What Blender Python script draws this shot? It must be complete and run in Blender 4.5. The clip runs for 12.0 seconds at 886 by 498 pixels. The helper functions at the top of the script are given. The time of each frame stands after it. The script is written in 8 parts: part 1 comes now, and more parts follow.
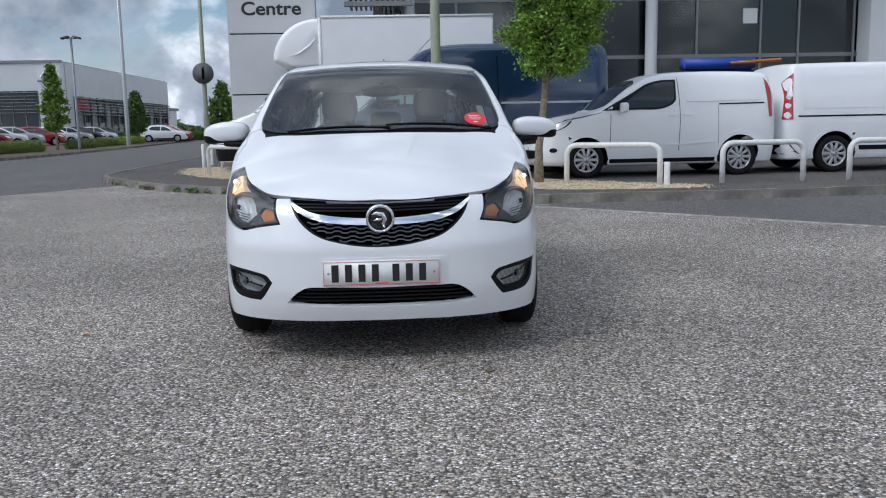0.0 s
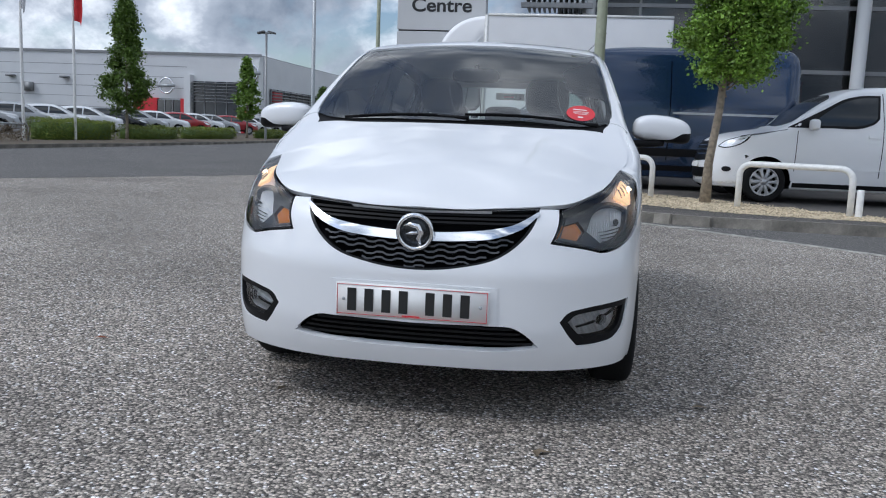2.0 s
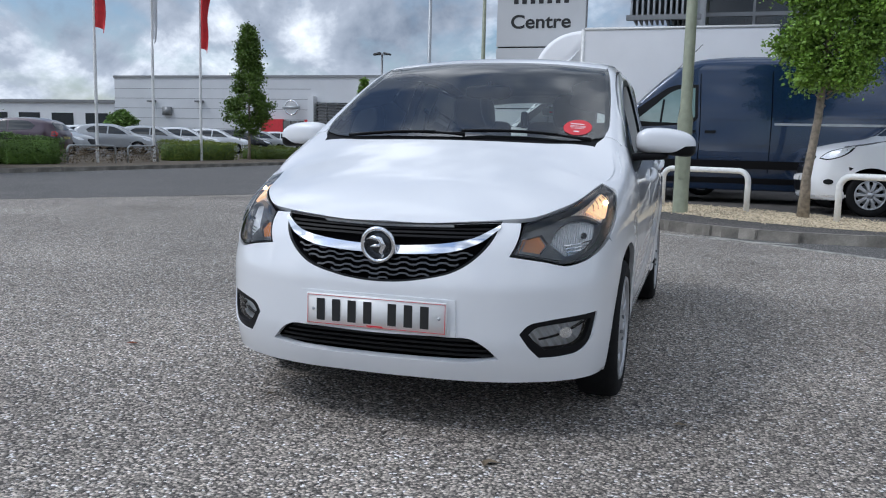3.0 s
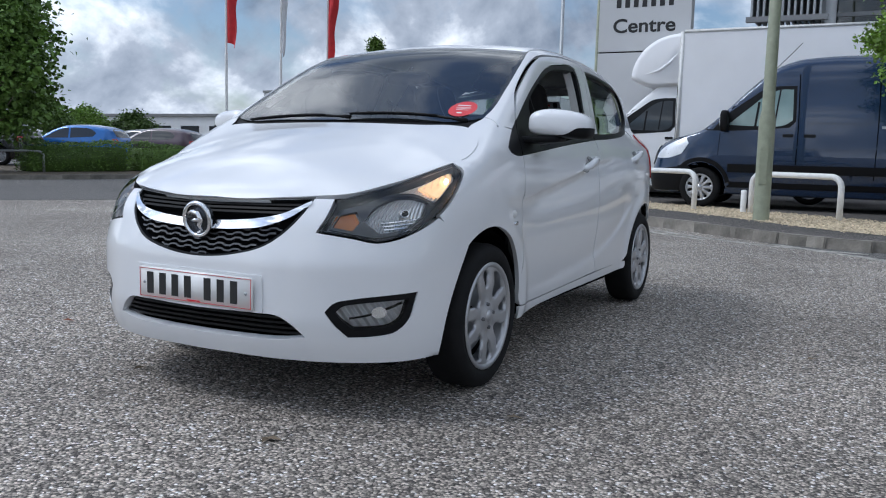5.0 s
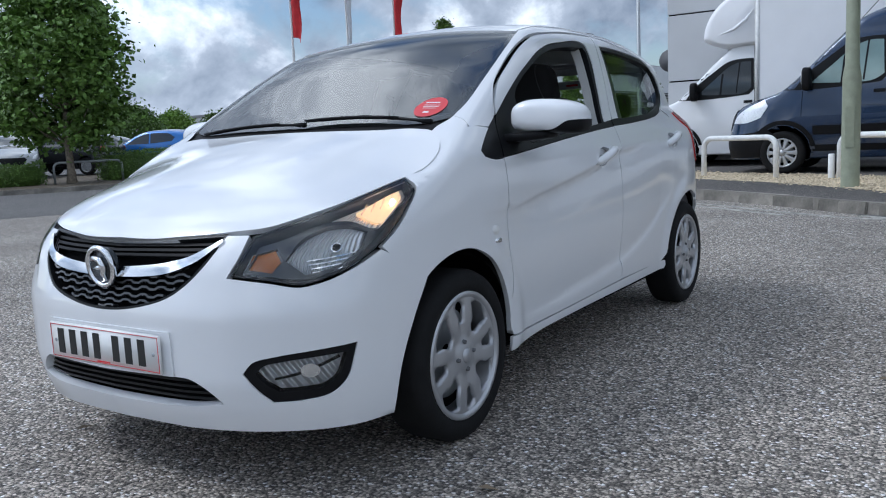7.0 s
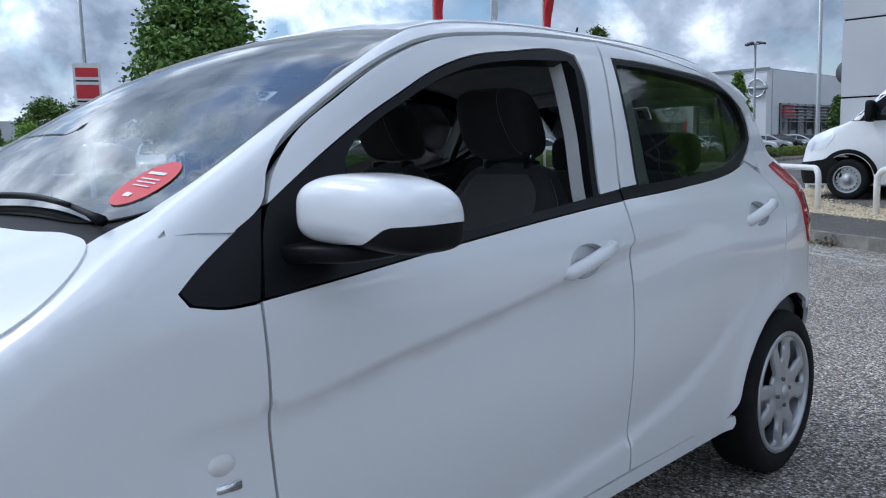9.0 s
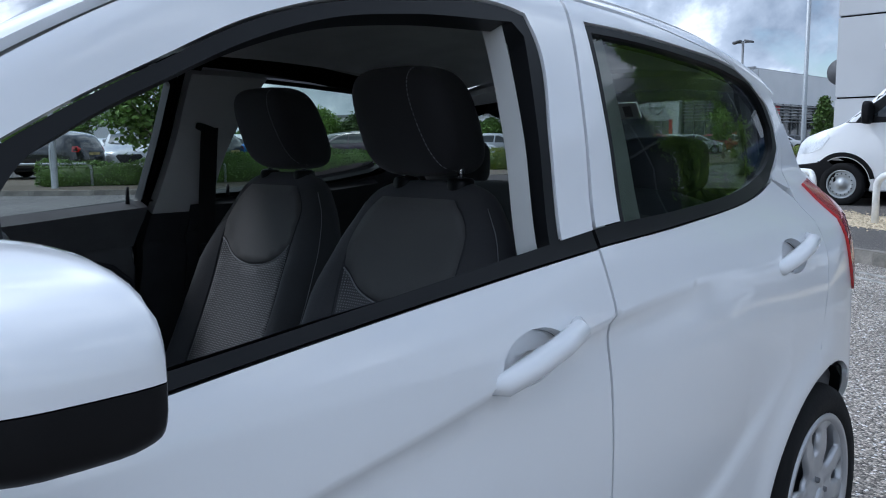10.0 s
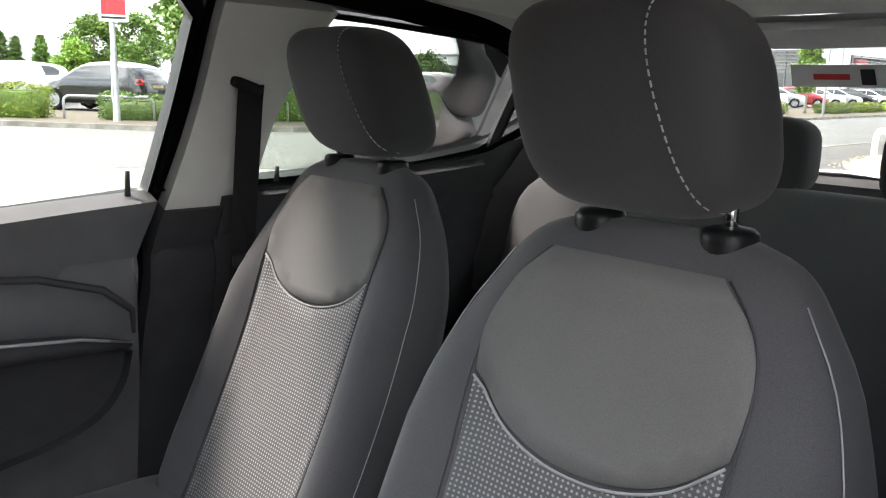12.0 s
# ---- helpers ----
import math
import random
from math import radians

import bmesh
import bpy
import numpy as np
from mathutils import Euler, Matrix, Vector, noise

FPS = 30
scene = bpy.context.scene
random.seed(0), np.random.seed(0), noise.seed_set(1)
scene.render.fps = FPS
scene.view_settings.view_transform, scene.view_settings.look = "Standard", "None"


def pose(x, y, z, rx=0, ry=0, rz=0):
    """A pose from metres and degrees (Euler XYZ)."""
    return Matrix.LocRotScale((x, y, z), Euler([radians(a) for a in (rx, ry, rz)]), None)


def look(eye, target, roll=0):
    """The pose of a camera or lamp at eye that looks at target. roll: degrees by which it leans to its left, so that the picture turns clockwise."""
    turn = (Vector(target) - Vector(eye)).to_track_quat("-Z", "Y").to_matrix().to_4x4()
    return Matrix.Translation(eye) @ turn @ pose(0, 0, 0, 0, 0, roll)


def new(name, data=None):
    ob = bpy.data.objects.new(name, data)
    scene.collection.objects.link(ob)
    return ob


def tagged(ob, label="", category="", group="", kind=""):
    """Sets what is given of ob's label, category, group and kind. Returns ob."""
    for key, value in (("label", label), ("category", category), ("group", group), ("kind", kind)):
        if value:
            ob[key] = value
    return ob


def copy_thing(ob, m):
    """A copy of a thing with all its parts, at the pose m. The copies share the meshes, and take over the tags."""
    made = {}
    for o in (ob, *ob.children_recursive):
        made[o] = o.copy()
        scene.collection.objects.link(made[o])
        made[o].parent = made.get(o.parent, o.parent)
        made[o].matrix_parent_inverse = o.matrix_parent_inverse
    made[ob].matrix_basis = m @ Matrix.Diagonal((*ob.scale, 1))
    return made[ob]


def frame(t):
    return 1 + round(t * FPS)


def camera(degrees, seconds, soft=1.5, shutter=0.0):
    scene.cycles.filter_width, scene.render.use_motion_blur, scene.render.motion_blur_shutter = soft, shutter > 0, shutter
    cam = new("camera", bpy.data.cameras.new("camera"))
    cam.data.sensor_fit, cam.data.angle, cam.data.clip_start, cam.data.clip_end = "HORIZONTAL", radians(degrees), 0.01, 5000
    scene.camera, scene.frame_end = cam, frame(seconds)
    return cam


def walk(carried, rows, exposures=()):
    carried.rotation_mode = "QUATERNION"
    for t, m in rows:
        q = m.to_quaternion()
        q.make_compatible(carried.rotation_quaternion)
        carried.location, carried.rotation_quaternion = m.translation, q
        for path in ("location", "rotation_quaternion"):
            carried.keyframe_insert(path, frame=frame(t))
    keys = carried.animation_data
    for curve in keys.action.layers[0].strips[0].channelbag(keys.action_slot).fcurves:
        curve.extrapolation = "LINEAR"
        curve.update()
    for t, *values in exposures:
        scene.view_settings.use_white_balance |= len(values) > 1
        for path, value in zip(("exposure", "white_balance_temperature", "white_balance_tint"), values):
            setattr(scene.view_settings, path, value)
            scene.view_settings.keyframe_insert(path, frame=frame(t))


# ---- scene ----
cam = camera(56.0, 12.0, soft=1.1)
PATH = [
    (0, (0.081, -3.681, 1.065), (0.186, -1.705, 0.774), -1.1),
    (0.5, (0.131, -3.352, 1.044), (0.17, -1.375, 0.742), -0.9),
    (1, (0.171, -3.087, 1.017), (0.13, -1.111, 0.711), -0.3),
    (1.5, (0.268, -2.869, 1.022), (0.136, -0.894, 0.732), 0.6),
    (2, (0.522, -2.722, 1.001), (0.217, -0.764, 0.723), 2.3),
    (2.5, (0.797, -2.667, 1.0), (0.311, -0.744, 0.74), 2.3),
    (3, (1.069, -2.675, 1.016), (0.48, -0.78, 0.768), 1.4),
    (3.5, (1.384, -2.586, 1.008), (0.695, -0.726, 0.754), 1.5),
    (5.5, (2.184, -2.118, 0.901), (1.251, -0.362, 0.682), 1.1),
    (6, (2.203, -2.063, 0.907), (1.271, -0.307, 0.688), 0.2),
    (6.5, (2.219, -1.865, 0.915), (1.242, -0.14, 0.65), -1.2),
    (7, (2.199, -1.483, 1.008), (1.108, 0.171, 0.735), -2.7),
    (9, (1.91, 0.34, 1.151), (0.521, 1.758, 0.913), -1.5),
    (9.5, (1.73, 0.705, 1.151), (0.344, 2.126, 0.908), -0.7),
    (10, (1.472, 1.061, 1.178), (0.111, 2.505, 0.925), -0.5),
    (10.5, (1.271, 1.273, 1.205), (-0.21, 2.591, 0.941), -1.3),
    (11, (1.119, 1.407, 1.217), (-0.456, 2.605, 0.93), 0.0),
    (11.5, (0.918, 1.462, 1.21), (-0.624, 2.684, 0.853), 0.4),
    (12, (0.798, 1.521, 1.234), (-0.643, 2.852, 0.846), 1.4),
]
EXPOSURES = [
    (0, 0.25, 5900, 10), (3.5, 0.25, 5800, 10), (6, 0.27, 5700, 10), (7, 0.32, 5600, 9), (9, 0.35, 5500, 9), (9.5, 0.4, 5450, 9),
    (10, 0.6, 5450, 9), (10.5, 1.05, 5450, 9), (11, 1.7, 5850, 10), (11.5, 2.75, 6450, 12), (12, 3.25, 6900, 13),
]
walk(cam, [(t, look(eye, target, roll)) for t, eye, target, roll in PATH], EXPOSURES)

# ---- light ----
SUN_DIR = Vector((-0.68, -0.38, 0.95)).normalized()
world = bpy.data.worlds.new("sky")
scene.world = world
world.use_nodes = True
wt = world.node_tree
wt.nodes.clear()


def wnode(kind, **values):
    n = wt.nodes.new(kind)
    for k, v in values.items():
        n.inputs[k].default_value = v
    return n


sky = wt.nodes.new("ShaderNodeTexSky")
sky.sky_type, sky.sun_disc = "NISHITA", False
sky.sun_elevation, sky.sun_rotation = math.asin(SUN_DIR.z), math.atan2(SUN_DIR.x, SUN_DIR.y)
coord = wt.nodes.new("ShaderNodeTexCoord")
split = wt.nodes.new("ShaderNodeSeparateXYZ")
wt.links.new(coord.outputs["Generated"], split.inputs[0])
lift = wt.nodes.new("ShaderNodeMath")
lift.operation, lift.inputs[1].default_value = "ADD", 0.80
wt.links.new(split.outputs["Z"], lift.inputs[0])
flat = []
for axis in "XY":
    d = wt.nodes.new("ShaderNodeMath")
    d.operation = "DIVIDE"
    wt.links.new(split.outputs[axis], d.inputs[0])
    wt.links.new(lift.outputs[0], d.inputs[1])
    flat.append(d)
join = wt.nodes.new("ShaderNodeCombineXYZ")
wt.links.new(flat[0].outputs[0], join.inputs["X"])
wt.links.new(flat[1].outputs[0], join.inputs["Y"])
cover = wnode("ShaderNodeTexNoise", Scale=4.4, Detail=10.0, Roughness=0.56, Distortion=0.3)
shade = wnode("ShaderNodeTexNoise", Scale=5.4, Detail=9.0, Roughness=0.56, Distortion=0.2)
for n in (cover, shade):
    wt.links.new(join.outputs[0], n.inputs["Vector"])
cover_ramp = wt.nodes.new("ShaderNodeValToRGB")
cover_ramp.color_ramp.elements[0].position, cover_ramp.color_ramp.elements[1].position = 0.38, 0.49
wt.links.new(cover.outputs["Fac"], cover_ramp.inputs[0])
cloud_ramp = wt.nodes.new("ShaderNodeValToRGB")
els = cloud_ramp.color_ramp.elements
els[0].position, els[0].color = 0.37, (2.3, 2.7, 3.3, 1)
els[1].position, els[1].color = 0.64, (14.0, 14.0, 13.8, 1)
mid = els.new(0.50)
mid.color = (4.9, 5.25, 5.8, 1)
wt.links.new(shade.outputs["Fac"], cloud_ramp.inputs[0])
mix = wt.nodes.new("ShaderNodeMix")
mix.data_type = "RGBA"
wt.links.new(cover_ramp.outputs["Color"], mix.inputs["Factor"])
wt.links.new(sky.outputs[0], mix.inputs["A"])
wt.links.new(cloud_ramp.outputs[0], mix.inputs["B"])
back = wt.nodes.new("ShaderNodeBackground")
# a clouded sky is brighter overhead than at its rim
rise = wt.nodes.new("ShaderNodeMapRange")
rise.inputs["From Min"].default_value, rise.inputs["From Max"].default_value = 0.0, 0.75
rise.inputs["To Min"].default_value, rise.inputs["To Max"].default_value = 0.086, 0.080
wt.links.new(split.outputs["Z"], rise.inputs["Value"])
wt.links.new(rise.outputs[0], back.inputs["Strength"])
# thin cloud scatters the sun forwards: the sky brightens towards it
aim = wt.nodes.new("ShaderNodeVectorMath")
aim.operation, aim.inputs[1].default_value = "DOT_PRODUCT", SUN_DIR
wt.links.new(coord.outputs["Generated"], aim.inputs[0])
toward = wt.nodes.new("ShaderNodeMath")
toward.operation, toward.inputs[1].default_value = "MAXIMUM", 0.0
wt.links.new(aim.outputs["Value"], toward.inputs[0])
peak = wt.nodes.new("ShaderNodeMath")
peak.operation, peak.inputs[1].default_value = "POWER", 3.0
wt.links.new(toward.outputs[0], peak.inputs[0])
gain = wt.nodes.new("ShaderNodeMath")
gain.operation, gain.inputs[1].default_value, gain.inputs[2].default_value = "MULTIPLY_ADD", 1.0, 1.0
wt.links.new(peak.outputs[0], gain.inputs[0])
bright = wt.nodes.new("ShaderNodeVectorMath")
bright.operation = "SCALE"
wt.links.new(mix.outputs["Result"], bright.inputs[0])
wt.links.new(gain.outputs[0], bright.inputs["Scale"])
wt.links.new(bright.outputs[0], back.inputs["Color"])
wout = wt.nodes.new("ShaderNodeOutputWorld")
wt.links.new(back.outputs[0], wout.inputs["Surface"])

sun = new("sun", bpy.data.lights.new("sun", "SUN"))
sun.data.energy, sun.data.angle, sun.data.color = 0.95, radians(14.0), (1.0, 0.96, 0.9)
sun.matrix_world = look(SUN_DIR * 60, (0, 0, 0))


# ---- materials ----
def paint(name, color, rough=0.5, metal=0.0, vary=0.12, scale=6.0, bump=0.0, bump_scale=60.0, coat=0.0, spread=0.0, fine=0.0, fine_scale=200.0, sheen=0.0, spec=0.5):
    """A procedural surface: base colour varied at two scales, roughness, relief, an optional clear coat and per-piece spread."""
    m = bpy.data.materials.new(name)
    m.use_nodes = True
    t = m.node_tree
    b = t.nodes["Principled BSDF"]
    b.inputs["Roughness"].default_value, b.inputs["Metallic"].default_value = rough, metal
    b.inputs["Coat Weight"].default_value, b.inputs["Coat Roughness"].default_value = coat, 0.03
    b.inputs["Sheen Weight"].default_value = sheen
    b.inputs["Specular IOR Level"].default_value = spec
    tc = t.nodes.new("ShaderNodeTexCoord")
    n = t.nodes.new("ShaderNodeTexNoise")
    n.inputs["Scale"].default_value, n.inputs["Detail"].default_value = scale, 5
    t.links.new(tc.outputs["Object"], n.inputs["Vector"])
    r = t.nodes.new("ShaderNodeMapRange")
    r.inputs["From Min"].default_value, r.inputs["From Max"].default_value = 0.3, 0.7
    r.inputs["To Min"].default_value, r.inputs["To Max"].default_value = 1 - vary, 1 + vary
    t.links.new(n.outputs["Fac"], r.inputs["Value"])
    value = r.outputs[0]

    def times(a, lo, hi, source):
        q = t.nodes.new("ShaderNodeMapRange")
        q.inputs["To Min"].default_value, q.inputs["To Max"].default_value = lo, hi
        t.links.new(source, q.inputs["Value"])
        k = t.nodes.new("ShaderNodeMath")
        k.operation = "MULTIPLY"
        t.links.new(a, k.inputs[0])
        t.links.new(q.outputs[0], k.inputs[1])
        return k.outputs[0]

    if fine:
        g = t.nodes.new("ShaderNodeTexNoise")
        g.inputs["Scale"].default_value, g.inputs["Detail"].default_value = fine_scale, 3
        t.links.new(tc.outputs["Object"], g.inputs["Vector"])
        value = times(value, 1 - fine, 1 + fine, g.outputs["Fac"])
    if spread:
        o = t.nodes.new("ShaderNodeObjectInfo")
        value = times(value, 1 - spread, 1 + spread, o.outputs["Random"])
        geo = t.nodes.new("ShaderNodeNewGeometry")
        value = times(value, 1 - spread, 1 + spread, geo.outputs["Random Per Island"])
    c = t.nodes.new("ShaderNodeMix")
    c.data_type, c.blend_type = "RGBA", "MULTIPLY"
    c.inputs["Factor"].default_value = 1
    c.inputs["A"].default_value = (*color, 1)
    t.links.new(value, c.inputs["B"])
    t.links.new(c.outputs["Result"], b.inputs["Base Color"])
    if bump:
        g = t.nodes.new("ShaderNodeTexNoise")
        g.inputs["Scale"].default_value, g.inputs["Detail"].default_value = bump_scale, 4
        t.links.new(tc.outputs["Object"], g.inputs["Vector"])
        u = t.nodes.new("ShaderNodeBump")
        u.inputs["Strength"].default_value, u.inputs["Distance"].default_value = bump, 0.01
        t.links.new(g.outputs["Fac"], u.inputs["Height"])
        t.links.new(u.outputs[0], b.inputs["Normal"])
    return m


def glass(name, color, rough=0.0, inner=1.0):
    """Thin pane: clear tinted transmission with a mirror gloss that grows towards grazing angles."""
    m = bpy.data.materials.new(name)
    m.use_nodes = True
    t = m.node_tree
    t.nodes.clear()
    tr = t.nodes.new("ShaderNodeBsdfTransparent")
    tr.inputs[0].default_value = (*color, 1)
    gl = t.nodes.new("ShaderNodeBsdfGlossy")
    gl.inputs["Roughness"].default_value = rough
    fr = t.nodes.new("ShaderNodeFresnel")
    fr.inputs["IOR"].default_value = 1.52
    # a pane mirrors at both of its faces, the inner one dimmed by its tint: (1 + w) r / (1 + w r)
    one = t.nodes.new("ShaderNodeMath")
    one.operation, one.inputs[1].default_value, one.inputs[2].default_value = "MULTIPLY_ADD", inner, 1.0
    t.links.new(fr.outputs[0], one.inputs[0])
    two = t.nodes.new("ShaderNodeMath")
    two.operation, two.inputs[1].default_value = "MULTIPLY", 1.0 + inner
    t.links.new(fr.outputs[0], two.inputs[0])
    dbl = t.nodes.new("ShaderNodeMath")
    dbl.operation, dbl.use_clamp = "DIVIDE", True
    t.links.new(two.outputs[0], dbl.inputs[0])
    t.links.new(one.outputs[0], dbl.inputs[1])
    mx = t.nodes.new("ShaderNodeMixShader")
    t.links.new(dbl.outputs[0], mx.inputs[0])
    t.links.new(tr.outputs[0], mx.inputs[1])
    t.links.new(gl.outputs[0], mx.inputs[2])
    o = t.nodes.new("ShaderNodeOutputMaterial")
    t.links.new(mx.outputs[0], o.inputs["Surface"])
    return m


def glow(name, color, strength):
    m = bpy.data.materials.new(name)
    m.use_nodes = True
    b = m.node_tree.nodes["Principled BSDF"]
    b.inputs["Base Color"].default_value = (*color, 1)
    b.inputs["Emission Color"].default_value = (*color, 1)
    b.inputs["Emission Strength"].default_value = strength
    return m


def chip_asphalt(name, low, high, size, stain=0.25, relief=0.5):
    """Chip-sealed asphalt: stones of many greys in dark binder, worn and stained in large soft patches."""
    m = bpy.data.materials.new(name)
    m.use_nodes = True
    t = m.node_tree
    b = t.nodes["Principled BSDF"]
    b.inputs["Roughness"].default_value = 0.88
    tc = t.nodes.new("ShaderNodeTexCoord")
    warp = t.nodes.new("ShaderNodeTexNoise")
    warp.inputs["Scale"].default_value = 1 / size * 0.8
    t.links.new(tc.outputs["Object"], warp.inputs["Vector"])
    add = t.nodes.new("ShaderNodeMix")
    add.data_type, add.inputs["Factor"].default_value = "VECTOR", 0.012
    t.links.new(tc.outputs["Object"], add.inputs["A"])
    t.links.new(warp.outputs["Color"], add.inputs["B"])
    v = t.nodes.new("ShaderNodeTexVoronoi")
    v.inputs["Scale"].default_value, v.inputs["Randomness"].default_value = 1 / size, 1
    t.links.new(add.outputs["Result"], v.inputs["Vector"])
    tone = t.nodes.new("ShaderNodeSeparateColor")
    t.links.new(v.outputs["Color"], tone.inputs[0])
    ramp = t.nodes.new("ShaderNodeValToRGB")
    e = ramp.color_ramp.elements
    e[0].position, e[0].color = 0.0, (*low, 1)
    e[1].position, e[1].color = 1.0, (*[min(1, h * 1.9) for h in high], 1)
    a = e.new(0.55)
    a.color = (*[(p + q) / 2 for p, q in zip(low, high)], 1)
    a = e.new(0.9)
    a.color = (*high, 1)
    t.links.new(tone.outputs[0], ramp.inputs[0])
    gap = t.nodes.new("ShaderNodeMapRange")
    gap.inputs["From Min"].default_value, gap.inputs["From Max"].default_value = 0.35, 0.75
    gap.inputs["To Min"].default_value, gap.inputs["To Max"].default_value = 1.0, 0.22
    t.links.new(v.outputs["Distance"], gap.inputs["Value"])
    big = t.nodes.new("ShaderNodeTexNoise")
    big.inputs["Scale"].default_value, big.inputs["Detail"].default_value = 0.55, 8
    t.links.new(tc.outputs["Object"], big.inputs["Vector"])
    bigr = t.nodes.new("ShaderNodeMapRange")
    bigr.inputs["From Min"].default_value, bigr.inputs["From Max"].default_value = 0.3, 0.7
    bigr.inputs["To Min"].default_value, bigr.inputs["To Max"].default_value = 1 - stain, 1 + stain
    t.links.new(big.outputs["Fac"], bigr.inputs["Value"])
    k = t.nodes.new("ShaderNodeMath")
    k.operation = "MULTIPLY"
    t.links.new(gap.outputs[0], k.inputs[0])
    t.links.new(bigr.outputs[0], k.inputs[1])
    c = t.nodes.new("ShaderNodeMix")
    c.data_type, c.blend_type, c.inputs["Factor"].default_value = "RGBA", "MULTIPLY", 1
    t.links.new(ramp.outputs[0], c.inputs["A"])
    t.links.new(k.outputs[0], c.inputs["B"])
    t.links.new(c.outputs["Result"], b.inputs["Base Color"])
    u = t.nodes.new("ShaderNodeBump")
    u.invert = True
    u.inputs["Strength"].default_value, u.inputs["Distance"].default_value = relief, size * 0.6
    t.links.new(v.outputs["Distance"], u.inputs["Height"])
    t.links.new(u.outputs[0], b.inputs["Normal"])
    return m


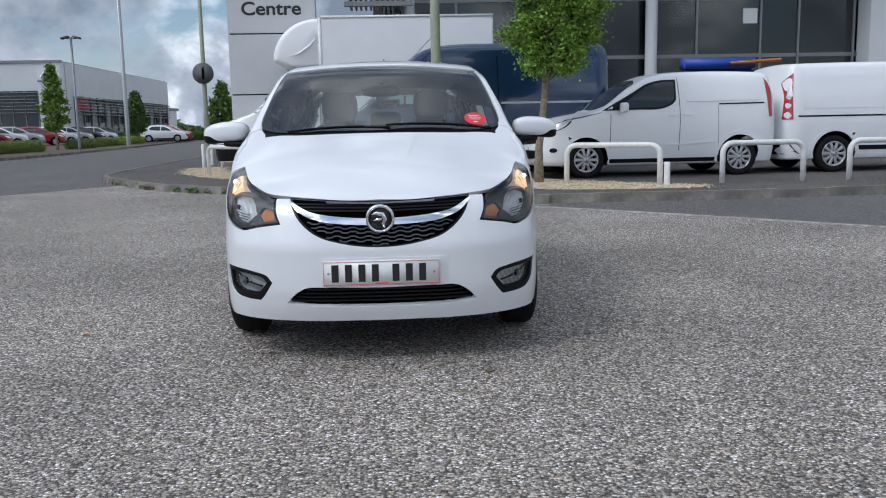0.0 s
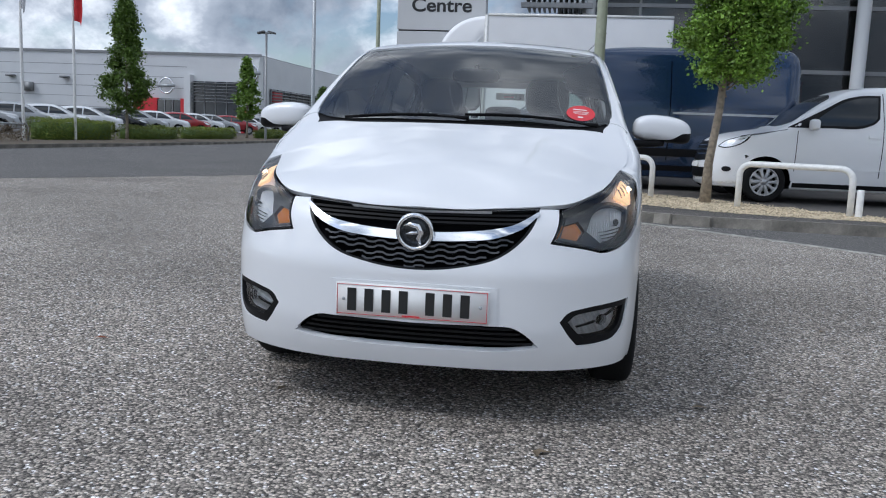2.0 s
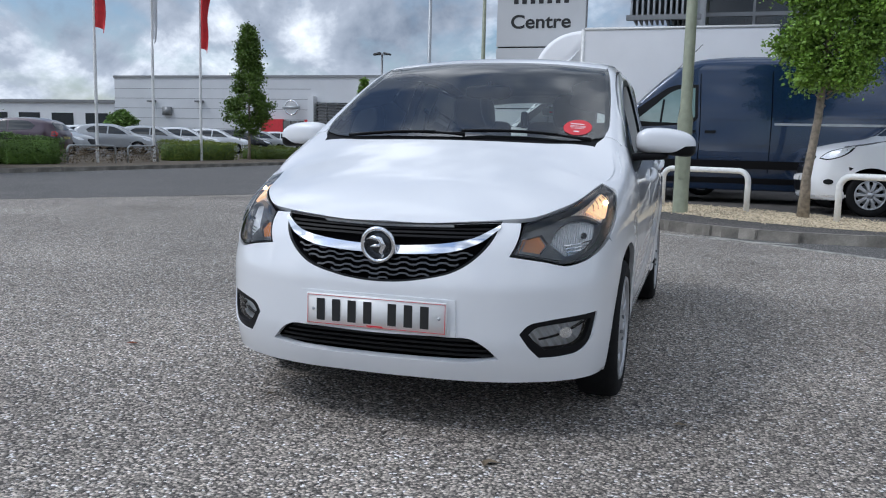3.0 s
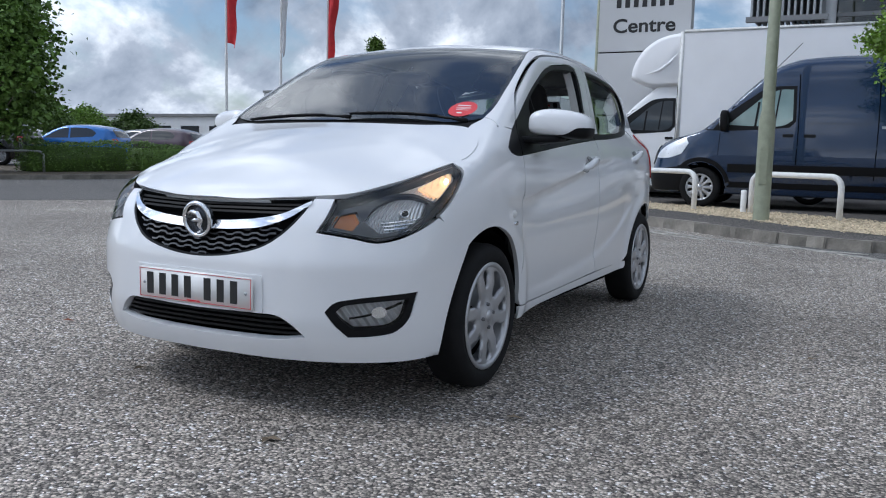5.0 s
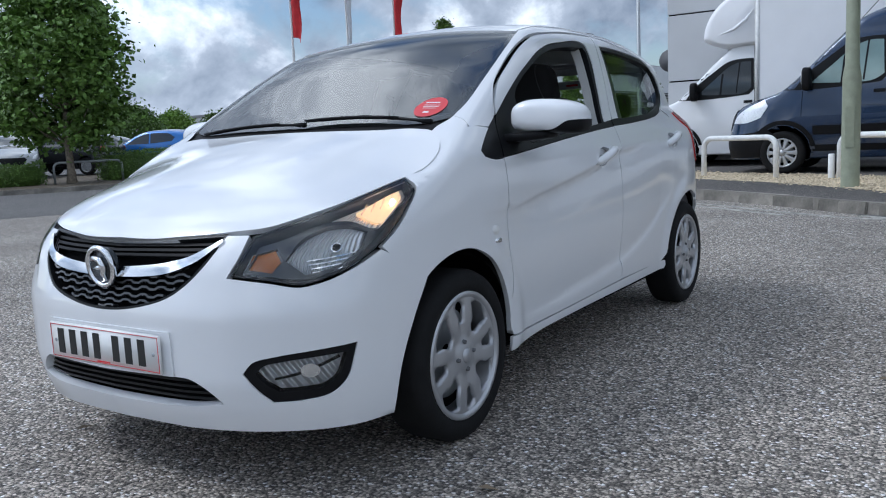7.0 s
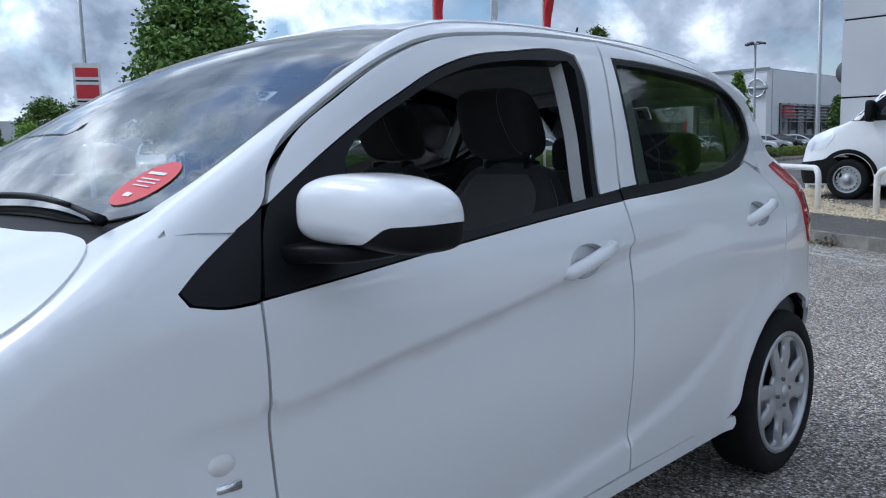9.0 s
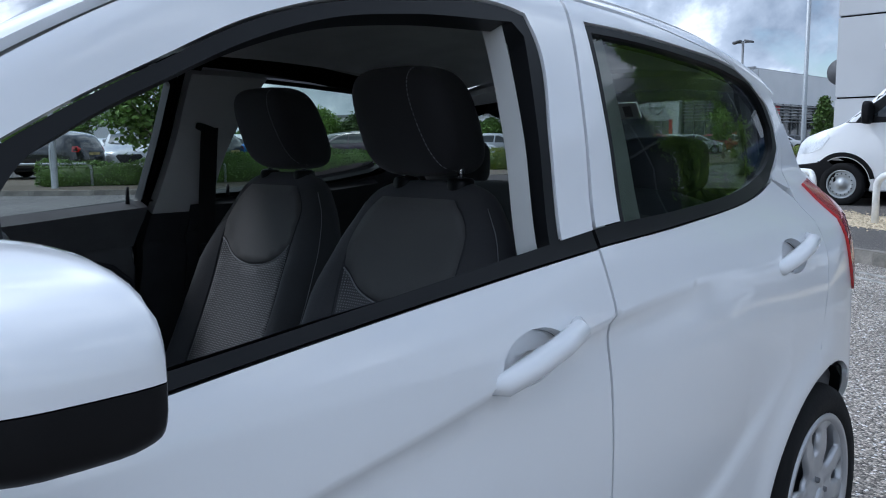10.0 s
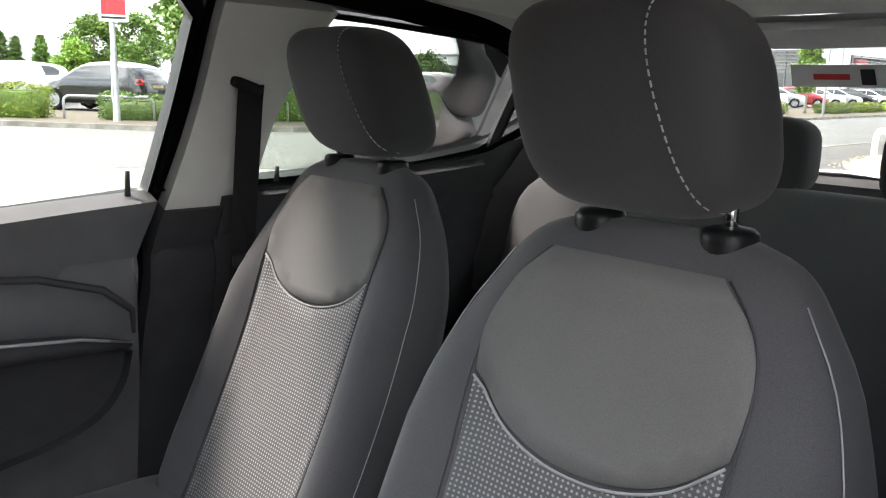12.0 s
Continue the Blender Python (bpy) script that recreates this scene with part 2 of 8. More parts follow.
M = dict(
    road=chip_asphalt("chip_asphalt", (0.086, 0.077, 0.068), (0.70, 0.62, 0.53), 0.0105, relief=1.0),
    lane=chip_asphalt("worn_asphalt", (0.10, 0.096, 0.093), (0.23, 0.22, 0.205), 0.012, stain=0.12, relief=0.3),
    path=chip_asphalt("dark_asphalt", (0.060, 0.054, 0.050), (0.19, 0.172, 0.155), 0.01, relief=0.3),
    kerb=paint("concrete_kerb", (0.19, 0.175, 0.15), 0.9, vary=0.4, scale=5, bump=0.5, bump_scale=80, spread=0.18, fine=0.3, fine_scale=60),
    gravel=paint("buff_gravel", (0.42, 0.35, 0.24), 0.85, vary=0.25, scale=30, spread=0.4),
    soil=paint("soil", (0.10, 0.08, 0.055), 0.95, vary=0.4, scale=20, bump=0.6),
    grass=paint("grass", (0.07, 0.11, 0.035), 0.9, vary=0.3, scale=0.4, bump=0.6, bump_scale=20),
    line=paint("worn_line_paint", (0.34, 0.33, 0.30), 0.8, vary=0.5, scale=9, fine=0.6, fine_scale=60),
    yellow=paint("yellow_line_paint", (0.30, 0.25, 0.10), 0.8, vary=0.5, scale=9, fine=0.6, fine_scale=60),
    white=paint("white_car_paint", (0.76, 0.77, 0.785), 0.32, vary=0.015, scale=2, coat=1.0),
    van_white=paint("white_van_paint", (0.83, 0.835, 0.845), 0.4, vary=0.02, scale=2, coat=0.7),
    box_white=paint("white_grp_box", (0.84, 0.84, 0.85), 0.5, vary=0.03, scale=1.5, bump=0.03, bump_scale=5),
    blue=paint("dark_blue_paint", (0.006, 0.026, 0.072), 0.25, metal=0.3, vary=0.06, coat=1.0),
    black=paint("black_plastic", (0.007, 0.007, 0.008), 0.5, spec=0.14, vary=0.15, scale=20, bump=0.012, bump_scale=300),
    satin=paint("black_satin_trim", (0.008, 0.0085, 0.0095), 0.38, spec=0.2, vary=0.1, scale=15),
    # darker than any real trim: shade of gaps, hollows and undersides as a colour
    void=paint("recess_shade", (0.003, 0.003, 0.0035), 0.9, spec=0.05, vary=0.1),
    grey=paint("dark_grey_trim", (0.11, 0.111, 0.116), 0.6, vary=0.1, scale=15, bump=0.03, bump_scale=220),
    lightgrey=paint("light_grey_trim", (0.64, 0.64, 0.62), 0.65, vary=0.05, scale=10, bump=0.06, bump_scale=300),
    liner=paint("grey_headliner", (0.82, 0.82, 0.80), 0.95, vary=0.08, scale=8, fine=0.2, fine_scale=500, sheen=0.3),
    fabric=paint("charcoal_cloth", (0.056, 0.056, 0.061), 0.9, vary=0.12, scale=6, fine=0.4, fine_scale=700, bump=0.15, bump_scale=900, sheen=0.12),
    head_cloth=paint("black_cloth", (0.028, 0.0275, 0.030), 0.9, vary=0.12, scale=6, fine=0.4, fine_scale=700, bump=0.15, bump_scale=900, sheen=0.12),
    plain_cloth=paint("plain_grey_cloth", (0.11, 0.107, 0.106), 0.85, vary=0.08, scale=6, fine=0.3, fine_scale=800, bump=0.1, bump_scale=900, sheen=0.1),
    trim=paint("charcoal_trim", (0.046, 0.047, 0.051), 0.6, spec=0.25, vary=0.12, scale=15, bump=0.04, bump_scale=240),
    mesh_black=paint("gloss_black_mesh", (0.045, 0.046, 0.05), 0.25, vary=0.1, coat=0.5),
    van_glass=paint("greenish_van_glass", (0.20, 0.30, 0.29), 0.06, vary=0.15, scale=2, coat=0.8),
    tyre=paint("tyre_rubber", (0.009, 0.009, 0.0095), 0.78, spec=0.2, vary=0.2, scale=14, bump=0.12, bump_scale=90),
    alloy=paint("silver_wheel_paint", (0.46, 0.465, 0.48), 0.30, metal=0.6, vary=0.06, scale=8),
    steel=paint("galvanised_steel", (0.40, 0.42, 0.43), 0.5, metal=0.5, vary=0.12, scale=9),
    chrome=paint("chrome", (0.82, 0.83, 0.85), 0.07, metal=1.0, vary=0.02),
    reflector=paint("lamp_reflector", (0.80, 0.81, 0.83), 0.28, metal=0.6, vary=0.15, scale=40),
    housing=paint("lamp_housing", (0.10, 0.102, 0.107), 0.3, metal=0.4, vary=0.15, scale=30),
    amber=paint("amber_lens", (0.62, 0.19, 0.02), 0.2, vary=0.1, coat=0.5),
    red=paint("red_lens", (0.42, 0.012, 0.012), 0.18, vary=0.1, coat=1.0),
    red_sign=paint("red_sign_panel", (0.62, 0.03, 0.04), 0.45, vary=0.06),
    flag_red=paint("red_flag_cloth", (0.55, 0.03, 0.035), 0.8, vary=0.15, scale=4),
    flag_white=paint("white_flag_cloth", (0.72, 0.73, 0.75), 0.8, vary=0.08, scale=4),
    white_plain=paint("white_gloss_steel", (0.74, 0.74, 0.72), 0.35, vary=0.08, scale=14, fine=0.1, fine_scale=50),
    plate=paint("white_number_plate", (0.78, 0.78, 0.76), 0.35, vary=0.02),
    ink=paint("black_print", (0.012, 0.012, 0.012), 0.5, vary=0.05),
    sign=paint("grey_sign_panel", (0.52, 0.525, 0.53), 0.45, vary=0.03, scale=1.5),
    clad=paint("pale_grey_cladding", (0.64, 0.65, 0.665), 0.5, vary=0.04, scale=0.5, fine=0.05, fine_scale=8),
    clad_dark=paint("grey_cladding", (0.20, 0.205, 0.21), 0.5, vary=0.05, scale=0.5),
    clad_white=paint("white_cladding", (0.68, 0.69, 0.70), 0.4, vary=0.03, scale=0.7),
    frame=paint("grey_window_frame", (0.24, 0.245, 0.25), 0.4, metal=0.3, vary=0.05),
    # near-black, standing for the unlit room behind the showroom glass; also on the truck
    shop=paint("unlit_dark", (0.022, 0.024, 0.026), 0.7, vary=0.4, scale=0.9),
    post=paint("sage_lamp_post", (0.27, 0.29, 0.205), 0.5, vary=0.12, scale=10, fine=0.1, fine_scale=60),
    bark=paint("tree_bark", (0.25, 0.21, 0.16), 0.9, vary=0.4, scale=16, bump=0.8, bump_scale=45),
    leaf=paint("fresh_leaves", (0.145, 0.25, 0.03), 0.55, vary=0.25, scale=3, spread=0.35),
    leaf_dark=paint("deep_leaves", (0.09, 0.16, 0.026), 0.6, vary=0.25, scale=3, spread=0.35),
    leaf_hedge=paint("hedge_leaves", (0.19, 0.24, 0.03), 0.6, vary=0.25, scale=3, spread=0.35),
    leaf_dry=paint("dry_twigs", (0.15, 0.115, 0.075), 0.8, vary=0.3, scale=4, spread=0.3),
    far_tree=paint("far_foliage", (0.07, 0.11, 0.035), 0.9, vary=0.35, scale=0.9, spread=0.3),
    pane=glass("clear_car_glass", (0.87, 0.925, 0.895)),
    tint=glass("tinted_car_glass", (0.60, 0.69, 0.62), inner=0.35),
    clear=glass("clear_lamp_cover", (0.95, 0.96, 0.96), inner=0.2),
    shop_glass=glass("showroom_glass", (0.34, 0.38, 0.39)),
    far_glass=paint("dark_vehicle_glass", (0.016, 0.02, 0.022), 0.06, vary=0.1, coat=0.6),
    lit=glow("lit_side_lamp", (1.0, 0.64, 0.33), 0.7),
    bulb=glow("lit_bulb", (1.0, 0.80, 0.52), 5.0),
    thread=paint("pale_thread", (0.30, 0.30, 0.31), 0.8, vary=0.1),
    badge_dark=paint("dark_badge", (0.05, 0.055, 0.06), 0.2, metal=0.8, vary=0.2),
    leafred=paint("dead_leaf", (0.22, 0.06, 0.02), 0.8, vary=0.3, scale=30),
)


def dotted_cloth():
    """Grey cloth with a woven row of small pale dashes."""
    m = paint("dotted_cloth", (0.072, 0.072, 0.076), 0.9, vary=0.1, scale=6, fine=0.3, fine_scale=700, sheen=0.15)
    t = m.node_tree
    b = t.nodes["Principled BSDF"]
    tc = t.nodes.new("ShaderNodeTexCoord")
    xyz = t.nodes.new("ShaderNodeSeparateXYZ")
    t.links.new(tc.outputs["Object"], xyz.inputs[0])

    def calc(op, a, b=None):
        k = t.nodes.new("ShaderNodeMath")
        k.operation = op
        for i, q in enumerate((a, b)):
            if isinstance(q, float):
                k.inputs[i].default_value = q
            elif q is not None:
                t.links.new(q, k.inputs[i])
        return k.outputs[0]

    # rows of dashes set half a step apart, one row leaning left, the next right
    wx = calc("SINE", calc("MULTIPLY", xyz.outputs["X"], math.pi / .0062))
    wz = calc("SINE", calc("MULTIPLY", xyz.outputs["Z"], math.pi / .0052))
    both = calc("ABSOLUTE", calc("MULTIPLY", wx, wz))
    r = t.nodes.new("ShaderNodeMapRange")
    r.inputs["From Min"].default_value, r.inputs["From Max"].default_value = 0.62, 0.80
    t.links.new(both, r.inputs["Value"])
    old = b.inputs["Base Color"].links[0].from_socket
    c = t.nodes.new("ShaderNodeMix")
    c.data_type = "RGBA"
    t.links.new(r.outputs[0], c.inputs["Factor"])
    t.links.new(old, c.inputs["A"])
    c.inputs["B"].default_value = (0.27, 0.27, 0.28, 1)
    t.links.new(c.outputs["Result"], b.inputs["Base Color"])
    return m


M["dots"] = dotted_cloth()


def fluted(name, axis, pitch):
    """Bright lamp mirror pressed into rounded flutes."""
    m = paint(name, (0.90, 0.91, 0.93), 0.28, metal=0.35, vary=0.05, scale=25)
    t = m.node_tree
    tc = t.nodes.new("ShaderNodeTexCoord")
    w = t.nodes.new("ShaderNodeTexWave")
    w.bands_direction = axis
    w.inputs["Scale"].default_value, w.inputs["Distortion"].default_value, w.inputs["Detail"].default_value = 0.314 / pitch, 0.6, 1.0
    t.links.new(tc.outputs["Object"], w.inputs["Vector"])
    u = t.nodes.new("ShaderNodeBump")
    u.inputs["Strength"].default_value, u.inputs["Distance"].default_value = 1.0, pitch * 0.5
    t.links.new(w.outputs["Fac"], u.inputs["Height"])
    t.links.new(u.outputs[0], t.nodes["Principled BSDF"].inputs["Normal"])
    return m


M["flute"] = fluted("fluted_lamp_mirror", "X", 0.007)
M["facet"] = fluted("faceted_lamp_mirror", "DIAGONAL", 0.022)


# ---- mesh tools ----
def empty(name, m=None, **tags):
    ob = new(name)
    ob.empty_display_size = 0.2
    if m is not None:
        ob.matrix_basis = m
    return tagged(ob, **tags)


def part(name, shape, material, parent=None, label="", smooth=True, normals=None):
    """Links a bmesh, or (verts, faces), as one mesh object under a thing or a part."""
    me = bpy.data.meshes.new(name)
    if isinstance(shape, tuple):
        v, f = shape
        me.from_pydata([tuple(map(float, p)) for p in v], [], [tuple(map(int, q)) for q in f])
    else:
        bmesh.ops.recalc_face_normals(shape, faces=shape.faces)
        shape.to_mesh(me)
        shape.free()
    me.materials.append(material)
    me.polygons.foreach_set("use_smooth", [bool(smooth)] * len(me.polygons))
    me.update()
    if normals is not None:
        me.normals_split_custom_set_from_vertices([tuple(map(float, n)) for n in normals])
    ob = new(name, me)
    if parent is not None:
        ob.parent = parent
    if label:
        ob["label"] = label
    return ob


def box(x0, x1, y0, y1, z0, z1, bevel=0.0, bm=None):
    """A box, its edges rounded by bevel, added to bm or in a bmesh of its own."""
    own = bmesh.new()
    v = [own.verts.new((x, y, z)) for x in (x0, x1) for y in (y0, y1) for z in (z0, z1)]
    for q in ((0, 1, 3, 2), (4, 6, 7, 5), (0, 4, 5, 1), (2, 3, 7, 6), (0, 2, 6, 4), (1, 5, 7, 3)):
        own.faces.new([v[i] for i in q])
    if bevel:
        bmesh.ops.bevel(own, geom=own.edges[:], offset=bevel, segments=2, affect="EDGES")
    return own if bm is None else blend(bm, own)


def blend(bm, own, m=None):
    if m is not None:
        own.transform(m)
    me = bpy.data.meshes.new("t")
    own.to_mesh(me)
    own.free()
    bm.from_mesh(me)
    bpy.data.meshes.remove(me)
    return bm


def tube(path, radius, sides=10, closed=False, bm=None, caps=True):
    """A round bar along a path; radius may be one number or one a point."""
    pts = [Vector(p) for p in path]
    n = len(pts)
    rs = radius if isinstance(radius, (list, tuple)) else [radius] * n
    bm = bm or bmesh.new()
    rings, up = [], None
    for i, p in enumerate(pts):
        a = pts[(i - 1) % n] if closed or i else p
        b = pts[(i + 1) % n] if closed or i < n - 1 else p
        d = (b - a).normalized()
        if up is None:
            up = d.orthogonal().normalized()
        up = (up - d * up.dot(d)).normalized()
        w = d.cross(up)
        rings.append([bm.verts.new(p + (up * math.cos(k * math.tau / sides) + w * math.sin(k * math.tau / sides)) * rs[i]) for k in range(sides)])
    for i in range(n if closed else n - 1):
        a, b = rings[i], rings[(i + 1) % n]
        for k in range(sides):
            bm.faces.new((a[k], a[(k + 1) % sides], b[(k + 1) % sides], b[k]))
    if caps and not closed:
        bm.faces.new(rings[0])
        bm.faces.new(rings[-1][::-1])
    return bm


def lathe(profile, sides=32, axis="Z", bm=None, caps=False):
    """A turned shape from (radius, height) pairs round an axis."""
    bm = bm or bmesh.new()
    rings = []
    for r, h in profile:
        ring = []
        for k in range(sides):
            c, s = r * math.cos(k * math.tau / sides), r * math.sin(k * math.tau / sides)
            ring.append(bm.verts.new({"Z": (c, s, h), "X": (h, c, s), "Y": (c, h, s)}[axis]))
        rings.append(ring)
    for a, b in zip(rings, rings[1:]):
        for k in range(sides):
            bm.faces.new((a[k], a[(k + 1) % sides], b[(k + 1) % sides], b[k]))
    if caps:
        bm.faces.new(rings[0])
        bm.faces.new(rings[-1][::-1])
    bmesh.ops.remove_doubles(bm, verts=bm.verts[:], dist=1e-5)
    return bm


def slab(outline, z0, z1):
    """A flat plate with a straight outline in plan."""
    bm = bmesh.new()
    lo = [bm.verts.new((x, y, z0)) for x, y in outline]
    hi = [bm.verts.new((x, y, z1)) for x, y in outline]
    n = len(outline)
    top = bm.faces.new(hi)
    for i in range(n):
        bm.faces.new((lo[i], lo[(i + 1) % n], hi[(i + 1) % n], hi[i]))
    bmesh.ops.triangulate(bm, faces=[top])
    return bm


def round_box(cx, cy, cz, sx, sy, sz, e=0.35, n=20):
    """A pillow-like block: a box whose edges and faces swell softly (superellipsoid)."""
    bm = bmesh.new()
    rows = []

    def pw(v):
        return math.copysign(abs(v) ** e, v)

    for i in range(n + 1):
        a = -math.pi / 2 + math.pi * i / n
        row = []
        for j in range(2 * n):
            b = math.pi * j / n
            row.append(bm.verts.new((cx + sx / 2 * pw(math.cos(a)) * pw(math.cos(b)), cy + sy / 2 * pw(math.cos(a)) * pw(math.sin(b)), cz + sz / 2 * pw(math.sin(a)))))
        rows.append(row)
    for a, b in zip(rows, rows[1:]):
        for j in range(2 * n):
            bm.faces.new((a[j], a[(j + 1) % (2 * n)], b[(j + 1) % (2 * n)], b[j]))
    bmesh.ops.remove_doubles(bm, verts=bm.verts[:], dist=1e-4)
    return bm


def words(name, text, size, m, material, parent, depth=0.01):
    c = bpy.data.curves.new(name, "FONT")
    c.body, c.size, c.extrude, c.offset, c.align_x = text, size, depth, size * .02, "CENTER"
    c.materials.append(material)
    ob = new(name, c)
    ob.parent, ob.matrix_basis = parent, m
    return ob

from mathutils.geometry import delaunay_2d_cdt

def curve(*pts):
    """A smooth monotone curve through (x, y) pairs."""
    px, py = np.array(pts[0::2], float), np.array(pts[1::2], float)
    h, d = np.diff(px), np.diff(py) / np.diff(px)
    m = np.zeros(len(px))
    m[0], m[-1] = d[0], d[-1]
    for i in range(1, len(px) - 1):
        if d[i - 1] * d[i] > 0:
            w1, w2 = 2 * h[i] + h[i - 1], h[i] + 2 * h[i - 1]
            m[i] = (w1 + w2) / (w1 / d[i - 1] + w2 / d[i])
    def f(v):
        v = np.clip(v, px[0], px[-1])
        i = np.clip(np.searchsorted(px, v) - 1, 0, len(h) - 1)
        t = (v - px[i]) / h[i]
        return py[i] * (1 + 2 * t) * (1 - t) ** 2 + m[i] * h[i] * t * (1 - t) ** 2 + py[i + 1] * t * t * (3 - 2 * t) - m[i + 1] * h[i] * t * t * (1 - t)
    return f
def smax(a, b, k):
    h = np.maximum(k - np.abs(a - b), 0) / k
    return np.maximum(a, b) + h * h * k / 4
class Body:
    """A vehicle's outer surface: inside where f < 0. y runs from the nose to the tail, x to the side, z up."""
    def __init__(self, wide, plan, nose, top, crown, tail, tail_plan, bottom, extra=None, k=0.06, pivot=1.0):
        self.wide, self.plan, self.nose, self.top, self.crown = wide, plan, nose, top, crown
        self.tail, self.tail_plan, self.bottom, self.extra, self.k, self.pivot = tail, tail_plan, bottom, extra, k, pivot
    def f(self, p):
        x, y, z = np.abs(p[..., 0]), p[..., 1], p[..., 2]
        w = self.wide(z)
        if self.extra:
            w = w + self.extra(y, z)
        side = x - w
        top = z - self.top(y) + self.crown(y) * x * x
        front = (self.plan(x) + self.nose(z) - y) * 0.8
        back = (y - self.tail(z) + self.tail_plan(x)) * 0.8
        f = smax(side, top, self.k)
        f = smax(f, front, self.k)
        f = smax(f, back, self.k)
        return smax(f, self.bottom(y) - z, 0.03)
    def meet(self, a, b):
        """Where the segments from a (outside) to b (inside) meet the surface."""
        lo, hi = np.zeros(len(a)), np.ones(len(a))
        for _ in range(30):
            mid = (lo + hi) / 2
            out = self.f(a + (b - a) * mid[:, None]) > 0
            lo, hi = np.where(out, mid, lo), np.where(out, hi, mid)
        return a + (b - a) * lo[:, None]
    def normal(self, p, e=2e-3):
        n = np.stack([self.f(p + d) - self.f(p - d) for d in np.eye(3) * e], -1)
        return n / (np.linalg.norm(n, axis=1)[:, None] + 1e-9)
    # projections: two numbers a point -> place on the surface
    def side(self, uv, s=1):
        n = len(uv); o = np.ones(n)
        return self.meet(np.stack([1.4 * s * o, uv[:, 0], uv[:, 1]], 1), np.stack([0.0 * o, uv[:, 0], uv[:, 1]], 1))
    def over(self, uv, s=1):
        n = len(uv); o = np.ones(n)
        return self.meet(np.stack([uv[:, 0], uv[:, 1], 3.5 * o], 1), np.stack([uv[:, 0], uv[:, 1], 0.45 * o], 1))
    def slant(self, uv, s=1):
        y, q = uv[:, 0], uv[:, 1]
        return self.meet(np.stack([0 * y + 1.6, y, q + 1.6], 1), np.stack([0 * y + .15, y, q + .15], 1))
    def wrap(self, uv, s=1):
        a = np.radians(uv[:, 0]); z = uv[:, 1]
        q = np.stack([0 * a, 0 * a + self.pivot, z], 1)
        return self.meet(q + 2.6 * np.stack([np.sin(a), -np.cos(a), 0 * a], 1), q)
    def back(self, uv, s=1):
        a = np.radians(uv[:, 0]); z = uv[:, 1]
        q = np.stack([0 * a, 0 * a + 2.6, z], 1)
        return self.meet(q + 4 * np.stack([np.sin(a), np.cos(a), 0 * a], 1), q)
# small white hatchback
crease = curve(0.8, .765, 1.08, .752, 1.34, .783, 1.87, .855, 2.1, .896, 2.5, .932, 3.0, .96)
crease_low = curve(1.1, .30, 1.5, .31, 1.8, .325, 2.2, .37, 2.5, .44, 2.75, .56, 2.95, .70)
AXLES = ((0.774, .285), (3.16, .285))
def swell(y, z):
    d = z - crease(y)
    a = np.interp(y, [.85, 1.3, 2.2, 2.7], [0, 1, 1, 0])
    w = np.where(d < 0, -0.034 * np.exp(d / .13) * (1 - np.exp(d / .022)), 0.0) * a
    e = z - crease_low(y)
    b = np.interp(y, [1.05, 1.6, 2.7, 2.9], [0, 1, 1, 0])
    w = w - np.where(e > 0, 0.024 * np.exp(-e / .12) * (1 - np.exp(-e / .022)), 0.0) * b
    for ya, za in AXLES:
        r = np.hypot(y - ya, z - za)
        w = w + 0.012 * np.exp(-((r - .37) / .045) ** 2) * (z > .2)
    w = w - 0.05 * np.clip((y - 2.2) / .9, 0, 1.3) ** 2 * np.clip((z - .98) / .12, 0, 1)
    return w
hatch = Body(
    wide=curve(.12, .70, .18, .745, .25, .772, .45, .788, .62, .797, .80, .800, .90, .790, .97, .765, 1.03, .738, 1.2, .690, 1.39, .628, 1.46, .59, 1.55, .5),
    plan=curve(0, -.012, .26, 0, .42, .035, .55, .095, .65, .17, .72, .26, .765, .40, .79, .60, .80, .80, .82, 1.2),
    nose=curve(.12, .09, .2, .045, .28, .015, .36, 0, .52, 0, .62, .025, .70, .055, .76, .09, .85, .2, 1.0, .38, 1.6, .55),
    top=curve(-.1, .66, .05, .752, .15, .822, .3, .89, .5, .953, .7, 1.005, .82, 1.035, .9, 1.066, .98, 1.105, 1.18, 1.214, 1.376, 1.326, 1.536, 1.410, 1.62, 1.443, 1.8, 1.483, 2.1, 1.506, 2.4, 1.507, 2.8, 1.487, 3.1, 1.45, 3.35, 1.395, 3.6, 1.27),
    crown=curve(0, .30, .3, .24, .6, .21, .9, .07, 1.2, .05, 1.5, .07, 1.8, .11, 2.3, .16, 3.0, .2, 3.4, .25),
    tail=curve(.12, 3.50, .3, 3.60, .6, 3.64, .85, 3.62, 1.0, 3.55, 1.25, 3.42, 1.4, 3.33, 1.5, 3.25),
    tail_plan=curve(0, 0, .4, .02, .55, .05, .65, .095, .72, .15, .77, .24, .80, .42, .83, .8),
    bottom=curve(0, .160, .4, .155, 1, .15, 3, .16, 3.6, .21), extra=swell)


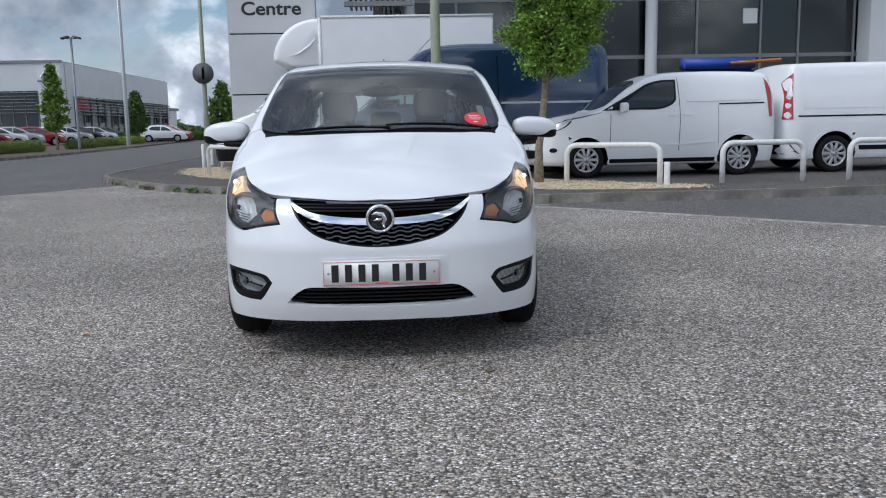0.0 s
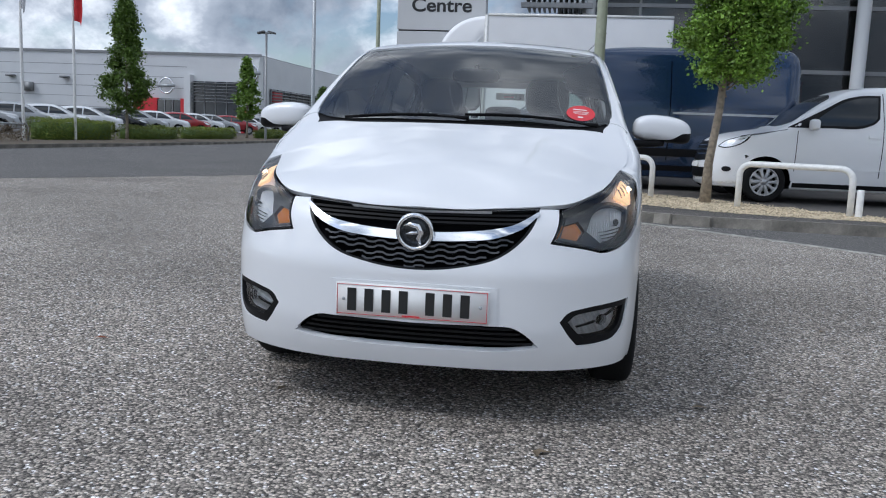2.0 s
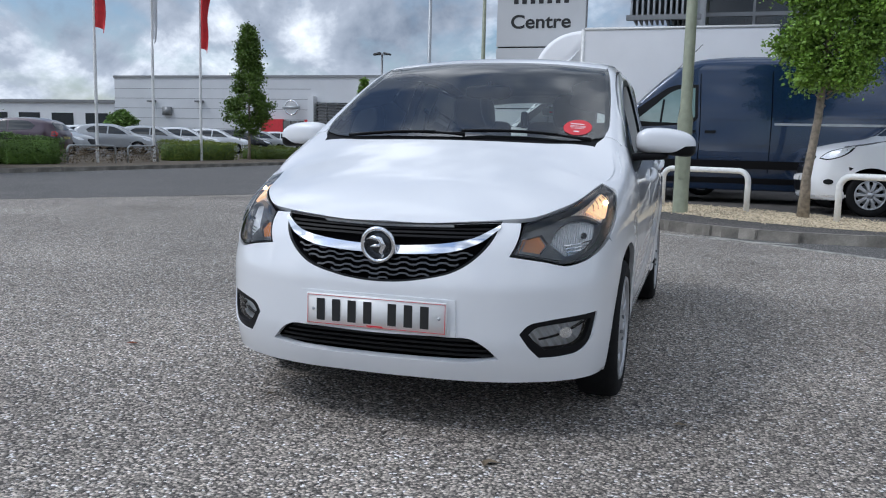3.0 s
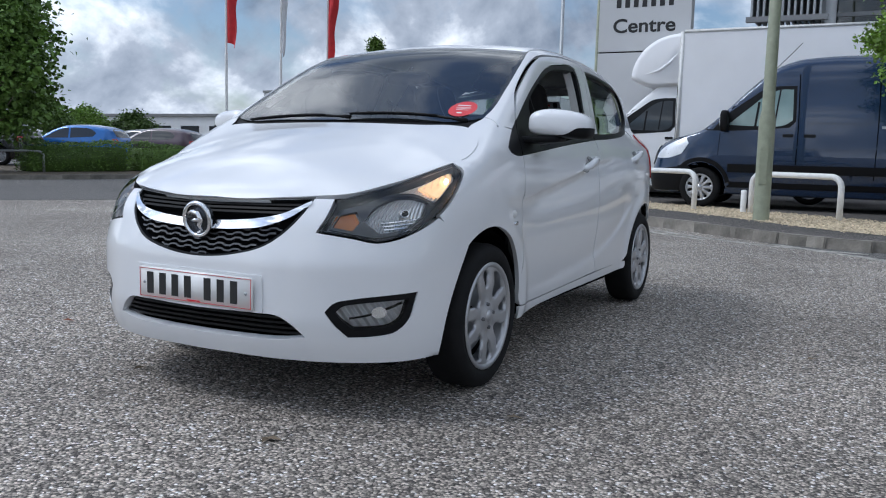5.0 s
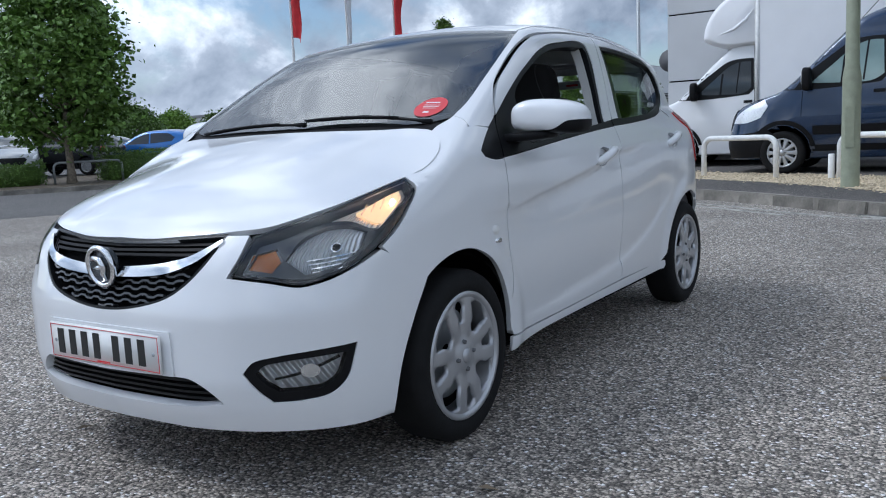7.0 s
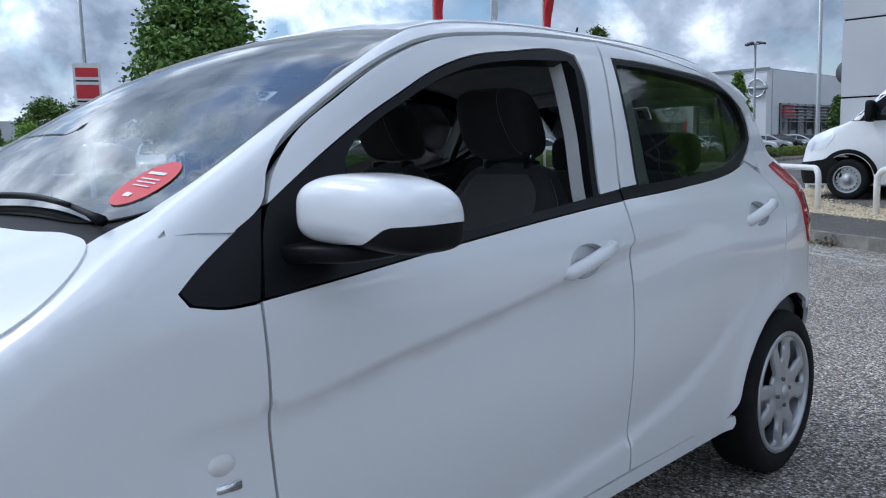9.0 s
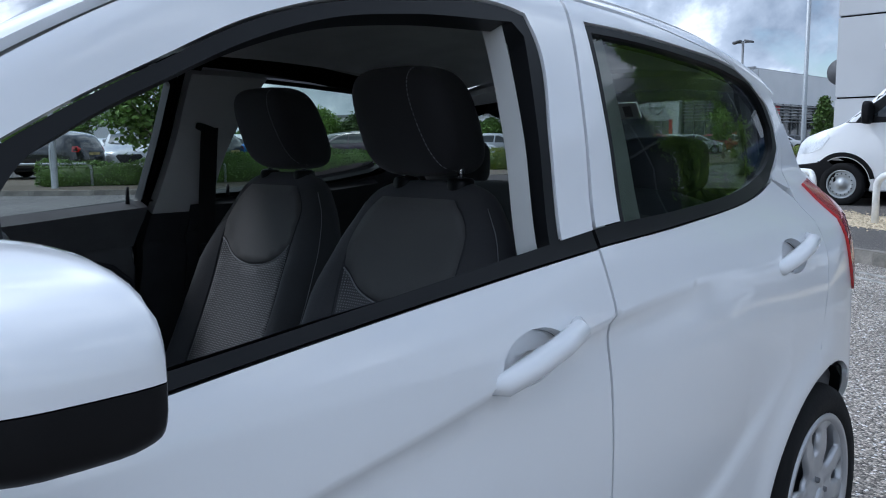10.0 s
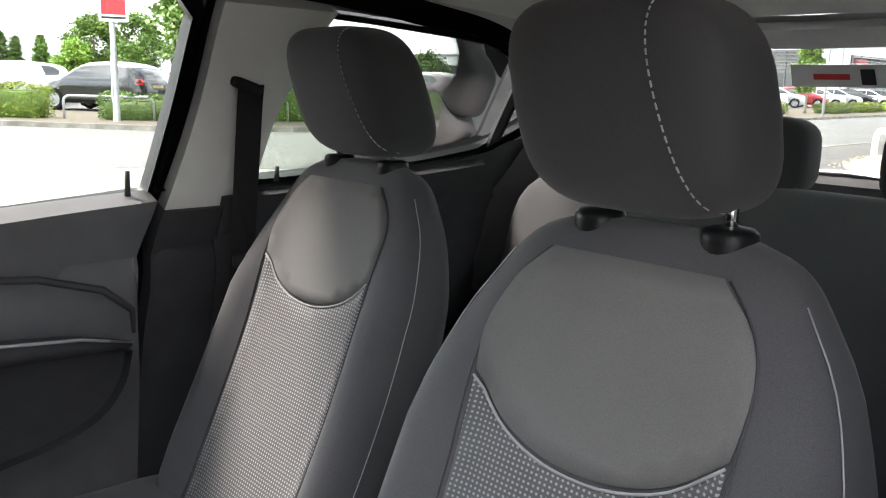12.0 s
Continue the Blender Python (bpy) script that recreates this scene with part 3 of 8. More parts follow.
def flow(pts, step, corner=38.0, closed=True):
    """An even, smooth line through a few points; turns sharper than corner degrees stay corners."""
    p = np.array(pts, float)
    n = len(p)
    out = []
    seg = np.roll(p, -1, 0) - p
    ln = np.linalg.norm(seg, axis=1) + 1e-9
    unit = seg / ln[:, None]
    sharp = np.degrees(np.arccos(np.clip((unit * np.roll(unit, 1, 0)).sum(1), -1, 1))) > corner
    if not closed:
        sharp[0] = sharp[-1] = True
    mean = np.roll(unit, 1, 0) * ln[:, None] + unit * np.roll(ln, 1)[:, None]
    mean /= np.linalg.norm(mean, axis=1)[:, None] + 1e-9
    for i in range(n if closed else n - 1):
        j = (i + 1) % n
        a = unit[i] if sharp[i] else mean[i]
        b = unit[i] if sharp[j] else mean[j]
        k = max(1, int(math.ceil(ln[i] / step)))
        t = (np.arange(k) / k)[:, None]
        h = 2 * t**3 - 3 * t**2 + 1, t**3 - 2 * t**2 + t, -2 * t**3 + 3 * t**2, t**3 - t**2
        out.append(h[0] * p[i] + h[1] * a * ln[i] + h[2] * p[j] + h[3] * b * ln[i])
    if not closed:
        out.append(p[-1:])
    return np.concatenate(out)


def within(poly, q):
    x, y = q[:, 0], q[:, 1]
    r = np.zeros(len(q), bool)
    for (ax, ay), (bx, by) in zip(poly, np.roll(poly, -1, 0)):
        c = (ay > y) != (by > y)
        r ^= c & (x < (bx - ax) * (y - ay) / (by - ay + 1e-12) + ax)
    return r


def near_edge(poly, q):
    best = np.full(len(q), 9.0)
    for a, b in zip(poly, np.roll(poly, -1, 0)):
        d = b - a
        t = np.clip(((q - a) @ d) / (d @ d + 1e-12), 0, 1)
        best = np.minimum(best, np.linalg.norm(q - a - t[:, None] * d, axis=1))
    return best


def tiling(outline, holes, res, corner, ridges=()):
    """Triangles that fill a flat outline with holes: points, faces and the edge loops."""
    loops = [flow(outline, res * 0.7, corner)] + [flow(h, res * 0.7, corner) for h in holes]
    lo, hi = loops[0].min(0), loops[0].max(0)
    gx, gy = np.arange(lo[0], hi[0], res), np.arange(lo[1], hi[1], res * 0.87)
    grid = np.array([(x + (j % 2) * res / 2, y) for j, y in enumerate(gy) for x in gx])
    keep = within(loops[0], grid)
    for h in loops[1:]:
        keep &= ~within(h, grid)
    grid = grid[keep]
    for lp in loops:
        if len(grid):
            grid = grid[near_edge(lp, grid) > res * 0.45]
    rows = []
    for r in ridges:
        r = flow(r, res * 0.8, closed=False)
        ok = within(loops[0], r)
        for lp in loops:
            ok &= near_edge(lp, r) > 0.008
        for h in loops[1:]:
            ok &= ~within(h, r)
        rows.append((r, ok))
        if len(grid):
            gap = np.min(np.linalg.norm(grid[:, None] - r[None], axis=2), axis=1)
            grid = grid[gap > res * 0.5]
    pts, edges, spans = [], [], []
    for lp in loops:
        a = len(pts)
        pts += list(lp)
        edges += [(a + i, a + (i + 1) % len(lp)) for i in range(len(lp))]
        spans.append((a, len(lp)))
    for r, ok in rows:
        last = None
        for q, k in zip(r, ok):
            if k:
                pts.append(q)
                if last is not None:
                    edges.append((last, len(pts) - 1))
                last = len(pts) - 1
            else:
                last = None
    pts = np.array(pts + list(grid))
    v, _, f, _, _, _ = delaunay_2d_cdt([Vector(p) for p in pts], edges, [], 0, 1e-7)
    v = np.array([tuple(p) for p in v])
    f = np.array([t for t in f if len(t) == 3])
    mid = v[f].mean(1)
    ok = within(loops[0], mid)
    for h in loops[1:]:
        ok &= ~within(h, mid)
    return v, f[ok], spans


def panel(name, body, way, outline, material, parent, holes=(), off=0.0, depth=0.012, res=0.03, u_scale=1.0, s=1, label="", corner=38.0, ridges=()):
    """A sheet of the vehicle's skin: a flat outline (in the projection way) laid on its surface, off metres out of it, with its edges turned in by depth."""
    k = np.array([u_scale, 1.0])
    v, f, spans = tiling([np.array(p) * k for p in outline], [[np.array(p) * k for p in h] for h in holes], res, corner, ridges)
    places = way(v / k)
    nor = body.normal(places)
    places = places + nor * off
    tri = places[f]
    turn = (np.cross(tri[:, 1] - tri[:, 0], tri[:, 2] - tri[:, 0]) * nor[f[:, 0]]).sum(1) < 0
    f = np.where(turn[:, None], f[:, ::-1], f)
    V, N, Fs = list(places), list(nor), [tuple(t) for t in f]
    if depth:
        for a, n in spans:
            if a + n > len(places):
                continue
            ring, rn = places[a:a + n], nor[a:a + n]
            tan = np.roll(ring, -1, 0) - np.roll(ring, 1, 0)
            out = np.cross(tan, rn)
            out /= np.linalg.norm(out, axis=1)[:, None] + 1e-9
            mid = ring.mean(0)
            if ((ring - mid) * out).sum() < 0:
                out = -out
            if a:
                out = -out
            b = len(V)
            V += list(ring) + list(ring - rn * depth)
            N += list(out) + list(out)
            for i in range(n):
                j = (i + 1) % n
                q = (b + i, b + j, b + n + j, b + n + i)
                fn = np.cross(V[q[1]] - V[q[0]], V[q[3]] - V[q[0]])
                Fs.append(q if fn @ out[i] > 0 else q[::-1])
    V, N = np.array(V), np.array(N)
    if s < 0:
        V, N = V * (-1, 1, 1), N * (-1, 1, 1)
        Fs = [q[::-1] for q in Fs]
    return part(name, (V, Fs), material, parent, label, True, N)


def band(line, w0, w1=None):
    """The outline of a strip along an open line, w0 to each side (w1 at its ends)."""
    p = np.array(line, float)
    d = np.gradient(p, axis=0)
    d /= np.linalg.norm(d, axis=1)[:, None] + 1e-9
    n = np.stack([-d[:, 1], d[:, 0]], 1)
    w = np.full(len(p), w0)
    if w1 is not None:
        w[0] = w[-1] = w1
    return [tuple(q) for q in np.concatenate([p + n * w[:, None], (p - n * w[:, None])[::-1]])]


def ring_of(cx, cy, rx, ry, n=24):
    return [(cx + rx * math.cos(i * math.tau / n), cy + ry * math.sin(i * math.tau / n)) for i in range(n)]


def arc(cx, cy, r, a0, a1, n=12):
    return [(cx + r * math.cos(radians(a0 + (a1 - a0) * i / n)), cy + r * math.sin(radians(a0 + (a1 - a0) * i / n))) for i in range(n + 1)]



# ---- ground ----
def sheet(x0, x1, y0, y1, z):
    bm = bmesh.new()
    bm.faces.new([bm.verts.new(p) for p in ((x0, y0, z), (x1, y0, z), (x1, y1, z), (x0, y1, z))])
    return bm


tagged(part("ground", sheet(-900, 900, -900, 900, 0), M["road"], smooth=False), "worn grey chip-sealed asphalt yard", "ground", kind="structure")



# ---- the white hatchback ----
def wheel_face(bm, r, face, side):
    """A cast wheel face: a domed disc pierced by four wide and four narrow rounded windows, with four bolt dimples' rims."""
    def window(mid, half_in, half_out, r0, r1):
        q = [(r0, -half_in), (r0, half_in), ((r0 + r1) / 2, (half_in + half_out) / 2 + 1), (r1 - .012, half_out), (r1, half_out * .6), (r1, -half_out * .6), (r1 - .012, -half_out), ((r0 + r1) / 2, -(half_in + half_out) / 2 - 1)]
        return [(a * math.cos(radians(mid + b)), a * math.sin(radians(mid + b))) for a, b in q]

    holes = [window(45 + 90 * k + 8, 8, 21, r * .44, r * .89) for k in range(4)] + [window(90 * k + 8, 4.5, 9.5, r * .54, r * .87) for k in range(4)]
    v, f, spans = tiling(ring_of(0, 0, r, r, 48), holes, .012, 80)
    rad = np.hypot(v[:, 0], v[:, 1])
    ang = np.degrees(np.arctan2(v[:, 1], v[:, 0]))
    ridge = np.cos(np.radians((ang - 8) * 8))
    x = np.interp(rad, [0, .03, .06, r * .6, r * .9, r], [.004, .004, -.006, .001, -.002, -.006]) - .004 * np.clip(ridge, 0, 1) * ((rad > .06) & (rad < r * .9))
    vs = [bm.verts.new((face + side * a, p[0], p[1])) for a, p in zip(x, v)]
    for t in f:
        bm.faces.new([vs[i] for i in t])
    for a, n in spans[1:]:
        deep = [bm.verts.new((face + side * (x[a + i] - .013), v[a + i, 0] * .99, v[a + i, 1] * .99)) for i in range(n)]
        for i in range(n):
            j = (i + 1) % n
            bm.faces.new((vs[a + i], vs[a + j], deep[j], deep[i]))
    lathe([(0.0, face + side * .012), (.020, face + side * .010), (.026, face + side * .004), (.028, face - side * .01)], 24, "X", bm)


def wheel(name, parent, place, radius, width, rim_r, side=1, spokes=6, hub_out=0.0, steel=False):
    """A road wheel: tyre with rounded shoulders, dished rim with paired spokes, hub cap and bolts. side: which way it faces."""
    e = empty(name, pose(*place))
    e.parent = parent
    w = width / 2
    prof = [(rim_r, -w * 0.9), (rim_r + 0.02, -w), (radius - 0.03, -w * 1.02), (radius - 0.008, -w * 0.86), (radius, -w * 0.6), (radius, w * 0.6), (radius - 0.008, w * 0.86), (radius - 0.03, w * 1.02), (rim_r + 0.02, w), (rim_r, w * 0.9), (rim_r - 0.012, 0), (rim_r, -w * 0.9)]
    part("tyre", lathe(prof, 48, "X"), M["tyre"], e, "black rubber tyre")
    r = rim_r
    out = side * w
    bm = lathe([(r + 0.004, out * 0.94), (r, out * 1.0), (r - 0.012, out * 0.99), (r - 0.02, out * 0.8), (r - 0.025, -out * 0.5), (r - 0.002, -out * 0.9)], 48, "X")
    dish = lathe([(0.0, -out * 0.1), (r - 0.02, -out * 0.1)], 32, "X")
    face = out * (0.92 if not steel else 0.6)
    if spokes == 8:
        wheel_face(bm, r, face, side)
    elif not steel:
        for k in range(spokes):
            a = k * math.tau / spokes
            own = bmesh.new()
            rows = []
            g, q = 6 / spokes, r / .186
            for rr, hw, dx in ((.035 * q, .018 * q, .0), (.066 * q, .031 * q * g, .004), (.085 * q, .031 * q * g, .004), (.125 * q, .036 * q * g, .001), (.150 * q, .045 * q * g, -.002), (.166 * q, .062 * q * g, -.004), (r - .010, .089 * q * g, -.006)):
                rows.append([own.verts.new((face + side * (dx + d), rr, h * hw)) for h, d in ((-1, -0.014), (-0.86, 0.0), (-0.3, -0.0035), (0.3, -0.0035), (0.86, 0.0), (1, -0.014))])
            for p, q in zip(rows, rows[1:]):
                for i in range(5):
                    own.faces.new((p[i], p[i + 1], q[i + 1], q[i]))
            blend(bm, own, Matrix.Rotation(a, 4, "X"))
        lathe([(0.0, face + side * 0.008), (0.022, face + side * 0.006), (0.03, face), (0.052, face - side * 0.002), (0.055, face - side * 0.02)], 24, "X", bm)
    else:
        lathe([(0.0, face + side * 0.05), (0.055, face + side * 0.05), (0.065, face + side * 0.02), (r * 0.62, face + side * 0.01), (r * 0.75, face + side * 0.035), (r * 0.9, face - side * 0.005), (r - 0.01, face)], 40, "X", bm)
    rim = part("rim", bm, M["alloy"] if not steel else M["steel"], e, "silver painted wheel face")
    part("brake_backing", dish, M["void"], e)
    part("brake_disc", lathe([(.03, -out * .02), (r * .72, -out * .02), (r * .72, -out * .09)], 32, "X"), M["steel"], e)
    bolts = 4 if spokes == 8 else 5
    for k in range(bolts):
        a = k * math.tau / bolts + 0.14
        c = lathe([(0.0, face + side * 0.006), (0.007, face + side * 0.006), (0.009, face - side * 0.01)], 8, "X")
        c.transform(Matrix.Translation((0, 0.047 * math.cos(a), 0.047 * math.sin(a))))
        part("wheel_bolt", c, M["grey"], rim)
    if steel:
        for k in range(16):
            a = k * math.tau / 16
            c = lathe([(0.0, face + side * 0.037), (0.011, face + side * 0.037)], 10, "X")
            c.transform(Matrix.Translation((0, r * 0.75 * math.cos(a), r * 0.75 * math.sin(a))))
            part("rim_hole", c, M["void"], rim)
    return e


car = empty("hatchback_car", label="small white five-door hatchback with its front window wound down", category="car")
DEG = 0.0165  # metres a degree round the nose


def on_both(name, way, outline, material, holes=(), parents=None, **kw):
    """The same panel on both flanks."""
    return [panel(name, hatch, way, outline, material, (parents or (car, car))[i], holes, s=s, **kw) for i, s in enumerate((1, -1))]


def sym(half):
    """An outline symmetric about u = 0 from its right half, listed from the top middle round to the bottom middle."""
    return list(half) + [(-u, v) for u, v in half[::-1] if abs(u) > 1e-6]


LAMP = [(26.6, .648), (28.4, .70), (29.8, .750), (34, .772), (41.5, .804), (50.5, .846), (60.5, .884), (60.4, .855), (57.5, .80), (54.6, .752), (50.4, .70), (45.6, .655), (41, .628), (37.5, .618), (33, .632)]
GRILLE = sym([(0, .742), (12.5, .747), (25.4, .758), (23.0, .695), (20.4, .645), (16.5, .595), (9, .555), (0, .540)])
INTAKE = sym([(0, .362), (14.2, .362), (19.3, .357), (21.5, .335), (24.4, .288), (20, .276), (12, .270), (0, .268)])
FOG = [(28.0, .378), (29.5, .408), (33, .424), (38, .434), (45.7, .443), (45.0, .40), (43.8, .345), (41.4, .308), (37, .293), (32.3, .290), (30.2, .325)]
FOG_NEG = [(-u, v) for u, v in FOG[::-1]]
BUMPER = sym([(0, .735), (12.5, .740), (26.0, .752), (29.2, .752), (28.0, .70), (26.0, .642), (33, .624), (37.5, .610), (41, .620), (45.6, .647), (51.0, .690), (56, .645), (61.8, .598), (57.5, .48), (54.0, .353), (51.8, .200), (40, .198), (20, .200), (0, .200)])
bumper = panel("front_bumper", hatch, hatch.wrap, BUMPER, M["white"], car, (GRILLE, INTAKE, FOG, FOG_NEG), res=0.024, u_scale=DEG, depth=0.03)
# near-black sheets that stand for the shade in the recesses behind the openings
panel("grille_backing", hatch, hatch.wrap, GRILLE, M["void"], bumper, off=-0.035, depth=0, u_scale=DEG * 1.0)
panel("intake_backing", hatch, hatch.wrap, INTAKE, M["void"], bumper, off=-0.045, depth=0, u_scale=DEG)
panel("grille_surround", hatch, hatch.wrap, GRILLE, M["satin"], bumper, ([(u * 0.965, 0.648 + (v - 0.648) * 0.93) for u, v in GRILLE],), off=-0.002, depth=0.03, u_scale=DEG, res=0.02)
low_edge = curve(0, .545, 9, .560, 16.5, .600, 20.4, .650, 23, .70, 25.2, .755)
for i, z in enumerate((.731, .717, .703)):
    lim = [a for a in np.linspace(0, 24.8, 40) if low_edge(a) < z - 0.012 + 0.0006 * a][-1]
    us = np.linspace(-lim, lim, 25)
    panel("upper_slat", hatch, lambda q: hatch.wrap(q / (DEG, 1)), band([(u * DEG, z + 0.00035 * abs(u)) for u in us], 0.0038), M["black"], bumper, off=-0.014, depth=0.02, res=0.02, corner=70)
for i in range(6):
    z = .640 - i * 0.0175
    ok = [a for a in np.linspace(0, 24, 60) if low_edge(a) < z - 0.004]
    if not ok:
        continue
    us = np.linspace(-ok[-1], ok[-1], max(9, int(ok[-1] * 5)))
    wave = [(u * DEG, z + 0.0036 * np.tanh(3 * math.sin(u * 1.55)) + 0.0006 * abs(u) * (1 if z > .6 else .4)) for u in us]
    panel("mesh_bar", hatch, lambda q: hatch.wrap(q / (DEG, 1)), band(wave, 0.0030), M["mesh_black"], bumper, off=-0.012, depth=0.02, res=0.015, corner=80)
for i, z in enumerate((.347, .328, .309, .291)):
    lim = 19.5 + i * 1.35
    panel("intake_slat", hatch, lambda q: hatch.wrap(q / (DEG, 1)), band([(u * DEG, z) for u in np.linspace(-lim, lim, 21)], 0.0042), M["satin"], bumper, off=-0.02, depth=0.02, res=0.02, corner=80)
chrome_top = [(u, curve(0, .664, 4, .665, 11, .673, 18, .692, 24.8, .742)(abs(u))) for u in np.linspace(-24.8, 24.8, 41)]
chrome_low = [(u, curve(0, .635, 4, .636, 13, .646, 20, .680, 24.8, .733)(abs(u))) for u in np.linspace(24.8, -24.8, 41)]
panel("chrome_bar", hatch, hatch.wrap, chrome_top + chrome_low, M["chrome"], bumper, off=0.006, depth=0.02, res=0.012, u_scale=DEG, label="curved chrome grille bar")
badge = empty("badge", pose(0, 0.012, .667, 97))
badge.parent = bumper
badge["label"] = "round chrome badge with a plain emblem"
part("badge_ring", lathe([(0.050, 0.0), (0.063, 0.002), (0.066, 0.010), (0.062, 0.017), (0.055, 0.018), (0.050, 0.012), (0.050, 0.0)], 40), M["chrome"], badge)
part("badge_face", lathe([(0.0, 0.011), (0.052, 0.009), (0.052, -0.02)], 40), M["badge_dark"], badge)
bm = bmesh.new()
tube([(-0.038, 0.02, 0.013), (-0.015, 0.028, 0.015), (0.012, 0.022, 0.016), (0.024, 0.0, 0.016), (0.012, -0.02, 0.015), (0.02, -0.038, 0.013)], [0.004, 0.009, 0.011, 0.011, 0.009, 0.004], 8, bm=bm)
tube([(-0.03, -0.006, 0.013), (-0.008, -0.002, 0.015), (0.01, 0.0, 0.015)], [0.003, 0.007, 0.006], 8, bm=bm)
part("emblem", bm, M["chrome"], badge)
# number plate with plain bars in place of its characters
plate = empty("number_plate", pose(0, -0.016, .427, 90))
plate.parent = bumper
plate["label"] = "white number plate with a thin red border"
part("plate_board", box(-.262, .262, -.057, .057, -.004, .004, 0.002), M["plate"], plate)
bm = bmesh.new()
for x0, x1, y0, y1 in ((-.256, .256, .0500, .0515), (-.256, .256, -.0515, -.0500), (-.2575, -.256, -.0515, .0515), (.256, .2575, -.0515, .0515)):
    box(x0, x1, y0, y1, 0.004, 0.0052, bm=bm)
part("red_border", bm, M["red_sign"], plate, smooth=False)
for i in range(7):
    x = -.206 + i * 0.0595 + (0.032 if i > 3 else 0)
    part("character_bar", box(x - .0155, x + .0155, -.039, .039, 0.004, 0.0055), M["ink"], plate, smooth=False)
for x in (-.235, .235):
    c = lathe([(0.0, 0.0065), (0.0045, 0.006), (0.006, 0.004)], 10)
    c.transform(Matrix.Translation((x, 0, 0)))
    part("plate_screw", c, M["steel"], plate)
part("dealer_strip", box(-.03, .03, -.0485, -.0445, 0.004, 0.0054), M["red_sign"], plate, smooth=False)
panel("plate_carrier", hatch, hatch.wrap, sym([(0, .495), (16.0, .492), (16.2, .365), (0, .360)]), M["white"], bumper, off=0.004, depth=0.01, u_scale=DEG)

# lamps
for s in (1, -1):
    lamp = empty("headlight")
    lamp.parent = car
    lamp["label"] = "clear headlight with its side lamp lit"
    kw = dict(s=s, u_scale=DEG)
    panel("housing", hatch, hatch.wrap, LAMP, M["housing"], lamp, off=-0.055, depth=-0.048, **kw)
    panel("lamp_rim", hatch, hatch.wrap, LAMP, M["satin"], lamp, ([(44 + (u - 44) * .975, .735 + (v - .735) * .965) for u, v in LAMP],), off=-0.004, depth=0.008, res=0.02, **kw)
    panel("cover", hatch, hatch.wrap, LAMP, M["clear"], lamp, off=-0.002, depth=0, **kw)
    panel("turn_reflector", hatch, hatch.wrap, [(43, .803), (50.5, .838), (59.2, .876), (58.4, .842), (55.2, .79), (52.2, .752), (50.2, .765), (47.5, .788)], M["flute"], lamp, off=-0.036, depth=0.02, **kw)
    panel("side_lamp", hatch, hatch.wrap, [(47.6, .812), (51.0, .832), (55.5, .855), (57.9, .864), (57.2, .838), (55.2, .802), (52.8, .768), (51.2, .774), (49.4, .794)], M["lit"], lamp, off=-0.024, depth=0.01, res=.012, **kw)
    panel("side_bulb", hatch, hatch.wrap, ring_of(55.2, .828, .55, .008, 12), M["bulb"], lamp, off=-0.012, depth=0.012, res=.01, **kw)
    for k in range(5):
        u = 48.5 + k * 1.9
        panel("lens_rib", hatch, lambda q: hatch.wrap(q / (DEG, 1)), band([(u * DEG, .800 + k * .006), ((u + 1.6) * DEG, .826 + k * .008)], .0014), M["clear"], lamp, off=-.010, depth=.006, res=.02, s=s)
    bezel = [(28.2, .660), (29.6, .700), (31.0, .738), (34.5, .755), (41.5, .794), (47.4, .790), (50.0, .762), (51.4, .747), (49.4, .702), (45.4, .665), (41.0, .640), (37.5, .633), (33.2, .644)]
    panel("lamp_bezel", hatch, hatch.wrap, bezel, M["housing"], lamp,
          ([(28.9, .668), (30.2, .715), (33.6, .730), (34.7, .690), (32.8, .656)], [(35.0, .690), (37.2, .744), (42.2, .785), (47.0, .780), (49.8, .749), (48.7, .704), (44.8, .669), (38.3, .645)]), off=-.030, depth=.016, res=.016, **kw)
    panel("indicator_bowl", hatch, hatch.wrap, [(27.6, .655), (29.0, .720), (33.8, .738), (35.0, .690), (32.9, .645)], M["flute"], lamp, off=-0.046, depth=0.0, res=.014, **kw)
    panel("indicator_bulb", hatch, hatch.wrap, [(28.3, .664), (29.4, .716), (33.2, .728), (34.2, .690), (32.6, .654)], M["amber"], lamp, off=-0.040, depth=0.006, res=.012, **kw)
    panel("beam_bowl", hatch, hatch.wrap, [(34.8, .688), (37.0, .750), (42.2, .792), (48.0, .786), (51.0, .750), (49.8, .696), (45.2, .656), (38.2, .638)], M["flute"], lamp, off=-0.048, depth=0.0, res=0.012, **kw)
    for i in range(4):
        v = .690 - i * .012
        panel("reflector_step", hatch, lambda q: hatch.wrap(q / (DEG, 1)), band([(u * DEG, v + (u - 43) * .001) for u in np.linspace(38.6 + i * .3, 48 - i * .8, 6)], 0.0018), M["chrome"], lamp, off=-0.040, depth=0.006, res=0.02, s=s, corner=80)
    panel("bulb_shield", hatch, hatch.wrap, ring_of(43.6, .716, 1.0, .015, 16), M["chrome"], lamp, off=-0.026, depth=0.02, res=0.01, **kw)
    panel("beam_bulb", hatch, hatch.wrap, ring_of(43.6, .716, .75, .0115, 14), M["satin"], lamp, off=-0.022, depth=0.01, res=0.01, **kw)
    fog = empty("fog_lamp")
    fog.parent = bumper
    panel("fog_surround", hatch, hatch.wrap, FOG, M["black"], fog, ([(37.4 + (u - 37.4) * .80, .374 + (v - .374) * .66) for u, v in FOG],), off=-0.006, depth=0.04, res=0.018, **kw)
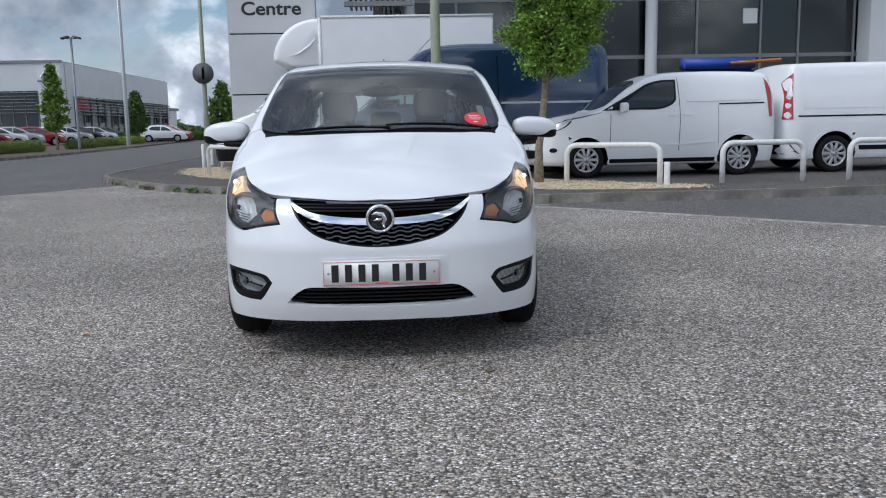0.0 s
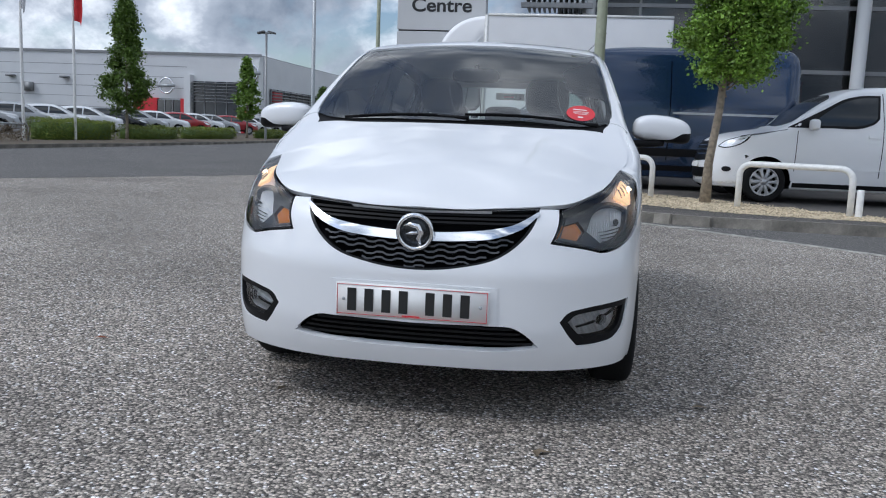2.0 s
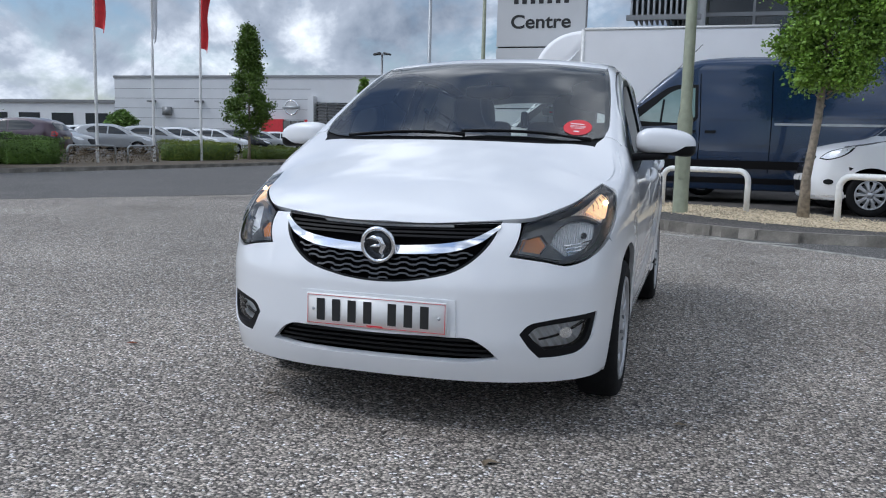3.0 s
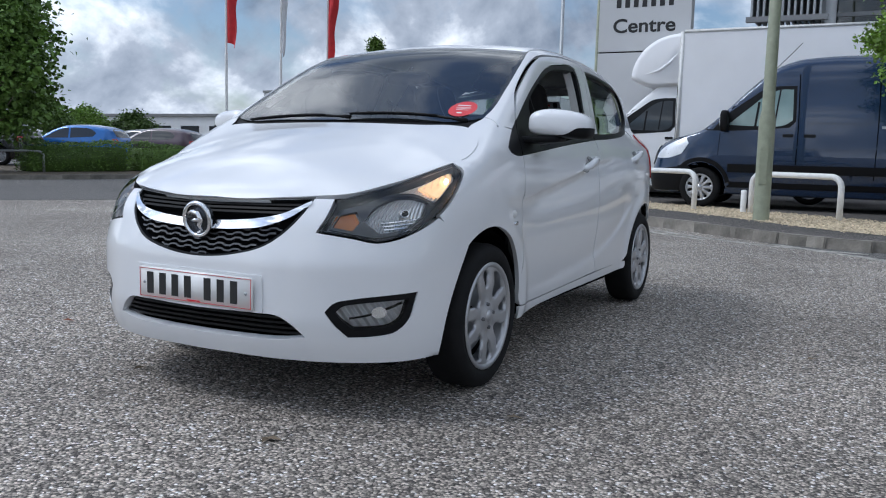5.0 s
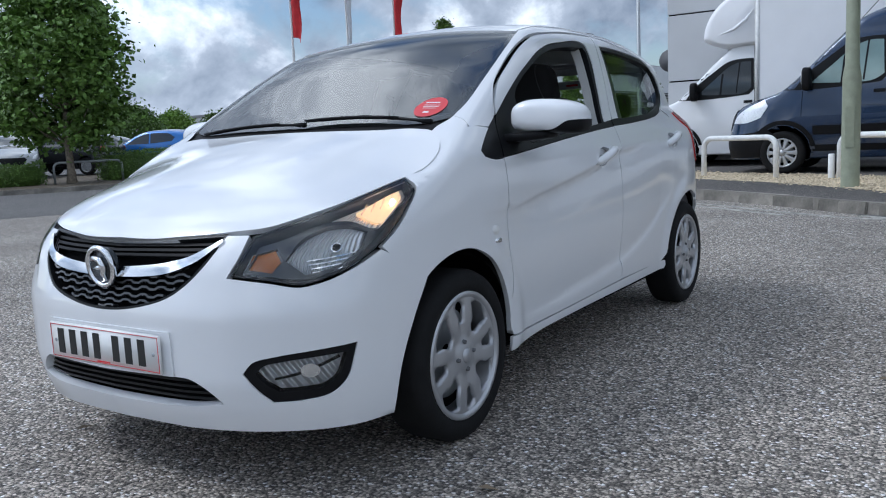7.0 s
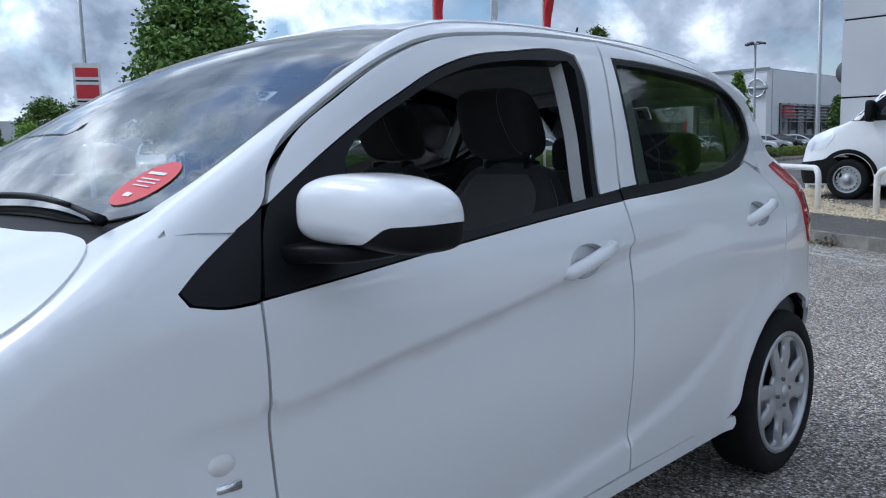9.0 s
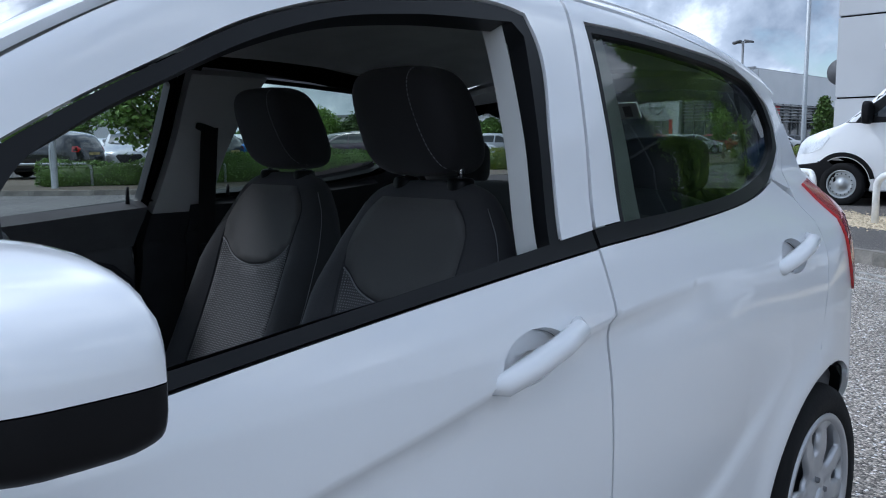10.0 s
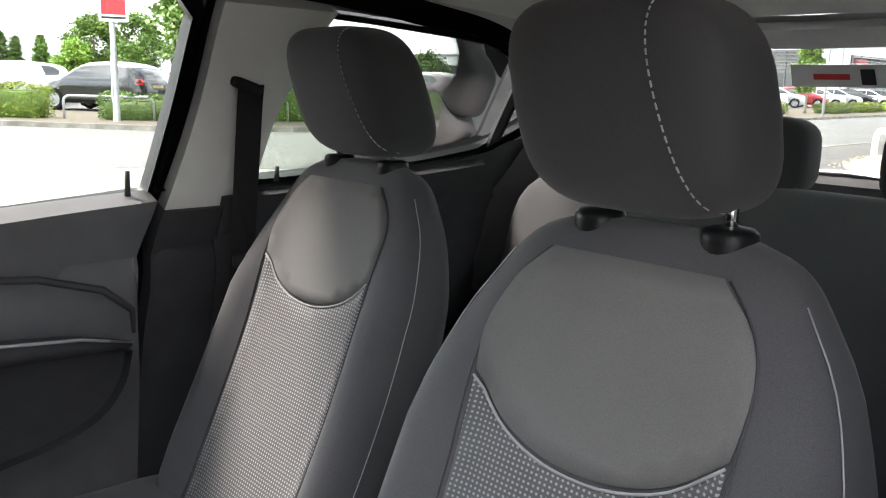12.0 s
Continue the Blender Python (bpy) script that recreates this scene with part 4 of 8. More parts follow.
    panel("fog_reflector", hatch, hatch.wrap, [(37.4 + (u - 37.4) * .84, .374 + (v - .374) * .72) for u, v in FOG], M["facet"], fog, off=-0.035, depth=0, res=0.012, **kw)
    panel("fog_divider", hatch, lambda q: hatch.wrap(q / (DEG, 1)), band([(32.5 * DEG, .352), (36.5 * DEG, .366), (40.5 * DEG, .388), (43.2 * DEG, .404)], .0035), M["satin"], fog, off=-.028, depth=.012, res=.02, s=s, corner=80)
    panel("fog_bulb", hatch, hatch.wrap, ring_of(38.2, .374, 1.5, .020, 14), M["chrome"], fog, off=-0.02, depth=0.02, res=0.01, **kw)
    panel("fog_cover", hatch, hatch.wrap, [(37.4 + (u - 37.4) * .84, .374 + (v - .374) * .72) for u, v in FOG], M["clear"], fog, off=-0.014, depth=0, **kw)

# bonnet, screen, roof
bonnet_half = [(0, .077), (.2, .088), (.41, .146), (.5, .194), (.6, .318), (.690, .608), (.718, .69), (.718, .755), (.69, .815), (.63, .865), (.55, .872), (.42, .852), (.2, .835), (0, .83)]
panel("bonnet", hatch, hatch.over, sym(bonnet_half), M["white"], car, res=0.03, depth=0.02)
WING_TOP = [(.698, .628), (.712, .70), (.708, .752), (.68, .808), (.622, .860), (.625, .905), (.648, .955), (.652, 1.0), (.69, 1.01), (.725, .93), (.745, .80), (.75, .70), (.738, .635)]
UNDER_SEAM = [(.686, .632), (.698, .70), (.692, .750), (.66, .800), (.60, .852), (.62, .88), (.69, .83), (.74, .76), (.745, .70), (.735, .64)]
for s in (1, -1):
    panel("wing_top", hatch, hatch.over, WING_TOP, M["white"], car, off=-0.004, depth=0, res=0.025, s=s)
    panel("wing_seam", hatch, hatch.over, UNDER_SEAM, M["white"], car, off=-0.008, depth=0, res=0.025, s=s)
panel("cowl", hatch, hatch.over, sym([(0, .815), (.2, .82), (.42, .835), (.56, .855), (.635, .86), (.66, .92), (.645, .965), (.3, .915), (0, .90)]), M["black"], car, off=-0.012, depth=0.0)
SCREEN = sym([(0, .882), (.3, .896), (.60, .938), (.650, .968), (.655, 1.01), (.640, 1.20), (.610, 1.42), (.590, 1.53), (.576, 1.584), (.3, 1.616), (0, 1.624)])
panel("windscreen", hatch, hatch.over, SCREEN, M["pane"], car, off=-0.006, depth=0, res=0.04)
panel("screen_edge", hatch, hatch.over, SCREEN, M["satin"], car, ([(u * .965, 1.28 + (v - 1.28) * (.975 if v > 1.28 else .93)) for u, v in SCREEN],), off=-0.009, depth=0, res=0.03)
roof_half = [(0, 1.632), (.3, 1.624), (.573, 1.592), (.570, 1.66), (.572, 1.8), (.572, 2.1), (.566, 2.5), (.545, 2.9), (.52, 3.20), (.3, 3.26), (0, 3.28)]
panel("roof", hatch, hatch.over, sym(roof_half), M["white"], car, off=0.0015, res=0.04)
CUT = [(.945, 1.030), (1.055, 1.027), (1.122, 1.070), (1.146, 1.126), (1.178, 1.164), (1.34, 1.270), (1.505, 1.353), (1.62, 1.392), (1.82, 1.418), (2.28, 1.436), (2.7, 1.402), (3.0, 1.345), (3.2, 1.24)]
low = hatch.side(np.array(CUT))
high = hatch.over(np.array([(.515, 3.2), (.545, 2.9), (.562, 2.5), (.568, 2.1), (.566, 1.8), (.568, 1.64), (.583, 1.58), (.613, 1.42), (.643, 1.20), (.658, 1.01), (.654, .965)]))
FRAME = [(float(q[1]), float(q[2] - q[0])) for q in list(low) + list(high)]
on_both("roof_pillar", hatch.slant, FRAME, M["white"], off=-0.001, res=0.025)
on_both("pillar_lining", hatch.slant, FRAME, M["lightgrey"], off=-0.022, res=0.04, depth=0)
on_both("pillar_base", hatch.side, [(.905, 1.0), (.93, 1.045), (1.06, 1.045), (1.075, 1.005), (1.0, .985)], M["white"], off=-0.007, depth=0)
RIDGES = [[(y, float(crease(y)) + d) for y in np.linspace(.86, 3.1, 60)] for d in (.002, -.018, -.05)] + [[(y, float(crease_low(y)) + d) for y in np.linspace(1.12, 2.93, 50)] for d in (-.002, .02, .055)]
arch_f = [(y if y < .765 else .765 + (y - .765) * .885, z) for y, z in arc(.765, .272, .368, -8, 152, 16)]
FENDER = [(.398, .698), (.474, .750), (.527, .798), (.588, .855), (.612, .886), (.688, .904), (.742, .931), (.80, .966), (.86, 1.003), (.93, 1.028), (1.048, 1.022), (.975, .977), (.935, .947), (.948, .926), (1.005, .914), (1.0685, .914), (1.0675, .86), (1.0680, .75), (1.075, .59), (1.0815, .47), (1.09, .36)] + arch_f[1:] + [(.45, .645)]
on_both("front_wing", hatch.side, FENDER, M["white"], ridges=RIDGES, res=0.026, depth=0.02)
on_both("quarter_trim", hatch.side, [(.940, .948), (.978, .978), (1.051, 1.022), (1.120, 1.062), (1.096, .99), (1.071, .920), (1.005, .919), (.955, .929)], M["satin"], off=-0.002, res=0.02)
doors = []
for k in (0, 1):
    for s in (1, -1):
        d = empty("front_door" if k == 0 else "rear_door")
        d.parent = car
        doors.append(d)
front_doors, rear_doors = doors[:2], doors[2:]
DOOR = [(1.0745, .917), (1.0735, .86), (1.0740, .75), (1.081, .59), (1.088, .45), (1.094, .30), (1.108, .278), (1.6, .286), (2.172, .300), (2.174, .655), (2.178, .873), (2.19, 1.006), (2.076, .999), (1.563, .960), (1.231, .930)]
cup = ring_of(1.975, .878, .078, .042, 20)
on_both("door_skin", hatch.side, DOOR, M["white"], (cup,), ridges=RIDGES, parents=front_doors, res=0.026, depth=0.02)
UPPER = [(1.132, 1.068), (1.156, 1.118), (1.187, 1.155), (1.348, 1.260), (1.512, 1.343), (1.626, 1.382), (1.82, 1.408), (2.276, 1.427), (2.236, 1.22), (2.193, 1.037), (2.104, 1.029), (2.132, 1.17), (2.160, 1.345), (2.148, 1.382), (2.12, 1.388), (1.88, 1.376), (1.735, 1.356), (1.602, 1.316), (1.5, 1.270), (1.388, 1.217), (1.28, 1.158)]
UPPER_FAR = UPPER[:8] + [(2.246, 1.22), (2.205, 1.037), (2.176, 1.035), (2.214, 1.20), (2.240, 1.355), (2.226, 1.394), (2.19, 1.400), (1.88, 1.388), (1.735, 1.366)] + UPPER[17:]
for s, outline in ((1, UPPER), (-1, UPPER_FAR)):
    panel("window_frame", hatch, hatch.side, outline, M["white"], front_doors[0 if s > 0 else 1], s=s, res=0.022, depth=0.025)
SEAL = [(1.082, .922), (1.100, .985), (1.134, 1.064), (1.28, 1.154), (1.388, 1.213), (1.5, 1.266), (1.602, 1.312), (1.735, 1.352), (1.88, 1.372), (2.12, 1.384), (2.145, 1.379), (2.155, 1.345), (2.128, 1.17), (2.100, 1.031), (2.194, 1.040), (2.196, 1.010), (2.076, 1.003), (1.563, .964), (1.231, .934)]
OPEN = [(1.318, .958), (1.318, 1.135), (1.34, 1.162), (1.40, 1.20), (1.506, 1.250), (1.61, 1.295), (1.74, 1.334), (1.88, 1.354), (2.11, 1.366), (2.132, 1.345), (2.106, 1.18), (2.075, 1.026), (1.563, .980)]
on_both("door_aperture", hatch.side, band([(1.073, .30), (1.076, .6), (1.070, .75), (1.076, .915)], .03), M["void"], off=-0.022, depth=0)
on_both("door_aperture", hatch.side, band([(2.178, .30), (2.178, .65), (2.183, .87), (2.198, 1.03), (2.24, 1.22), (2.28, 1.42)], .03), M["void"], off=-0.024, depth=0)
SEAL_FAR = SEAL[:7] + [(1.735, 1.362), (1.88, 1.384), (2.19, 1.396), (2.222, 1.391), (2.236, 1.352), (2.210, 1.20), (2.172, 1.034), (2.205, 1.040), (2.207, 1.010)] + SEAL[16:]
OPEN_FAR = [(1.318, .962), (1.318, 1.135), (1.34, 1.162), (1.40, 1.20), (1.506, 1.254), (1.61, 1.305), (1.74, 1.348), (1.88, 1.372), (2.18, 1.385), (2.212, 1.350), (2.190, 1.20), (2.155, 1.032), (1.563, .985)]
for s, outline, hole in ((1, SEAL, OPEN), (-1, SEAL_FAR, OPEN_FAR)):
    panel("window_seal", hatch, hatch.side, outline, M["satin"], front_doors[0 if s > 0 else 1], (hole,), s=s, off=-0.003, depth=0.035, res=0.022)
panel("window_glass", hatch, hatch.side, OPEN_FAR, M["pane"], front_doors[1], off=-0.016, depth=0, s=-1, res=0.05)
arch_r = [(y, z) for y, z in arc(3.155, .272, .362, 172, 12, 18)]
RDOOR = [(2.179, .300), (2.5, .300), (2.745, .308)] + arc(3.155, .272, .366, 168, 116, 8) + [(3.07, .69), (3.10, .80), (3.125, .95), (3.10, 1.04), (3.03, 1.082), (2.92, 1.060), (2.50, 1.022), (2.197, 1.008), (2.185, .873), (2.179, .655)]
cup_r = ring_of(2.93, .922, .07, .038, 20)
on_both("door_skin", hatch.side, RDOOR, M["white"], (cup_r,), ridges=RIDGES, parents=rear_doors, res=0.026, depth=0.02)
RUP = [(2.204, 1.040), (2.245, 1.22), (2.286, 1.428), (2.7, 1.395), (2.98, 1.345), (3.19, 1.23), (3.215, 1.18), (3.15, 1.10), (3.12, 1.06), (3.04, 1.086), (3.045, 1.09), (3.11, 1.115), (3.165, 1.155), (3.178, 1.21), (3.150, 1.275), (3.10, 1.318), (2.96, 1.350), (2.7, 1.372), (2.46, 1.384), (2.318, 1.386), (2.302, 1.20), (2.280, 1.045)]
on_both("window_frame", hatch.side, RUP, M["white"], parents=rear_doors, res=0.022, depth=0.025)
RSEAL = [(2.320, 1.382), (2.46, 1.380), (2.7, 1.368), (2.96, 1.346), (3.10, 1.314), (3.146, 1.272), (3.172, 1.21), (3.16, 1.158), (3.10, 1.118), (3.04, 1.092), (2.92, 1.064), (2.5, 1.026), (2.206, 1.012), (2.204, 1.038), (2.284, 1.044), (2.306, 1.20)]
ROPEN = [(2.345, 1.362), (2.47, 1.360), (2.7, 1.348), (2.94, 1.325), (3.07, 1.296), (3.115, 1.262), (3.138, 1.208), (3.125, 1.172), (3.08, 1.142), (3.02, 1.117), (2.9, 1.092), (2.5, 1.057), (2.306, 1.050), (2.328, 1.20)]
ROPEN = [(2.735 + (y - 2.735) * 1.022, 1.205 + (z - 1.205) * 1.045) for y, z in ROPEN]
on_both("window_seal", hatch.side, RSEAL, M["satin"], (ROPEN,), parents=rear_doors, off=-0.003, depth=0.03, res=0.022)
on_both("window_glass", hatch.side, ROPEN, M["tint"], parents=rear_doors, off=-0.012, depth=0, res=0.05)
QUARTER = [(3.13, .95), (3.106, .80), (3.076, .688), (3.00, .640)] + arch_r[6:] + [(3.515, .42), (3.50, .70), (3.44, .93), (3.36, 1.06), (3.27, 1.22), (3.205, 1.222), (3.22, 1.18), (3.156, 1.10), (3.125, 1.055), (3.11, 1.035)]
on_both("rear_quarter", hatch.side, QUARTER, M["white"], ridges=RIDGES, res=0.026, depth=0.015, off=-0.001)
SILL = [(1.10, .270), (2.70, .298), (2.772, .298), (2.782, .272), (2.768, .256), (2.2, .252), (1.6, .248), (1.31, .240), (1.15, .222), (1.105, .216)]
on_both("sill", hatch.side, SILL, M["white"], res=0.026)
on_both("roof_seal", hatch.side, band([(1.10, 1.05), (1.142, 1.118), (1.182, 1.160), (1.344, 1.265), (1.508, 1.348), (1.623, 1.387), (1.82, 1.413), (2.28, 1.432), (2.7, 1.399), (2.99, 1.345), (3.19, 1.236)], .028), M["void"], off=-0.026, depth=0)
for pane_ob in car.children_recursive:
    if pane_ob.name.split(".")[0] in ("windscreen", "window_glass"):
        pane_ob.visible_shadow = False
# tail
on_both("tail_lamp", hatch.side, [(3.235, 1.065), (3.30, 1.075), (3.38, .98), (3.41, .85), (3.36, .79), (3.315, .86), (3.27, .97)], M["red"], off=0.006, depth=0.03, res=0.02, label="red tail lamp")
TAIL_WIN = sym([(0, 1.340), (30, 1.330), (44, 1.29), (43.0, 1.12), (38, 1.075), (0, 1.060)])
panel("tailgate", hatch, hatch.back, sym([(0, 1.405), (30, 1.39), (46, 1.33), (47.0, 1.08), (46, .55), (0, .55)]), M["white"], car, (TAIL_WIN,), u_scale=DEG, off=-0.002)
panel("rear_screen", hatch, hatch.back, TAIL_WIN, M["pane"], car, u_scale=DEG, off=-0.01, depth=0, res=0.06).visible_shadow = False
def on_tail(x, z):
    """Angle round the tail and height for a place x metres to the side on the rear screen."""
    return (math.degrees(math.atan2(x, .80)), z)


panel("dealer_sticker", hatch, hatch.back, [on_tail(x, z) for x, z in ((-.085, 1.255), (.12, 1.255), (.12, 1.302), (-.085, 1.302))], M["plate"], car, u_scale=DEG, off=-.014, depth=0, res=.03, label="white strip sticker with red print on the rear screen")
for x0, x1, z0, z1, mt in ((-.035, .045, 1.272, 1.284, "red_sign"), (.068, .098, 1.262, 1.294, "ink")):
    panel("sticker_mark", hatch, hatch.back, [on_tail(x, z) for x, z in ((x0, z0), (x1, z0), (x1, z1), (x0, z1))], M[mt], car, u_scale=DEG, off=-.017, depth=0, res=.03)
panel("rear_bumper", hatch, hatch.back, sym([(0, .545), (37.5, .545), (39.5, .60), (39.8, .45), (39.0, .24), (0, .22)]), M["white"], car, u_scale=DEG, off=0.002)

# handles, mirrors, small trim
for s in (1, -1):
    for d, cy, cz, hl in ((front_doors, 1.975, .878, cup), (rear_doors, 2.93, .922, cup_r)):
        dd = d[0] if s > 0 else d[1]
        panel("handle_cup", hatch, hatch.side, hl, M["white"], dd, off=-0.022, depth=0, s=s, res=0.02)
        pts = [(.779, cy - .098, cz - .022), (.803, cy - .080, cz - .018), (.812, cy - .03, cz - .003), (.813, cy + .04, cz + .015), (.808, cy + .085, cz + .026), (.783, cy + .112, cz + .032)]
        h = tube([(s * (x - 0.006 + (0.008 if cy > 2.5 else 0) - (.018 if cy > 2.5 else 0)), y, z) for x, y, z in pts], [.011, .017, .0185, .018, .017, .012], 12)
        part("handle", h, M["white"], dd, "white body-coloured door handle")
    dd = front_doors[0] if s > 0 else front_doors[1]
    mir = empty("door_mirror")
    mir.parent = dd
    shell = round_box(.893, 1.232, 1.056, .262, .172, .118, 0.6, 26)
    for v in shell.verts:
        t = (v.co.x - .885) / .125
        v.co.z += -0.012 * t * t - 0.008 * t
        v.co.y += 0.02 * t
        v.co.y = min(v.co.y, 1.290 + 0.012 * t)

    def foot(x, y):
        """Height of the line at which the cap gives way to the black foot: low by the door, then a step up to the outer end."""
        q = min(1.0, max(0.0, ((x - .893) + (y - 1.232) * .9 + .035) / .075))
        return 1.004 + .026 * q * q * (3 - 2 * q) + .05 * (x - .893)

    for v in shell.verts:
        v.co.z -= foot(v.co.x, v.co.y)
    hi = shell.copy()
    bmesh.ops.bisect_plane(hi, geom=hi.verts[:] + hi.edges[:] + hi.faces[:], plane_co=(0, 0, .001), plane_no=(0, 0, 1), clear_inner=True)
    bmesh.ops.bisect_plane(shell, geom=shell.verts[:] + shell.edges[:] + shell.faces[:], plane_co=(0, 0, 0), plane_no=(0, 0, 1), clear_outer=True)
    for b_, mt, nm in ((hi, "white", "mirror_cap"), (shell, "black", "mirror_base")):
        for v in b_.verts:
            v.co.z += foot(v.co.x, v.co.y)
        if s < 0:
            b_.transform(Matrix.Diagonal((-1, 1, 1, 1)))
        part(nm, b_, M[mt], mir)
    arm = round_box(.800, 1.205, .985, .215, .125, .034, .45, 14)
    for v in arm.verts:
        v.co.z += .05 * (v.co.x - .80)
        v.co.y += .18 * (v.co.x - .80)
    if s < 0:
        arm.transform(Matrix.Diagonal((-1, 1, 1, 1)))
    part("mirror_arm", arm, M["black"], mir)
    part("mirror_glass", round_box(s * .888, 1.284, 1.042, .185, .008, .075, .6, 10), M["chrome"], mir)
    rep = lathe([(0.0, .006), (.017, .004), (.021, 0)], 18, "X")
    rep.transform(Matrix.Diagonal((s, 1.25, .85, 1)))
    rep.transform(Matrix.Translation((s * float(hatch.side(np.array([[.977, .675]]))[0, 0]), .977, .675)))
    part("side_repeater", rep, M["white_plain"], car)
    bmk = box(-.002, .003, -.024, .024, -.008, .008, 0.002)
    bmk.transform(Matrix.Translation((s * float(hatch.side(np.array([[.986, .638]]))[0, 0]), .986, .638)))
    part("model_badge", bmk, M["chrome"], car)
for x0, x1, y0 in ((.60, .03, .878), (.05, -.50, .852)):
    path = []
    for i in range(9):
        t = i / 8
        x = x0 + (x1 - x0) * t
        p = hatch.over(np.array([[x, y0 + .035 + .02 * math.sin(t * 3)]]))[0]
        path.append((x, p[1] - .008, p[2] + .005))
    wip = empty("wiper")
    wip.parent = car
    part("wiper_arm", tube(path, [.010] + [.0055] * 7 + [.003], 8), M["black"], wip)
    part("wiper_blade", tube([(x, y - .006, z + .004) for x, y, z in path[2:]], .0045, 6), M["satin"], wip)
part("aerial", tube([(0, 2.98, 1.437), (0, 3.0, 1.47), (0, 3.06, 1.60)], [.012, .006, .004], 8), M["black"], car)
panel("price_sticker", hatch, hatch.over, ring_of(.525, 1.018, .062, .062, 28), M["red_sign"], car, off=-0.0035, depth=0, res=0.02, label="round red sticker with white print on the windscreen")
for i, (dx, dy, w, h) in enumerate(((-.005, .026, .030, .0035), (0, .010, .034, .0015), (0, .001, .034, .0015), (0, -.009, .028, .0015), (.0, -.034, .012, .005))):
    panel("sticker_print", hatch, hatch.over, [(.525 + dx - w, 1.018 + dy - h), (.525 + dx + w, 1.018 + dy - h), (.525 + dx + w, 1.018 + dy + h), (.525 + dx - w, 1.018 + dy + h)], M["plate"], car, off=-0.002, depth=0, res=0.04)
mirin = round_box(0, 1.47, 1.285, .24, .05, .07, .6, 10)
part("rear_view_mirror", mirin, M["black"], car)
part("mirror_stem", tube([(0, 1.47, 1.30), (0, 1.50, 1.335)], .012, 8), M["black"], car)

# wheels and underside
for y in (AXLES[0][0], AXLES[1][0]):
    for s in (1, -1):
        wheel("wheel", car, (s * .705, y, .285), .285, .165, .209, s, 8)
liner_prof = arc(0, 0, .352, 0, 180, 14)
for y in (.765, 3.155):
    for s in (1, -1):
        bm = bmesh.new()
        edge = hatch.side(np.array([(y + a, .272 + b) for a, b in liner_prof]))[:, 0]
        rows = [[bm.verts.new((s * (min(.76, float(q) - .02) if out else .45), y + a, .272 + b)) for (a, b), q in zip(liner_prof, edge)] for out in (1, 0)]
        for i in range(len(liner_prof) - 1):
            bm.faces.new((rows[0][i], rows[0][i + 1], rows[1][i + 1], rows[1][i]))
        bm.faces.new(rows[1])
        part("arch_liner", bm, M["void"], car)
part("floor_pan", box(-.58, .58, .42, 3.4, .19, .24, .02), M["void"], car)
for s in (1, -1):
    part("inner_sill", box(s * .60 if s > 0 else s * .70, s * .70 if s > 0 else s * .60, 1.16, 2.76, .262, .36, .02), M["void"], car)
# unseen black tray, added to keep daylight off the ground under the car
part("undertray", box(-.60, .60, .34, 3.40, .150, .172, .006), M["void"], car)
# black lip below the bumper, added also to block light under the nose
panel("air_dam", hatch, hatch.wrap, sym([(0, .215), (30, .215), (40, .217), (40, .165), (30, .155), (0, .150)]), M["void"], car, off=-.06, depth=.02, u_scale=DEG)
# solid near-black block standing for the darkness inside the engine bay
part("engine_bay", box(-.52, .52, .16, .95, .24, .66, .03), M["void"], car)


